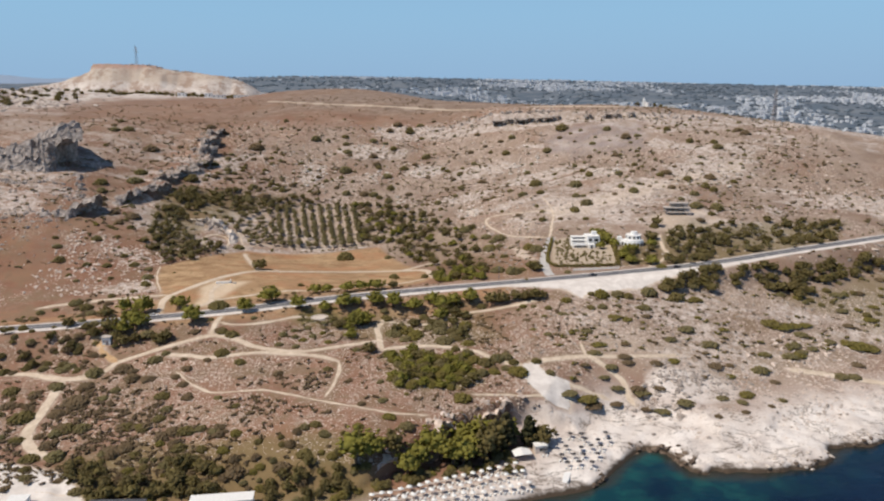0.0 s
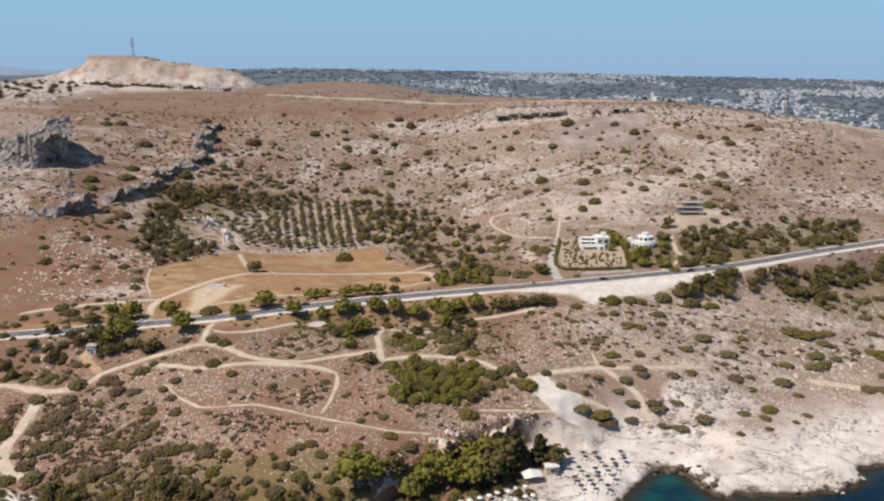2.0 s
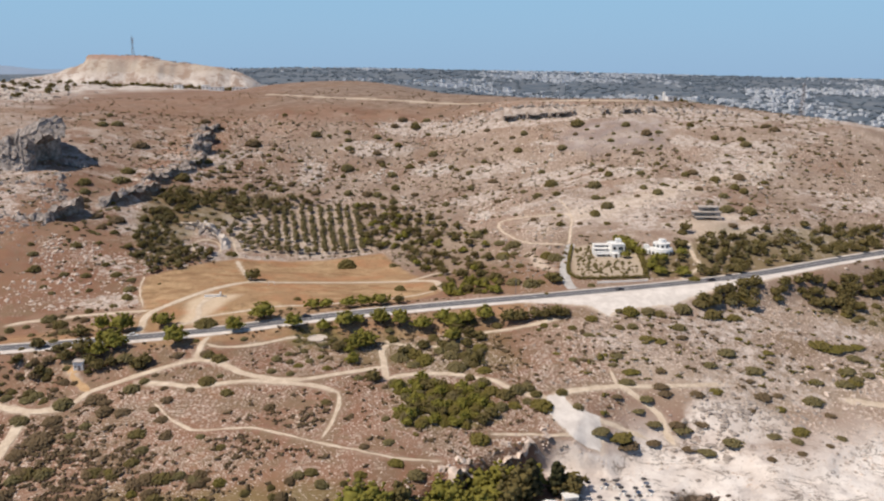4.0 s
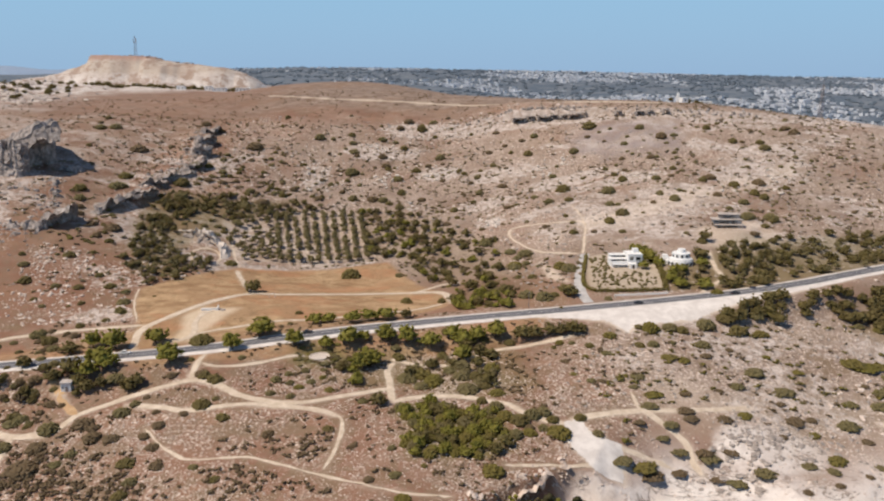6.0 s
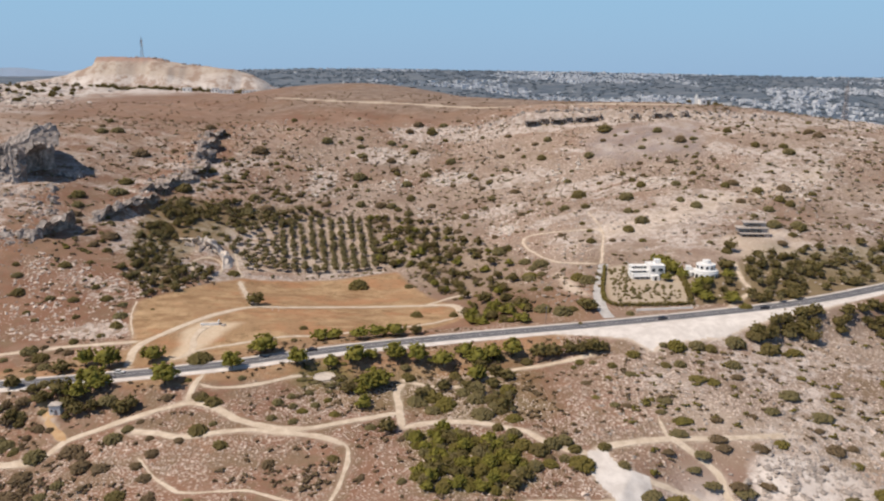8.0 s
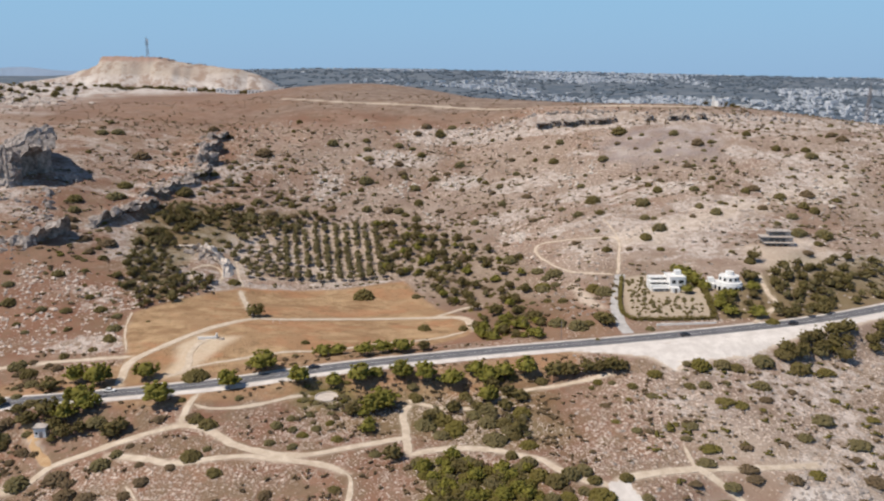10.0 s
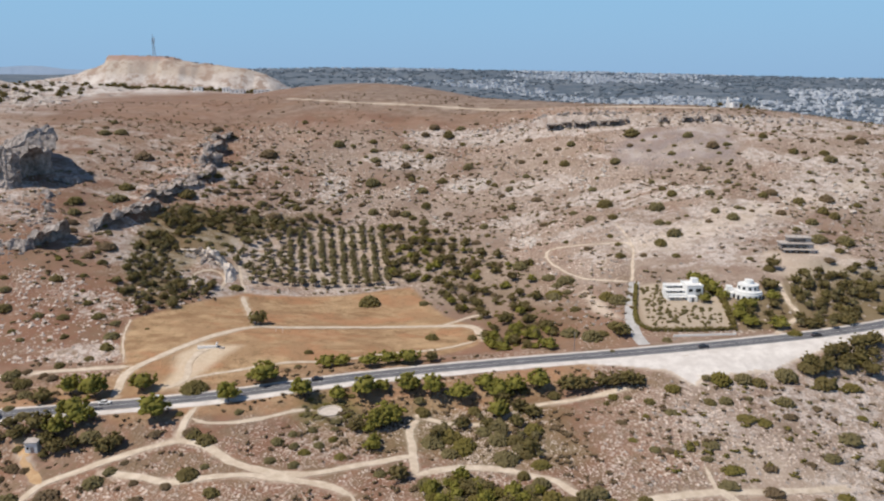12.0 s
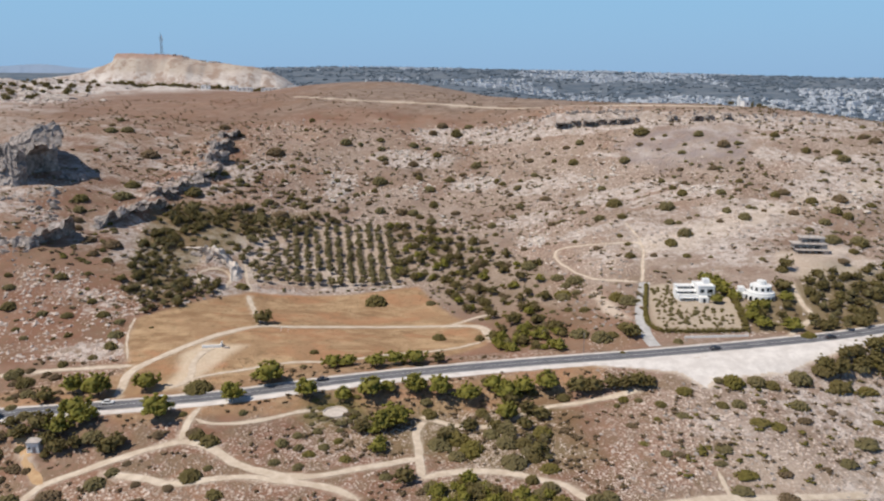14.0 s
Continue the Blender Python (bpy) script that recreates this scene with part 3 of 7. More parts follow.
M = {
    "ground": ground_material(),
    "asphalt": asphalt_material(),
    "water": water_material(),
    "path": plain("trodden_earth", (0.53, 0.425, 0.32), (0.68, 0.575, 0.46), 0.3),
    "orange_earth": plain("orange_earth", (0.44, 0.27, 0.14), (0.55, 0.38, 0.22), 0.3),
    "gravel": plain("pale_gravel", (0.62, 0.565, 0.52), (0.77, 0.715, 0.665), 0.2),
    "concrete_lane": plain("grey_concrete", (0.42, 0.40, 0.385), (0.54, 0.52, 0.50), 0.3),
    "line": plain("road_paint", (0.62, 0.62, 0.60), (0.75, 0.75, 0.72), 1.0, 0.7),
    "rock": plain("grey_limestone", (0.26, 0.225, 0.20), (0.47, 0.40, 0.35), 0.5, 0.95, bump=0.2),
    "crag": plain("weathered_limestone", (0.18, 0.154, 0.140), (0.48, 0.418, 0.378), 0.3, 0.95, bump=0.4),
    "heath_stone": plain("pinkish_limestone", (0.48, 0.385, 0.322), (0.73, 0.612, 0.53), 0.4, 0.95, bump=0.2),
    "pale_rock": plain("cream_limestone", (0.52, 0.45, 0.39), (0.70, 0.62, 0.55), 0.4, 0.95, bump=0.2),
    "brown_rock": plain("wet_brown_rock", (0.075, 0.052, 0.038), (0.20, 0.145, 0.105), 0.5, 0.7, bump=0.3),
    "bark": plain("pine_bark", (0.10, 0.065, 0.045), (0.19, 0.13, 0.09), 4.0),
    "dark_leaf": foliage("mastic_leaves", (0.144, 0.118, 0.043), (0.284, 0.232, 0.087), (0.18, 0.13, 0.065), 0.16),
    "olive_leaf": foliage("olive_leaves", (0.168, 0.144, 0.064), (0.320, 0.272, 0.128), (0.24, 0.185, 0.10), 0.18),
    "brown_leaf": foliage("dry_scrub_leaves", (0.165, 0.116, 0.062), (0.280, 0.205, 0.118), (0.26, 0.19, 0.12)),
    "lime_leaf": foliage("spurge_leaves", (0.160, 0.138, 0.034), (0.280, 0.235, 0.062), (0.26, 0.20, 0.08)),
    "pine_leaf": foliage("pine_needles", (0.185, 0.176, 0.038), (0.390, 0.355, 0.074), (0.24, 0.20, 0.06), 0.12),
    "cypress_leaf": foliage("cypress_leaves", (0.050, 0.050, 0.022), (0.095, 0.094, 0.042)),
    "whitewash": plain("white_render", (0.76, 0.75, 0.73), (0.84, 0.83, 0.81), 0.5, 0.8),
    "shade_glass": plain("dark_window_glass", (0.02, 0.025, 0.03), (0.04, 0.045, 0.05), 1.0, 0.12, specular=0.5),
    "raw_concrete": plain("raw_concrete", (0.42, 0.37, 0.335), (0.56, 0.50, 0.455), 0.5, 0.9),
    "steel": plain("grey_steel", (0.22, 0.20, 0.20), (0.32, 0.29, 0.29), 1.0, 0.6, 0.4),
    "red_steel": plain("faded_red_steel", (0.30, 0.12, 0.10), (0.40, 0.20, 0.17), 1.0, 0.6),
    "wood": plain("weathered_wood", (0.16, 0.11, 0.075), (0.26, 0.19, 0.13), 2.0),
    "straw": plain("straw_thatch", (0.34, 0.27, 0.17), (0.48, 0.39, 0.26), 3.0),
    "canvas": plain("white_canvas", (0.74, 0.73, 0.70), (0.83, 0.82, 0.79), 1.5, 0.85),
    "dark_canvas": plain("dark_canvas", (0.045, 0.042, 0.045), (0.085, 0.08, 0.08), 2.0, 0.85),
    "hazed_white": plain("far_walls_haze_tint", (0.54, 0.56, 0.60), (0.74, 0.75, 0.77), 0.02, 0.9),
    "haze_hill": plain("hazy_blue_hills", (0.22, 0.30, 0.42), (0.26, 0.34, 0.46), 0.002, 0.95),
    # leaf green replaced by blue-grey: the haze is in the colour
    "hazed_wood": plain("far_woods_haze_tint", (0.082, 0.110, 0.142), (0.125, 0.158, 0.192), 0.03, 0.95),
    "car_white": plain("white_car_paint", (0.78, 0.78, 0.78), (0.82, 0.82, 0.82), 1.0, 0.25, specular=0.5),
    "car_dark": plain("dark_car_paint", (0.03, 0.03, 0.04), (0.05, 0.05, 0.06), 1.0, 0.25, specular=0.5),
    "rubber": plain("black_rubber", (0.02, 0.02, 0.02), (0.03, 0.03, 0.03), 2.0, 0.9),
    "slate": plain("dark_roof_sheet", (0.07, 0.07, 0.08), (0.11, 0.11, 0.12), 0.5, 0.7),
}


def link_mesh(name, verts, faces, material, parent=None, smooth=False):
    """ONE mesh object from arrays or lists of corners and faces."""
    me = bpy.data.meshes.new(name)
    me.from_pydata([tuple(map(float, v)) for v in verts], [], [tuple(map(int, f)) for f in faces])
    me.materials.append(M[material])
    if smooth:
        me.shade_smooth()
    ob = new(name, me)
    ob.parent = parent
    return ob


def part(name, bm, material, parent, label=""):
    """Links a bmesh as one mesh object under a thing or a part."""
    me = bpy.data.meshes.new(name)
    bm.to_mesh(me)
    bm.free()
    me.materials.append(M[material])
    ob = new(name, me)
    ob.parent = parent
    return tagged(ob, label) if label else ob
# ================= ground, sea, road =================
FIELD = [(-151, 394), (-161, 416), (-166, 435), (-138, 474), (-128, 486), (-44, 509), (-24, 468), (-4, 438), (-8, 423), (-22, 413), (-82, 389), (-105, 374), (-136, 367), (-143, 368)]
CLEARING = [(34, 311), (41, 313), (45, 304), (54, 303), (55, 298), (52, 288), (42, 288), (35, 298)]
LAYBY = [(30, 391), (67, 393), (113, 402), (154, 418), (178, 425), (200, 433), (158, 411), (121, 395), (104, 386), (90, 383), (77, 380), (72, 374), (63, 382), (35, 387)]
BURNT = [(95, 690), (132, 694), (177, 680), (165, 625), (112, 632), (90, 655)]
GARDEN = [(69, 474), (101, 470), (108, 458), (101, 421), (66, 420), (62, 425)]
ORCHARD = [(-158, 550), (-129, 592), (-71, 604), (-57, 514), (-109, 506), (-133, 496)]
PLAZA = [(-175, 246), (-158, 250), (-143, 247), (-130, 243), (-118, 228), (-120, 218), (-175, 214)]
CLEARED = [(134, 478), (150, 470), (182, 484), (190, 500), (172, 512), (140, 500)]


def soft_zone(x, y, ring, edge, ragged=4.0, seed=0):
    """1 inside the outline, falling to 0 over the edge, with an uneven border."""
    p, out = np.array(ring, float), np.zeros(len(x))
    lo, hi = p.min(0) - 20, p.max(0) + 20
    k = (x > lo[0]) & (x < hi[0]) & (y > lo[1]) & (y < hi[1])
    if k.any():
        out[k] = step(-edge, edge, inside(x[k], y[k], ring) + ragged * rough(x[k], y[k], 14, seed, 3))
    return out


def path_zone(x, y, line, half, edge):
    p, out = np.array(line, float), np.zeros(len(x))
    lo, hi = p[:, :2].min(0) - 12, p[:, :2].max(0) + 12
    k = (x > lo[0]) & (x < hi[0]) & (y > lo[1]) & (y < hi[1])
    if k.any():
        d, _ = from_line(x[k], y[k], p[:, :2])
        out[k] = 1 - step(half, half + edge, d + 0.7 * grain(x[k], y[k], 5, 7))
    return out


def grid_mesh(name, rows, columns, spread, material, heights):
    """A sheet of rows (y) and columns that fan out with the distance."""
    v = np.linspace(-1, 1, columns)
    y = np.repeat(np.array(rows, float), columns)
    x = np.tile(v, len(rows)) * spread(y)
    z = heights(x, y)
    me = bpy.data.meshes.new(name)
    n, r = len(x), len(rows)
    me.vertices.add(n)
    me.vertices.foreach_set("co", np.stack([x, y, z], 1).ravel())
    i = (np.arange(r - 1)[:, None] * columns + np.arange(columns - 1)[None, :]).ravel()
    quads = np.stack([i, i + 1, i + 1 + columns, i + columns], 1)
    me.loops.add(quads.size)
    me.loops.foreach_set("vertex_index", quads.ravel().astype(np.int32))
    me.polygons.add(len(quads))
    me.polygons.foreach_set("loop_start", np.arange(0, quads.size, 4, dtype=np.int32))
    me.update(calc_edges=True)
    me.shade_smooth()
    me.materials.append(M[material])
    return new(name, me), x, y, z


def paint_zone(ob, name, *channels):
    layer = ob.data.color_attributes.new(name, "FLOAT_COLOR", "POINT")
    n = len(ob.data.vertices)
    rgba = np.ones((n, 4), np.float32)
    for k, c in enumerate(channels):
        rgba[:, k] = np.clip(c, 0, 1)
    layer.data.foreach_set("color", rgba.ravel())


near_rows = np.concatenate([np.arange(-300, 200, 25), np.arange(200, 420, 1.25), np.arange(420, 800, 1.7)])
far_rows = 800 * (4900 / 800) ** np.linspace(0, 1, 150)
ground_rows = np.concatenate([near_rows, far_rows])
ground, gx, gy, gz = grid_mesh("ground", ground_rows, 560, lambda y: 190 + 0.66 * np.maximum(y, 0), "ground", height)
tagged(ground, "dry stony hillside with brown earth, pale rock and tracks", "ground", kind="structure")


def ground_at(x, y):
    """The height of the ground's sheet under a place in plan."""
    g = gz.reshape(len(ground_rows), 560)
    r = min(max(int(np.searchsorted(ground_rows, y)) - 1, 0), len(ground_rows) - 2)
    s = (y - ground_rows[r]) / (ground_rows[r + 1] - ground_rows[r])
    u = (x / (190 + 0.66 * max(y, 0)) + 1) / 2 * 559
    c = min(max(int(u), 0), 558)
    t = u - c
    return float((g[r, c] * (1 - t) + g[r, c + 1] * t) * (1 - s) + (g[r + 1, c] * (1 - t) + g[r + 1, c + 1] * t) * s)


inland = seaward(gx, gy)
road_gap, _ = from_road(gx, gy)
slope = step(425, 500, gy) * (1 - step(700, 790, gy - 25 * rough(gx, gy, 60, 3, 2)))
heath = step(20, 60, inland) * (1 - step(395, 420, gy))
headland = step(30, 75, gx + 10 * rough(gx, gy, 30, 57, 3)) * heath
rockiness = np.clip((0.55 + 0.6 * rough(gx, gy, 55, 13, 4)) * slope + (0.55 + 0.5 * rough(gx, gy, 45, 17, 4)) * heath + 0.25 * headland, 0, 1)
rockiness = np.maximum(rockiness, 0.9 * step(2.5, 7, crags(gx, gy)))
limestone = np.zeros(len(gx))
k = (gy < 420) & (inland > -60)
belt = np.interp(gx, [-300, -30, 40, 80, 120, 160, 200, 400], [4, 4, 22, 28, 34, 34, 30, 30])
limestone[k] = (1 - step(-12, 14, inland[k] - belt[k] + 9 * rough(gx[k], gy[k], 22, 19, 4)))
limestone = np.maximum(limestone, 0.95 * soft_zone(gx, gy, COVE, 2, 1, 23) * step(8, 26, gx + 0.9 * (240 - gy)))
limestone = np.maximum(limestone, 0.92 * soft_zone(gx, gy, [(28, 284), (36, 287), (48, 286), (58, 292), (68, 300), (84, 298), (96, 288), (72, 262), (38, 262)], 2.5, 3, 29))
limestone = np.maximum(limestone, 0.75 * soft_zone(gx, gy, [(88, 300), (92, 313), (104, 320), (118, 318), (128, 308), (124, 296), (108, 292)], 4, 5, 31))
pale = np.maximum.reduce([path_zone(gx, gy, curve(p, 4), w * 0.6, 1.2) * (0.55 if w > 1 else 0.2) for p, w, m in TRACKS.values()])
pale = np.maximum.reduce([pale, soft_zone(gx, gy, CLEARING, 1.5, 1.5, 3), soft_zone(gx, gy, LAYBY, 1.5, 1.0, 5), soft_zone(gx, gy, PLAZA, 2, 1, 7), 0.75 * soft_zone(gx, gy, [(-130, 371), (-116, 372), (-115, 386), (-113, 398), (-106, 409), (-126, 412), (-131, 398), (-127, 385)], 3, 3, 33),
                          0.46 * soft_zone(gx, gy, GARDEN, 1.5, 1.0, 9), 0.4 * soft_zone(gx, gy, CLEARED, 4, 3, 11), 0.3 * soft_zone(gx, gy, ORCHARD, 3, 3, 15), 0.7 * soft_zone(gx, gy, [(42, 474), (45, 456), (47, 441), (54, 430), (57, 434), (52, 446), (50, 462), (46, 476)], 2, 3, 37), 0.9 * (1 - step(6, 8.5, road_gap + 3.2 * (gy > np.interp(gx, ROAD_LINE[:, 0], ROAD_LINE[:, 1]))))])
pale = np.maximum(pale, 0.35 * soft_zone(gx, gy, [(60, 505), (120, 520), (200, 560), (240, 600), (150, 560), (80, 530)], 8, 12, 27))
pale = np.maximum(pale, np.clip(0.10 * headland + 0.35 * headland * rough(gx, gy, 40, 59, 4), 0, 0.45) * (1 - step(55, 95, inland)))
rim_band = np.interp(gx, [-60, 0, 60, 110, 150, 190, 260, 330], [745, 738, 730, 718, 705, 690, 690, 700])
burnt = soft_zone(gx, gy, BURNT, 9, 9, 35)
# bare ledges: spots where rock breaks through, the rim, and the west slope
ledges = slope * np.clip(0.42 + 0.5 * rough(gx * 0.6, gy, 60, 63, 4), 0.05, 0.8)
for cx, cy, rx, ry, amount in ((-70, 700, 30, 16, 0.9), (-112, 656, 16, 22, 0.85), (-14, 664, 26, 16, 0.85), (24, 645, 34, 14, 0.8), (80, 612, 40, 16, 0.85), (110, 588, 46, 12, 0.9), (145, 560, 40, 18, 0.8), (200, 585, 50, 30, 0.75),
                               (20, 552, 14, 12, 0.8), (58, 545, 44, 18, 0.62), (150, 528, 44, 16, 0.62), (22, 596, 40, 20, 0.66), (-200, 445, 34, 20, 0.55), (-170, 405, 22, 12, 0.7), (-45, 700, 20, 14, 0.8), (90, 560, 40, 16, 0.6), (-330, 540, 60, 40, 0.9), (-300, 490, 50, 24, 0.9)):
    ledges = np.maximum(ledges, amount * np.clip(1.25 * hump(gx, gy, cx, cy, rx, ry), 0, 1))
ledges = np.maximum(ledges, 0.95 * np.exp(-((gy - rim_band + 7) / 16) ** 2) * step(-120, -40, gx))
ledges = np.maximum(ledges, np.clip(0.58 + 0.4 * rough(gx, gy, 40, 65, 3), 0, 0.85) * headland * (1 - limestone))
ledges = np.maximum(ledges, hump(gx, gy, 103, 309, 16, 14))
ledges = ledges * (1 - 0.8 * burnt)
field = soft_zone(gx, gy, FIELD, 1.5, 2, 25)
verge = 0.8 * path_zone(gx, gy, [(-260, 345), (-150, 372), (-105, 378), (-40, 402)], 7, 8) + 0.75 * path_zone(gx, gy, [(-130, 352), (-60, 362), (-10, 372), (30, 384)], 4, 6)
field = np.maximum(field, verge)
waste = soft_zone(gx, gy, [(-378, 742), (-402, 830), (-432, 960), (-500, 1180), (-1000, 1300), (-1000, 900), (-700, 740), (-430, 716)], 40, 45, 45)
quarry = np.clip(step(2, 8, quarry_hill(gx, gy)) + 0.9 * waste * (0.6 + 0.6 * rough(gx, gy, 30, 47, 3)) + 0.6 * hump(gx, gy, -380, 1180, 120, 30), 0, 1) * (gy < 1600) * (gy > 700)
high = step(-20, 25, gy - np.interp(gx, [-420, -330, -250, -200, -150, -60, 60, 110, 190, 330], [610, 640, 690, 740, 780, 775, 745, 732, 706, 720]) + 18 * rough(gx, gy, 50, 29, 3))
west_turf = 0.3 * soft_zone(gx, gy, [(-262, 585), (-240, 470), (-205, 455), (-195, 520), (-225, 545), (-235, 600), (-225, 690), (-250, 760), (-420, 760), (-420, 640)], 6, 6, 31)
plateau = np.maximum(high * (1 - 0.55 * step(-130, -250, gx)), west_turf) * (1 - step(2.5, 6, crags(gx, gy)))
# all land beyond the plateau takes the painted haze colour
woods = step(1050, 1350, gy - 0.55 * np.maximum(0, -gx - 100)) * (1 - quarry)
green = 0.9 * np.clip(hump(gx, gy, -60, 357, 9, 7) * 2.2, 0, 1) * (gx < 0) + 0.75 * soft_zone(gx, gy, [(-25, 316), (-16, 322), (-8, 320), (-1, 316), (12, 316), (13, 303), (16, 297), (8, 288), (-3, 287), (-17, 286), (-21, 292), (-19, 305)], 3, 4, 42) + 0.12 * soft_zone(gx, gy, [(-71, 604), (-52, 604), (-33, 592), (-11, 567), (5, 541), (23, 518), (34, 484), (45, 430), (50, 408), (25, 402), (-1, 411), (-3, 446), (-20, 476), (-40, 517), (-56, 518)], 5, 7, 34) + 0.4 * soft_zone(gx, gy, GARDEN, 2, 2, 36) + 0.6 * soft_zone(gx, gy, [(-136, 226), (-136, 252), (-80, 264), (-30, 258), (-20, 236), (-40, 222)], 6, 9, 44) + 0.45 * soft_zone(gx, gy, [(180, 395), (215, 415), (280, 450), (340, 460), (330, 405), (230, 375)], 8, 10, 46) + 0.5 * soft_zone(gx, gy, [(104, 420), (106, 450), (137, 465), (150, 480), (190, 491), (252, 512), (275, 510), (246, 470), (208, 450), (167, 432), (141, 420)], 4, 5, 38) + 0.4 * soft_zone(gx, gy, [(-60, 340), (-30, 362), (20, 372), (30, 335), (15, 322), (-20, 330)], 6, 8, 40) + 0.5 * soft_zone(gx, gy, [(-190, 491), (-205, 550), (-196, 580), (-120, 612), (-150, 560), (-165, 493), (-150, 455), (-177, 453)], 6, 6, 33)
paint_zone(ground, "earth", rockiness, field, limestone)
paint_zone(ground, "cover", pale, burnt, green)
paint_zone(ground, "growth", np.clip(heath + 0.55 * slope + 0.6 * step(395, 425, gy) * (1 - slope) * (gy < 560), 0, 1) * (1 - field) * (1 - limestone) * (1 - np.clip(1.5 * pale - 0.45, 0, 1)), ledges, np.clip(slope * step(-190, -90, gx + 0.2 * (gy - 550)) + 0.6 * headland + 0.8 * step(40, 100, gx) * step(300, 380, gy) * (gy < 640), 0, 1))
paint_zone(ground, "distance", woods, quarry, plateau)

sea_rows = np.concatenate([np.arange(-900, 200, 40), np.arange(200, 420, 2.5)])
sea, wx, wy, wz = grid_mesh("sea", sea_rows, 400, lambda y: 190 + 0.66 * np.maximum(y, 0) + 400 * (y < 200), "water", lambda x, y: np.zeros(len(x)))
out = -seaward(wx, wy)
shallow = (1 - step(4, 26, out + 9 * rough(wx, wy, 18, 37, 3))) * np.interp(wx, [30, 60, 105, 135, 170], [1, 1, 0.75, 0.3, 0.12])
paint_zone(sea, "depth", shallow, 0.9 * (1 - step(0.5, 5, out + 3 * rough(wx, wy, 6, 43, 3))))
tagged(sea, "deep blue sea, turquoise over the shallows, by the rocks", "sea", kind="structure")


def ribbon(name, line, half, material, lift, label, category, ragged=0.0, offset=0.0, taper=False, across=5):
    """A strip along a line in plan, laid on the ground."""
    p = np.array(line, float)[:, :2]
    d = np.gradient(p, axis=0)
    d /= np.linalg.norm(d, axis=1)[:, None]
    side = np.stack([d[:, 1], -d[:, 0]], 1)
    verts, faces = [], []
    for k in range(len(p)):
        w = half * (0.35 if taper and k in (0, len(p) - 1) else 1.0)
        for j in range(across):
            u = 2 * j / (across - 1) - 1
            reach = w * u
            if ragged and abs(u) == 1:
                reach += u * ragged * float(grain(p[k, 0:1] + 3 * u, p[k, 1:2], 4.0, 3)[0])
            verts.append((*(p[k] + side[k] * (reach + offset)), 0))
    verts = np.array(verts)
    verts[:, 2] = height(verts[:, 0], verts[:, 1]) + lift
    for k in range(len(p) - 1):
        for j in range(across - 1):
            a = k * across + j
            faces.append((a, a + 1, a + 1 + across, a + across))
    return tagged(link_mesh(name, verts, faces, material, smooth=True), label, category, kind="structure")


seen_road = ROAD_LINE[(ROAD_LINE[:, 0] > -420) & (ROAD_LINE[:, 0] < 560)]
seen_road = curve(seen_road[::2, :2], 4)
ribbon("road", seen_road, 3.7, "asphalt", 0.10, "two-lane asphalt coast road with a pale gravel verge", "road", across=7)
ribbon("road_line", seen_road, 0.09, "line", 0.118, "worn white middle line on the road", "road marking", across=3)
ribbon("road_edge_line", seen_road, 0.07, "line", 0.118, "worn white edge line on the road", "road marking", offset=3.35, across=3)
ribbon("road_edge_line", seen_road, 0.07, "line", 0.118, "worn white edge line on the road", "road marking", offset=-3.35, across=3)
ribbon("gravel_verge", seen_road, 2.0, "gravel", 0.07, "pale gravel verge on the sea side of the road", "verge", ragged=0.5, offset=5.7)
ribbon("gravel_verge", seen_road, 0.7, "gravel", 0.07, "narrow gravel verge on the hill side of the road", "verge", ragged=0.3, offset=-4.4)
ribbon("driveway", curve(DRIVE, 2.5), 2.5, "concrete_lane", 0.10, "grey concrete driveway from the road to the villas", "driveway")
for name, (line, half, material) in TRACKS.items():
    kind = "dirt track" if half > 1.7 else "footpath"
    look_of = "orange earth track beside the shed" if material == "orange_earth" else ("pale trodden %s through dry scrub" % kind)
    ribbon("dirt_track" if half > 1.7 else "footpath", curve(line, 2.5), half * 0.82, material, 0.13, look_of, kind, ragged=0.5, taper=True)


def gravelled(name, ring, gap, label, lift=0.1):
    """An open gravelled area laid on the ground inside an outline."""
    p = np.array(ring, float)
    xs, ys = np.arange(p[:, 0].min() - gap, p[:, 0].max() + gap, gap), np.arange(p[:, 1].min() - gap, p[:, 1].max() + gap, gap)
    x, y = np.meshgrid(xs, ys)
    on = inside(x.ravel(), y.ravel(), ring) + 0.9 * rough(x.ravel(), y.ravel(), 6, 5, 3) > 0
    z = height(x.ravel(), y.ravel()) + lift
    w, faces = len(xs), []
    for j in range(len(ys) - 1):
        for i in range(w - 1):
            q = (j * w + i, j * w + i + 1, (j + 1) * w + i + 1, (j + 1) * w + i)
            if all(on[k] for k in q):
                faces.append(q)
    keep = sorted({k for q in faces for k in q})
    place_of = {k: n for n, k in enumerate(keep)}
    verts = [(x.ravel()[k], y.ravel()[k], z[k]) for k in keep]
    return tagged(link_mesh(name, verts, [[place_of[k] for k in q] for q in faces], "gravel", smooth=True), label, "gravel area", kind="structure")


gravelled("gravel_layby", LAYBY, 0.9, "broad pale gravel lay-by beside the coast road")
gravelled("gravel_clearing", CLEARING, 0.8, "pale gravel clearing above the beach", 0.14)
gravelled("gravel_forecourt", PLAZA, 1.0, "white gravel forecourt of the beach bar", 0.12)
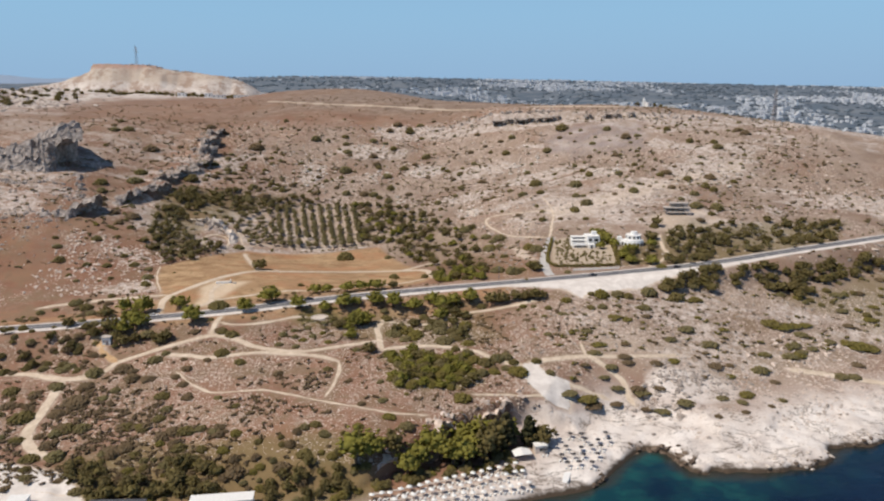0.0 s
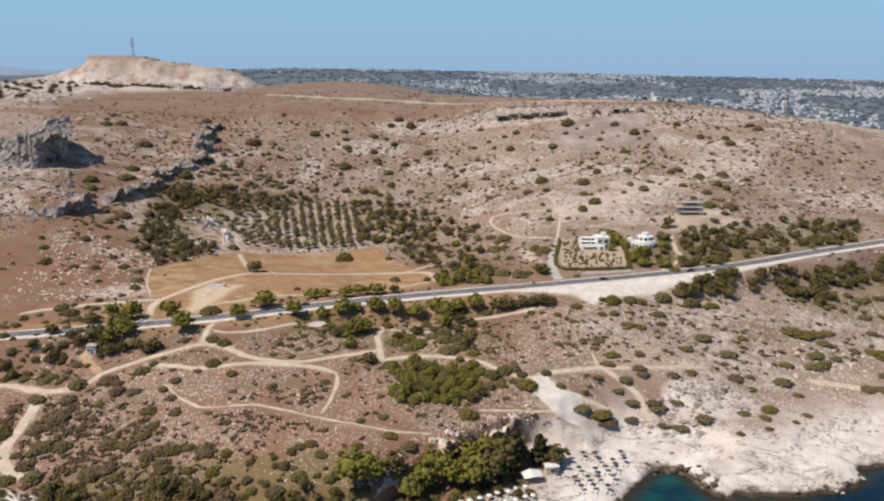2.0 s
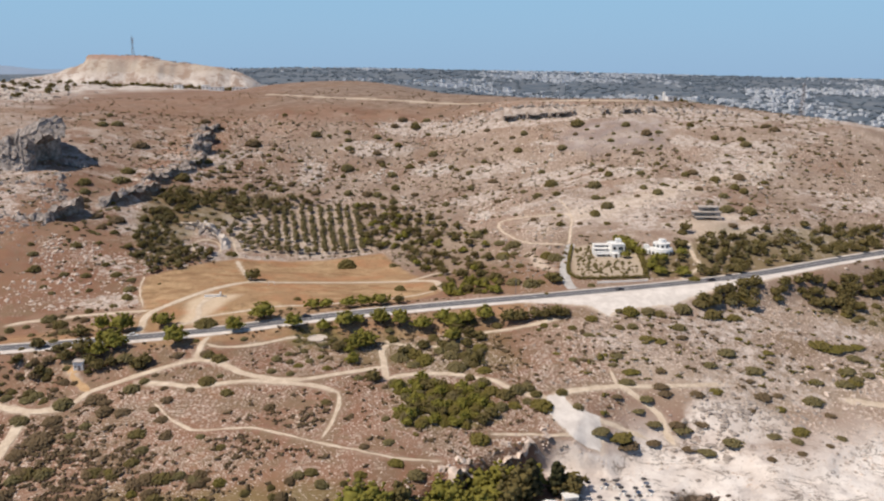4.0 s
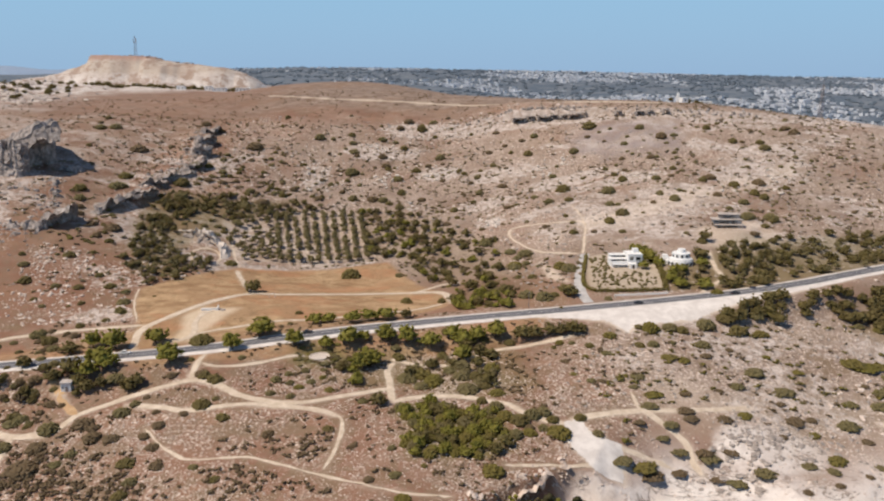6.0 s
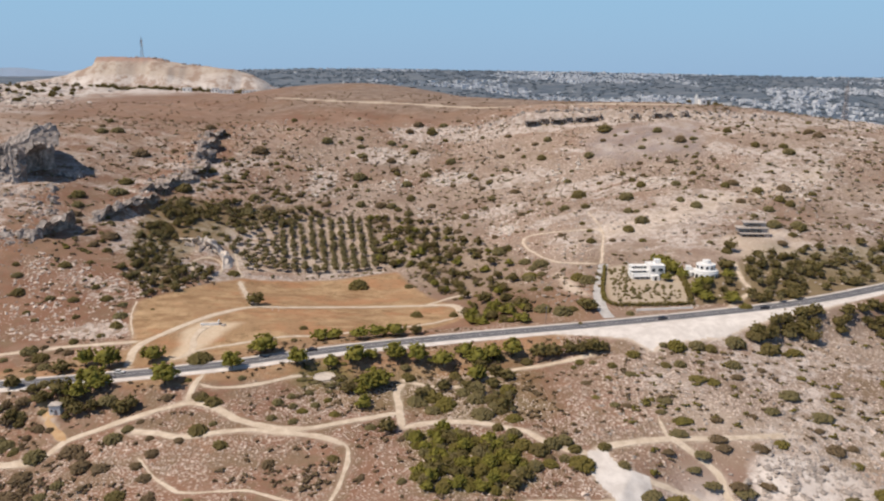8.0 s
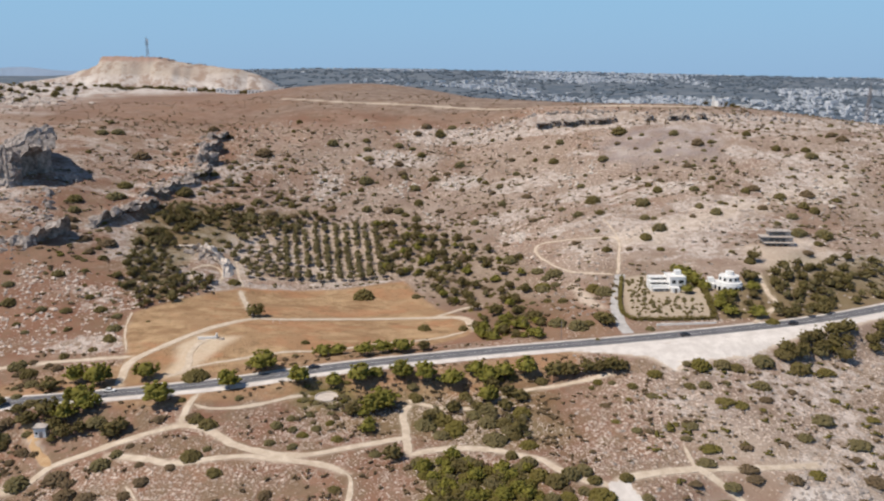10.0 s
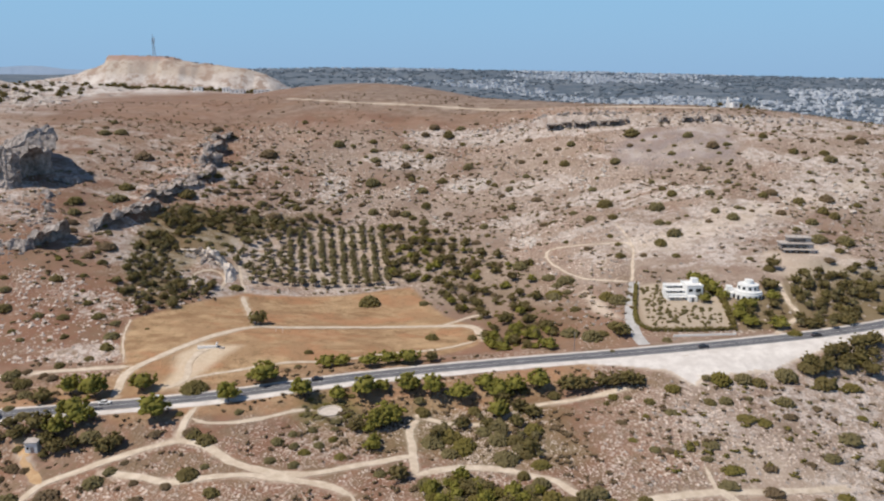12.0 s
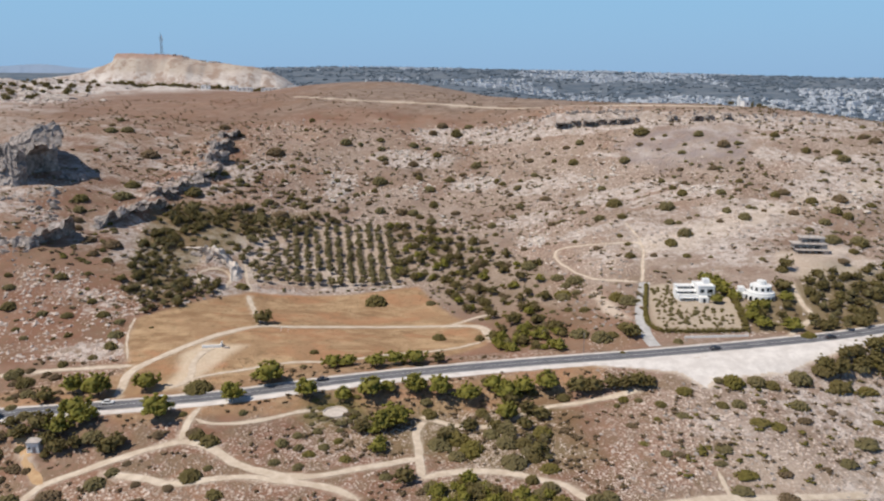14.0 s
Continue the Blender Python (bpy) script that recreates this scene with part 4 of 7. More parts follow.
# ================= plants: builders =================
OCTA = np.array([(1, 0, 0), (-1, 0, 0), (0, 1, 0), (0, -1, 0), (0, 0, 1), (0, 0, -1)], float)
OCTA_FACES = np.array([(0, 2, 4), (2, 1, 4), (1, 3, 4), (3, 0, 4), (2, 0, 5), (1, 2, 5), (3, 1, 5), (0, 3, 5)])
ICO_T = (1 + 5 ** 0.5) / 2
ICO = np.array([(-1, ICO_T, 0), (1, ICO_T, 0), (-1, -ICO_T, 0), (1, -ICO_T, 0), (0, -1, ICO_T), (0, 1, ICO_T), (0, -1, -ICO_T), (0, 1, -ICO_T), (ICO_T, 0, -1), (ICO_T, 0, 1), (-ICO_T, 0, -1), (-ICO_T, 0, 1)]) / 1.9
ICO_FACES = np.array([(0, 11, 5), (0, 5, 1), (0, 1, 7), (0, 7, 10), (0, 10, 11), (1, 5, 9), (5, 11, 4), (11, 10, 2), (10, 7, 6), (7, 1, 8),
                      (3, 9, 4), (3, 4, 2), (3, 2, 6), (3, 6, 8), (3, 8, 9), (4, 9, 5), (2, 4, 11), (6, 2, 10), (8, 6, 7), (9, 8, 1)])


def lumps(rng, centres, sizes, base=OCTA, faces=OCTA_FACES, jitter=0.35, squash=0.75):
    """Corners and faces of one uneven lump at each centre."""
    n, m = len(centres), len(base)
    turn = rng.uniform(0, 2 * np.pi, n)
    b = base[None] * (1 + jitter * rng.uniform(-1, 1, (n, m, 1))) + jitter * 0.4 * rng.uniform(-1, 1, (n, m, 3))
    c, s = np.cos(turn)[:, None], np.sin(turn)[:, None]
    b = np.stack([b[..., 0] * c - b[..., 1] * s, b[..., 0] * s + b[..., 1] * c, b[..., 2] * squash], -1)
    v = centres[:, None, :] + b * np.asarray(sizes)[:, None, None]
    f = faces[None] + (np.arange(n) * m)[:, None, None]
    return v.reshape(-1, 3), f.reshape(-1, 3)


def sprigs(rng, centres, size):
    """A loose leaf-like triangle at each centre."""
    n = len(centres)
    v = centres[:, None, :] + rng.uniform(-1, 1, (n, 3, 3)) * size
    return v.reshape(-1, 3), np.arange(3 * n).reshape(n, 3)


def joined(*sets):
    verts, faces, n = [], [], 0
    for v, f in sets:
        verts.append(v)
        faces.append(f + n)
        n += len(v)
    return np.concatenate(verts), np.concatenate(faces)


def dome_points(rng, n, shell=0.75, low=0.0):
    """Points in the outer part of a lumpy dome one metre wide and one high."""
    d = rng.normal(size=(n, 3))
    d /= np.linalg.norm(d, axis=1)[:, None]
    d[:, 2] = np.abs(d[:, 2]) * (1 - low) + low * d[:, 2]
    r = (shell + (1 - shell) * rng.rand(n)) * (1 + 0.22 * np.sin(3 * d[:, 0] + 5 * d[:, 1] + rng.rand() * 6) + 0.12 * np.sin(7 * d[:, 1] - 4 * d[:, 2]))
    return d * r[:, None] * np.array([0.5, 0.5, 1.0])


def shrub_mesh(name, material, seed, tall=0.55, clumps=90):
    """A shrub one metre wide: a compact dome of leafy lumps, with loose sprigs on its outline."""
    rng = np.random.RandomState(seed)
    k = np.arange(clumps) + 0.5
    rise, turn = 1 - k / clumps * 0.97, 2.39996 * k + rng.uniform(-0.35, 0.35, clumps)
    flat = np.sqrt(np.clip(1 - rise ** 2, 0, 1))
    wave = 1 + 0.09 * np.sin(2 * turn + rng.rand() * 6) + 0.06 * np.sin(3 * turn + rng.rand() * 6)
    reach = rng.uniform(0.34, 0.44, clumps) * wave
    c = np.stack([flat * np.cos(turn) * reach, flat * np.sin(turn) * reach, rise * tall * rng.uniform(0.74, 0.92, clumps) + 0.02], 1)
    t = c[rng.randint(0, clumps, 46)] * rng.uniform(1.05, 1.22, (46, 1))
    core = np.array([(0, 0, 0.30 * tall), (0.12, 0.05, 0.25 * tall), (-0.1, 0.1, 0.25 * tall), (0.02, -0.13, 0.25 * tall)])
    v, f = joined(lumps(rng, core, np.full(4, 0.34), ICO, ICO_FACES, 0.08, tall * 1.35), lumps(rng, c, rng.uniform(0.07, 0.125, clumps), jitter=0.3, squash=0.85), sprigs(rng, t, 0.03))
    me = bpy.data.meshes.new(name)
    me.from_pydata(v.tolist(), [], f.tolist())
    me.materials.append(M[material])
    me.shade_smooth()
    return me


def stem(rng, p, q, a, b, sides=6):
    """A tapered, slightly bent limb from p to q."""
    p, q = np.array(p, float), np.array(q, float)
    mid = (p + q) / 2 + rng.uniform(-1, 1, 3) * 0.08 * np.linalg.norm(q - p)
    axis = (q - p) / np.linalg.norm(q - p)
    u = np.cross(axis, (0.3, 0.9, 0.1))
    u /= np.linalg.norm(u)
    w = np.cross(axis, u)
    ang = np.linspace(0, 2 * np.pi, sides, endpoint=False)
    ring = np.cos(ang)[:, None] * u + np.sin(ang)[:, None] * w
    v = np.concatenate([c + ring * r for c, r in ((p, a), (mid, (a + b) / 2), (q, b))])
    f = []
    for k in range(2):
        for j in range(sides):
            i, n = k * sides + j, k * sides + (j + 1) % sides
            f += [(i, n, n + sides), (i, n + sides, i + sides)]
    return v, np.array(f)


def tree(name, label, category, leaf, seed, tall, wide, crown_from, style, group=""):
    """A tree of one piece: an Empty at its foot with a trunk (with limbs) and a crown."""
    rng = np.random.RandomState(seed)
    root = new(name)
    top = tall * (crown_from + (1 - crown_from) * 0.45)
    lean = rng.uniform(-0.06, 0.06, 2) * tall
    wood = [stem(rng, (0, 0, -0.4), (lean[0], lean[1], top), 0.035 * tall, 0.018 * tall, 7)]
    for k in range(5):
        a = 2 * np.pi * (k + rng.rand()) / 5
        start = np.array([lean[0], lean[1], top]) * rng.uniform(0.6, 0.95)
        end = np.array([np.cos(a) * wide * 0.33, np.sin(a) * wide * 0.33, tall * (crown_from + (1 - crown_from) * rng.uniform(0.35, 0.7))])
        wood.append(stem(rng, start, end, 0.014 * tall, 0.006 * tall, 5))
    v, f = joined(*wood)
    link_mesh("trunk", v, f, "bark", root)
    n = {"umbrella": 150, "round": 120, "spire": 120, "olive": 80}[style]
    if style == "spire":
        z = rng.rand(n) ** 0.8
        r = wide * 0.5 * np.sqrt(np.clip(1 - z, 0.02, 1)) * np.clip(0.35 + 3 * z, 0, 1) * rng.uniform(0.55, 1.0, n)
        a = rng.uniform(0, 2 * np.pi, n)
        c = np.stack([r * np.cos(a), r * np.sin(a), tall * (crown_from + (1 - crown_from) * z)], 1)
        size = rng.uniform(0.10, 0.17, n) * wide
    else:
        low = {"umbrella": 0.5, "round": 0.75, "olive": 0.6}[style]
        c = dome_points(rng, n, 0.5, low)
        c[:, :2] *= wide * (0.92 + 0.25 * rng.rand(n, 1))
        c[:, 2] = tall * (crown_from + (1 - crown_from) * np.clip((c[:, 2] + low) / (1 + low), 0, 1.05))
        size = rng.uniform(0.06, 0.12, n) * wide
    t = c[rng.randint(0, n, 110)] + rng.normal(size=(110, 3)) * 0.08 * wide
    mid = c.mean(0)
    core = mid + (c[rng.randint(0, n, 8)] - mid) * 0.5
    v, f = joined(lumps(rng, core, np.full(8, {"spire": 0.22}.get(style, 0.24) * wide), ICO, ICO_FACES, 0.15, 0.75), lumps(rng, c, size, squash=0.7), sprigs(rng, t, 0.035 * wide))
    link_mesh("crown", v, f, leaf, root, smooth=True)
    return tagged(root, label, category, group)


def scattered(ring, gap, seed, keep=1.0, wobble=0.45):
    """Places in an outline, about a gap apart, some left out."""
    rng = np.random.RandomState(seed)
    p = np.array(ring, float)
    xs, ys = np.arange(p[:, 0].min(), p[:, 0].max(), gap), np.arange(p[:, 1].min(), p[:, 1].max(), gap)
    x, y = [a.ravel() for a in np.meshgrid(xs, ys)]
    x, y = x + rng.uniform(-wobble, wobble, len(x)) * gap, y + rng.uniform(-wobble, wobble, len(x)) * gap
    k = (inside(x, y, ring) > 0) & (rng.rand(len(x)) < keep)
    return [(float(a), float(b), rng.rand()) for a, b in zip(x[k], y[k])]
# ================= loose rock and outcrops =================
def strew(lo, hi, count, smallest, largest, seed, where, material, label, sink=0.25, squash=0.6):
    """Loose stones over a stretch of ground, thicker where the ground is rocky."""
    rng = np.random.RandomState(seed)
    x, y = rng.uniform(lo[0], hi[0], count), rng.uniform(lo[1], hi[1], count)
    k = where(x, y, rng)
    x, y = x[k], y[k]
    w = smallest + (largest - smallest) * rng.rand(len(x)) ** 3.2
    c = np.stack([x, y, height(x, y) + (0.25 - sink) * w], 1)
    v, f = lumps(rng, c, w * 0.62, jitter=0.38, squash=squash)
    return tagged(link_mesh("rubble", v, f, material), label, "stones", kind="stuff")


def open_ground(x, y):
    """True where no field, yard or track lies."""
    bare = np.maximum.reduce([inside(x, y, r) for r in (FIELD, LAYBY, GARDEN, ORCHARD, CLEARING, COVE, CLEARED, PLAZA)])
    track = np.minimum.reduce([from_line(x, y, p)[0] - w for p, w, m in TRACKS.values()])
    return (bare < 0) & (track > 1) & (from_road(x, y)[0] > 9)


def on_slope(x, y, rng):
    turf = inside(x, y, [(-262, 585), (-240, 470), (-205, 455), (-195, 520), (-225, 545), (-235, 600), (-225, 690), (-250, 760), (-420, 760), (-420, 640)])
    rim = np.interp(x, [-420, -330, -250, -200, -150, -60, 60, 110, 190, 330], [610, 640, 690, 740, 780, 775, 745, 732, 706, 720])
    return open_ground(x, y) & (rough(x, y, 46, 13, 4) + 0.45 * rng.normal(size=len(x)) > 0.12) & (turf < 0) & (y < rim + 6) & (inside(x, y, GROVE_FLOOR) < 0)


def in_patches(x, y, rng):
    return on_slope(x, y, rng) & (rough(x * 0.7, y, 24, 23, 3) + 0.25 * rng.normal(size=len(x)) > 0.30)


def on_heath(x, y, rng):
    strip = (x < 34) & (np.interp(x, ROAD_LINE[:, 0], ROAD_LINE[:, 1]) - y < 26 + 6 * rough(x, y, 20, 19, 2))
    return open_ground(x, y) & (rough(x, y, 30, 17, 4) + 0.34 * rng.normal(size=len(x)) > 0.10) & (seaward(x, y) > 14) & ~strip


GROVE_FLOOR = [(-200, 550), (-196, 580), (-120, 612), (-60, 604), (-10, 567), (23, 518), (28, 404), (-6, 411), (-25, 476), (-57, 514), (-133, 496), (-143, 474), (-164, 441), (-190, 466)]
strew((-330, 425), (330, 755), 22000, 0.5, 2.4, 1, on_slope, "rock", "loose grey limestone rubble over the hillside")
strew((-330, 425), (330, 755), 56000, 0.6, 2.9, 2, in_patches, "heath_stone", "pale limestone blocks over the hillside")
strew((-232, 396), (-150, 470), 3600, 0.5, 2.6, 6, lambda x, y, r: open_ground(x, y) & (rough(x, y, 18, 41, 3) + 0.3 * r.normal(size=len(x)) > -0.05), "heath_stone", "pale pinkish rubble on the west slope")
strew((-190, 245), (40, 400), 100000, 0.2, 0.8, 3, on_heath, "heath_stone", "pale stones littering the heath")
strew((30, 270), (280, 420), 38000, 0.25, 1.1, 4, on_heath, "heath_stone", "pale stones littering the headland")
strew((30, 270), (280, 420), 6000, 0.4, 2.0, 5, on_heath, "rock", "grey stones littering the headland")


def outcrop(name, line, spread, count, smallest, largest, seed, material, label, lift=0.0, squash=0.9):
    """A rugged outcrop of wedged blocks along a line."""
    rng = np.random.RandomState(seed)
    p = curve(line, 1.5)
    k = rng.randint(0, len(p), count)
    c = p[k] + rng.normal(size=(count, 3)) * spread
    w = smallest + (largest - smallest) * rng.rand(count) ** 2
    c[:, 2] = height(c[:, 0], c[:, 1]) + lift * w * rng.rand(count) - 0.1 * w
    v, f = lumps(rng, c, w * 0.6, ICO, ICO_FACES, 0.42, squash)
    return tagged(link_mesh(name, v, f, material), label, "rock outcrop", kind="stuff")


def broken(x, y, size, seed):
    """A value from 0 to 1 for each block of a surface broken into uneven cells."""
    i, j = np.floor(x / size), np.floor(y / size)
    best, value = np.full(x.shape, 1e9), np.zeros(x.shape)
    for di in (-1, 0, 1):
        for dj in (-1, 0, 1):
            u, v = i + di, j + dj
            d = (x / size - u - hashed(u, v, seed)) ** 2 + (y / size - v - hashed(u, v, seed + 1)) ** 2
            near = d < best
            best, value = np.where(near, d, best), np.where(near, hashed(u, v, seed + 2), value)
    return value


def rock_fin(name, line, tall, width, over, seed, label, material="crag", hollow=(1.0, 1.0), gap=1.1):
    """A rock wall that climbs from its back and breaks off in a face on the right-hand side of its line; it juts where over is positive and leans back where it is negative."""
    p = curve(line, gap)[:, :2]
    n = len(p)
    d = np.gradient(p, axis=0)
    d /= np.linalg.norm(d, axis=1)[:, None]
    side = np.stack([d[:, 1], -d[:, 0]], 1)
    arc = np.concatenate([[0], np.cumsum(np.linalg.norm(np.diff(p, axis=0), axis=1))])
    corners = np.concatenate([[0], np.cumsum(np.linalg.norm(np.diff(np.array(line, float), axis=0), axis=1))])
    corners = corners / corners[-1]
    spread = [np.interp(np.linspace(0, 1, n), corners if len(v) == len(line) else np.linspace(0, 1, len(v)), v) for v in (tall, width, over, hollow)]
    h, wide, over, hollow = spread
    h = h * (0.86 + 0.28 * broken(arc, 0 * arc, 5.0, seed))
    foot = height(p[:, 0] + 2 * side[:, 0], p[:, 1] + 2 * side[:, 1], False)
    columns, back = [], max(6, int(max(width) / 1.6))
    for k in range(back + 1):
        q = k / back
        xy = p + side * (over - (wide + over) * (1 - q))[:, None]
        land = height(xy[:, 0], xy[:, 1], False)
        rise = 1 - (1 - q) ** 1.7
        z = land - 0.8 + (foot + h - land) * rise
        bite = np.sin(np.pi * min(q, 0.5)) * np.clip(h / 6, 0, 1)
        z = z + bite * (4.2 * (broken(xy[:, 0], xy[:, 1], 6.0, seed + 3) - 0.6) + 2.2 * (broken(xy[:, 0], xy[:, 1], 2.6, seed + 5) - 0.5))
        columns.append(np.column_stack([xy, z]))
    drop = max(5, int(max(tall) / 1.1))
    for k in range(1, drop + 1):
        r = k / drop
        z = foot + h * (1 - r) - 1.2 * r
        jut = over * (1 - r) ** 0.8 - hollow * min(1.0, r / 0.3) ** 0.7 + (2.6 * (broken(arc, z * 0.7, 4.2, seed + 7) - 0.5) + 1.2 * (broken(arc, z, 1.9, seed + 9) - 0.5)) * np.clip(h / 5, 0.2, 1)
        columns.append(np.column_stack([p + side * jut[:, None], z]))
    m = len(columns)
    verts = np.stack(columns, 1).reshape(-1, 3)
    i = (np.arange(n - 1)[:, None] * m + np.arange(m - 1)[None, :]).ravel()
    quads = np.stack([i, i + 1, i + 1 + m, i + m], 1)
    return tagged(link_mesh(name, verts, quads, material), label, "rock face", kind="structure")


rock_fin("cliff_bluff", [(-345, 532), (-315, 533), (-295, 536), (-282, 540), (-275, 547), (-273, 557), (-269, 570), (-273, 580), (-283, 590), (-292, 606), (-304, 622)], [9, 16, 20, 22, 23, 24, 23, 24, 26, 16, 0], [45, 45],
         [-14, -14, -13, -10, 0.5, 2, 2, 2, 1, 1, 1], 121, "weathered grey limestone bluff with a dark east face", hollow=[0, 0, 0, 0, 4, 13, 12, 4, 1, 0, 0])
outcrop("cliff_bluff", [(-263, 566), (-260, 570), (-258, 573)], 1.0, 16, 2.6, 6.5, 22, "crag", "rounded limestone boss below the bluff", 0.7, 0.9)
outcrop("cliff_bluff", [(-264, 548), (-259, 542), (-254, 532), (-250, 524)], 1.2, 26, 1.6, 4.2, 25, "crag", "fallen limestone blocks below the bluff", 0.4, 0.9)
rock_fin("crag", [(-264, 473), (-248, 475), (-238, 478), (-231, 484), (-226, 497), (-230, 506)], [3, 6, 9, 11, 12, 0], [20, 26, 26, 24, 20, 10], [-8, -8, -6, -0.5, 1.5, 1], 123, "grey limestone crag with a dark east face", hollow=[0, 0, 0, 5, 6, 0])
for k, (x, y, tall) in enumerate(((-216, 522, 8), (-209, 536, 9), (-205, 552, 8), (-207, 576, 7), (-203, 592, 8), (-198, 608, 7), (-194, 624, 9), (-197, 650, 10), (-200, 672, 9), (-203, 696, 7))):
    rock_fin("rock_rib", [(x - 11, y - 10), (x - 4, y - 6), (x, y + 1), (x + 3, y + 9), (x + 1, y + 13)], [0, 0.7 * tall, tall, 0.9 * tall, 0], [6, 12 + (k > 4) * 7, 14 + (k > 4) * 9, 10, 5], [-5, -2, 1.2, 1.5, 1], 130 + 11 * k, "jagged grey limestone fin of the gully's rib", hollow=[0, 0.5, 4, 3, 0])
outcrop("crag", [(-345, 516), (-315, 518), (-290, 520), (-270, 528), (-256, 524), (-246, 508)], 4.0, 130, 0.8, 3.4, 23, "crag", "broken grey limestone at the foot of the bluff", 0.1, 0.7)
outcrop("crag", [(-300, 470), (-270, 472), (-246, 474)], 6.0, 130, 0.8, 3.2, 24, "crag", "grey limestone ledges on the west slope", 0.1, 0.6)
outcrop("rock_rib", [(-208, 566), (-214, 588), (-208, 608), (-204, 640), (-210, 690)], 5.0, 130, 0.8, 3.0, 27, "crag", "broken limestone beside the gully", 0.2)
rock_fin("knoll", [(-176, 522), (-166, 520), (-157, 514), (-148, 510), (-143, 502), (-141, 494)], [0, 4, 5, 6, 4, 0], [6, 9, 9, 7, 4], [0.8, 0.8], 128, "bare pale limestone brow of the knoll", "pale_rock")
outcrop("knoll", [(-164, 514), (-156, 516), (-148, 512)], 2.6, 50, 1.0, 3.6, 28, "rock", "bare grey limestone knoll among the olive trees", 0.25)
outcrop("rim_cliff", [(40, 737), (60, 735), (85, 730), (112, 723)], 1.2, 90, 1.0, 3.0, 29, "crag", "low limestone cliff with dark hollows under the plateau", 0.5)
outcrop("rim_cliff", [(120, 713), (150, 704), (185, 692), (240, 690)], 3.0, 110, 0.8, 3.0, 30, "crag", "broken limestone ledge under the plateau", 0.3)
outcrop("rim_cliff", [(-70, 742), (-30, 740), (10, 738), (36, 734)], 3.4, 80, 0.7, 2.6, 31, "rock", "broken limestone ledge under the plateau", 0.25)
for k, (line, n) in enumerate((([(-80, 700), (-64, 712), (-52, 700)], 60), ([(-118, 675), (-110, 650), (-104, 640)], 70), ([(-30, 670), (-12, 660), (2, 672)], 60), ([(-60, 655), (-48, 660)], 40),
                               ([(16, 545), (24, 552), (20, 565)], 40), ([(52, 640), (70, 632), (84, 650)], 50), ([(-36, 612), (-30, 604)], 26), ([(100, 600), (128, 590), (150, 596)], 60), ([(180, 560), (205, 566), (225, 590)], 60))):
    outcrop("outcrop", line, 5.0, n, 0.8, 3.6, 40 + k, "pale_rock", "pale limestone outcrop breaking through the slope", 0.2, 0.6)
outcrop("outcrop", [(88, 300), (100, 309), (114, 316), (126, 316)], 6.5, 260, 0.8, 3.2, 66, "rock", "grey limestone pavement breaking through the headland", 0.1, 0.45)
outcrop("outcrop", [(150, 330), (165, 345), (190, 350)], 8.0, 170, 0.7, 2.6, 67, "heath_stone", "pale limestone breaking through the headland", 0.1, 0.45)
rock_fin("cove_cliff", [(-28, 242), (-20, 248), (-8, 258), (4, 267), (17, 277), (26, 284), (36, 288)], [0, 4, 6, 8.5, 9.5, 7.5, 0], [3, 5, 6, 6, 6, 5, 3], [1.0, 3.0, 3.0, 1.0], 161, "low overhanging cliff above the pines", "heath_stone", hollow=[0.5, 1.6, 1.8, 0.5])
outcrop("cove_cliff", [(-24, 247), (-8, 261), (8, 273), (20, 283), (34, 290)], 1.6, 60, 0.6, 2.2, 61, "heath_stone", "broken pale rock along the cliff's edge", 0.3)
outcrop("shore_rock", [(76, 270), (84, 270), (89, 266), (92, 262), (95, 257)], 2.2, 60, 0.8, 3.4, 62, "brown_rock", "brown sea-worn rock in the inlet", 0.3, 0.5)
outcrop("shore_rock", [(54, 240), (60, 247), (67, 254)], 2.6, 60, 0.8, 2.8, 63, "brown_rock", "dark sea-worn rocks beside the beach", 0.1, 0.5)
outcrop("shore_rock", [(97, 252), (112, 252), (129, 257), (146, 262), (153, 271), (166, 275), (180, 282), (215, 294)], 1.8, 150, 0.6, 2.4, 65, "brown_rock", "dark wave-washed rock at the waterline", 0.1, 0.5)
outcrop("shore_rock", [(112, 256), (129, 259), (145, 265), (152, 274), (167, 279), (180, 285)], 4.5, 130, 0.5, 2.0, 64, "pale_rock", "sea-worn limestone along the water's edge", 0.1, 0.5)


def cave(x, y, wide, seed):
    """A dark hollow under a jutting slab at the foot of the rim."""
    rng = np.random.RandomState(seed)
    z = ground_at(x, y - 2)
    slab = lumps(rng, np.array([(x + dx * wide, y + dy, z + 3.2 + 0.5 * rng.rand()) for dx, dy in ((-0.38, -4.6), (0, -5.2), (0.36, -4.4), (-0.3, -1.5), (0.15, -1.2), (0.4, -1.4), (0.1, 2.0), (-0.25, 2.2), (0.3, 2.6))]), np.full(9, 0.40 * wide) * rng.uniform(0.75, 1.15, 9), ICO, ICO_FACES, 0.34, 0.34)
    props = lumps(rng, np.array([(x - 0.62 * wide, y - 3.5, z + 1.2), (x + 0.62 * wide, y - 3.2, z + 1.2), (x - 0.6 * wide, y, z + 1.5), (x + 0.6 * wide, y, z + 1.5)]), np.array([1.6, 1.4, 1.8, 1.7]), ICO, ICO_FACES, 0.25, 1.3)
    return tagged(link_mesh("rock_overhang", *joined(slab, props), "rock"), "jutting limestone slab over a dark hollow", "rock overhang", kind="stuff")


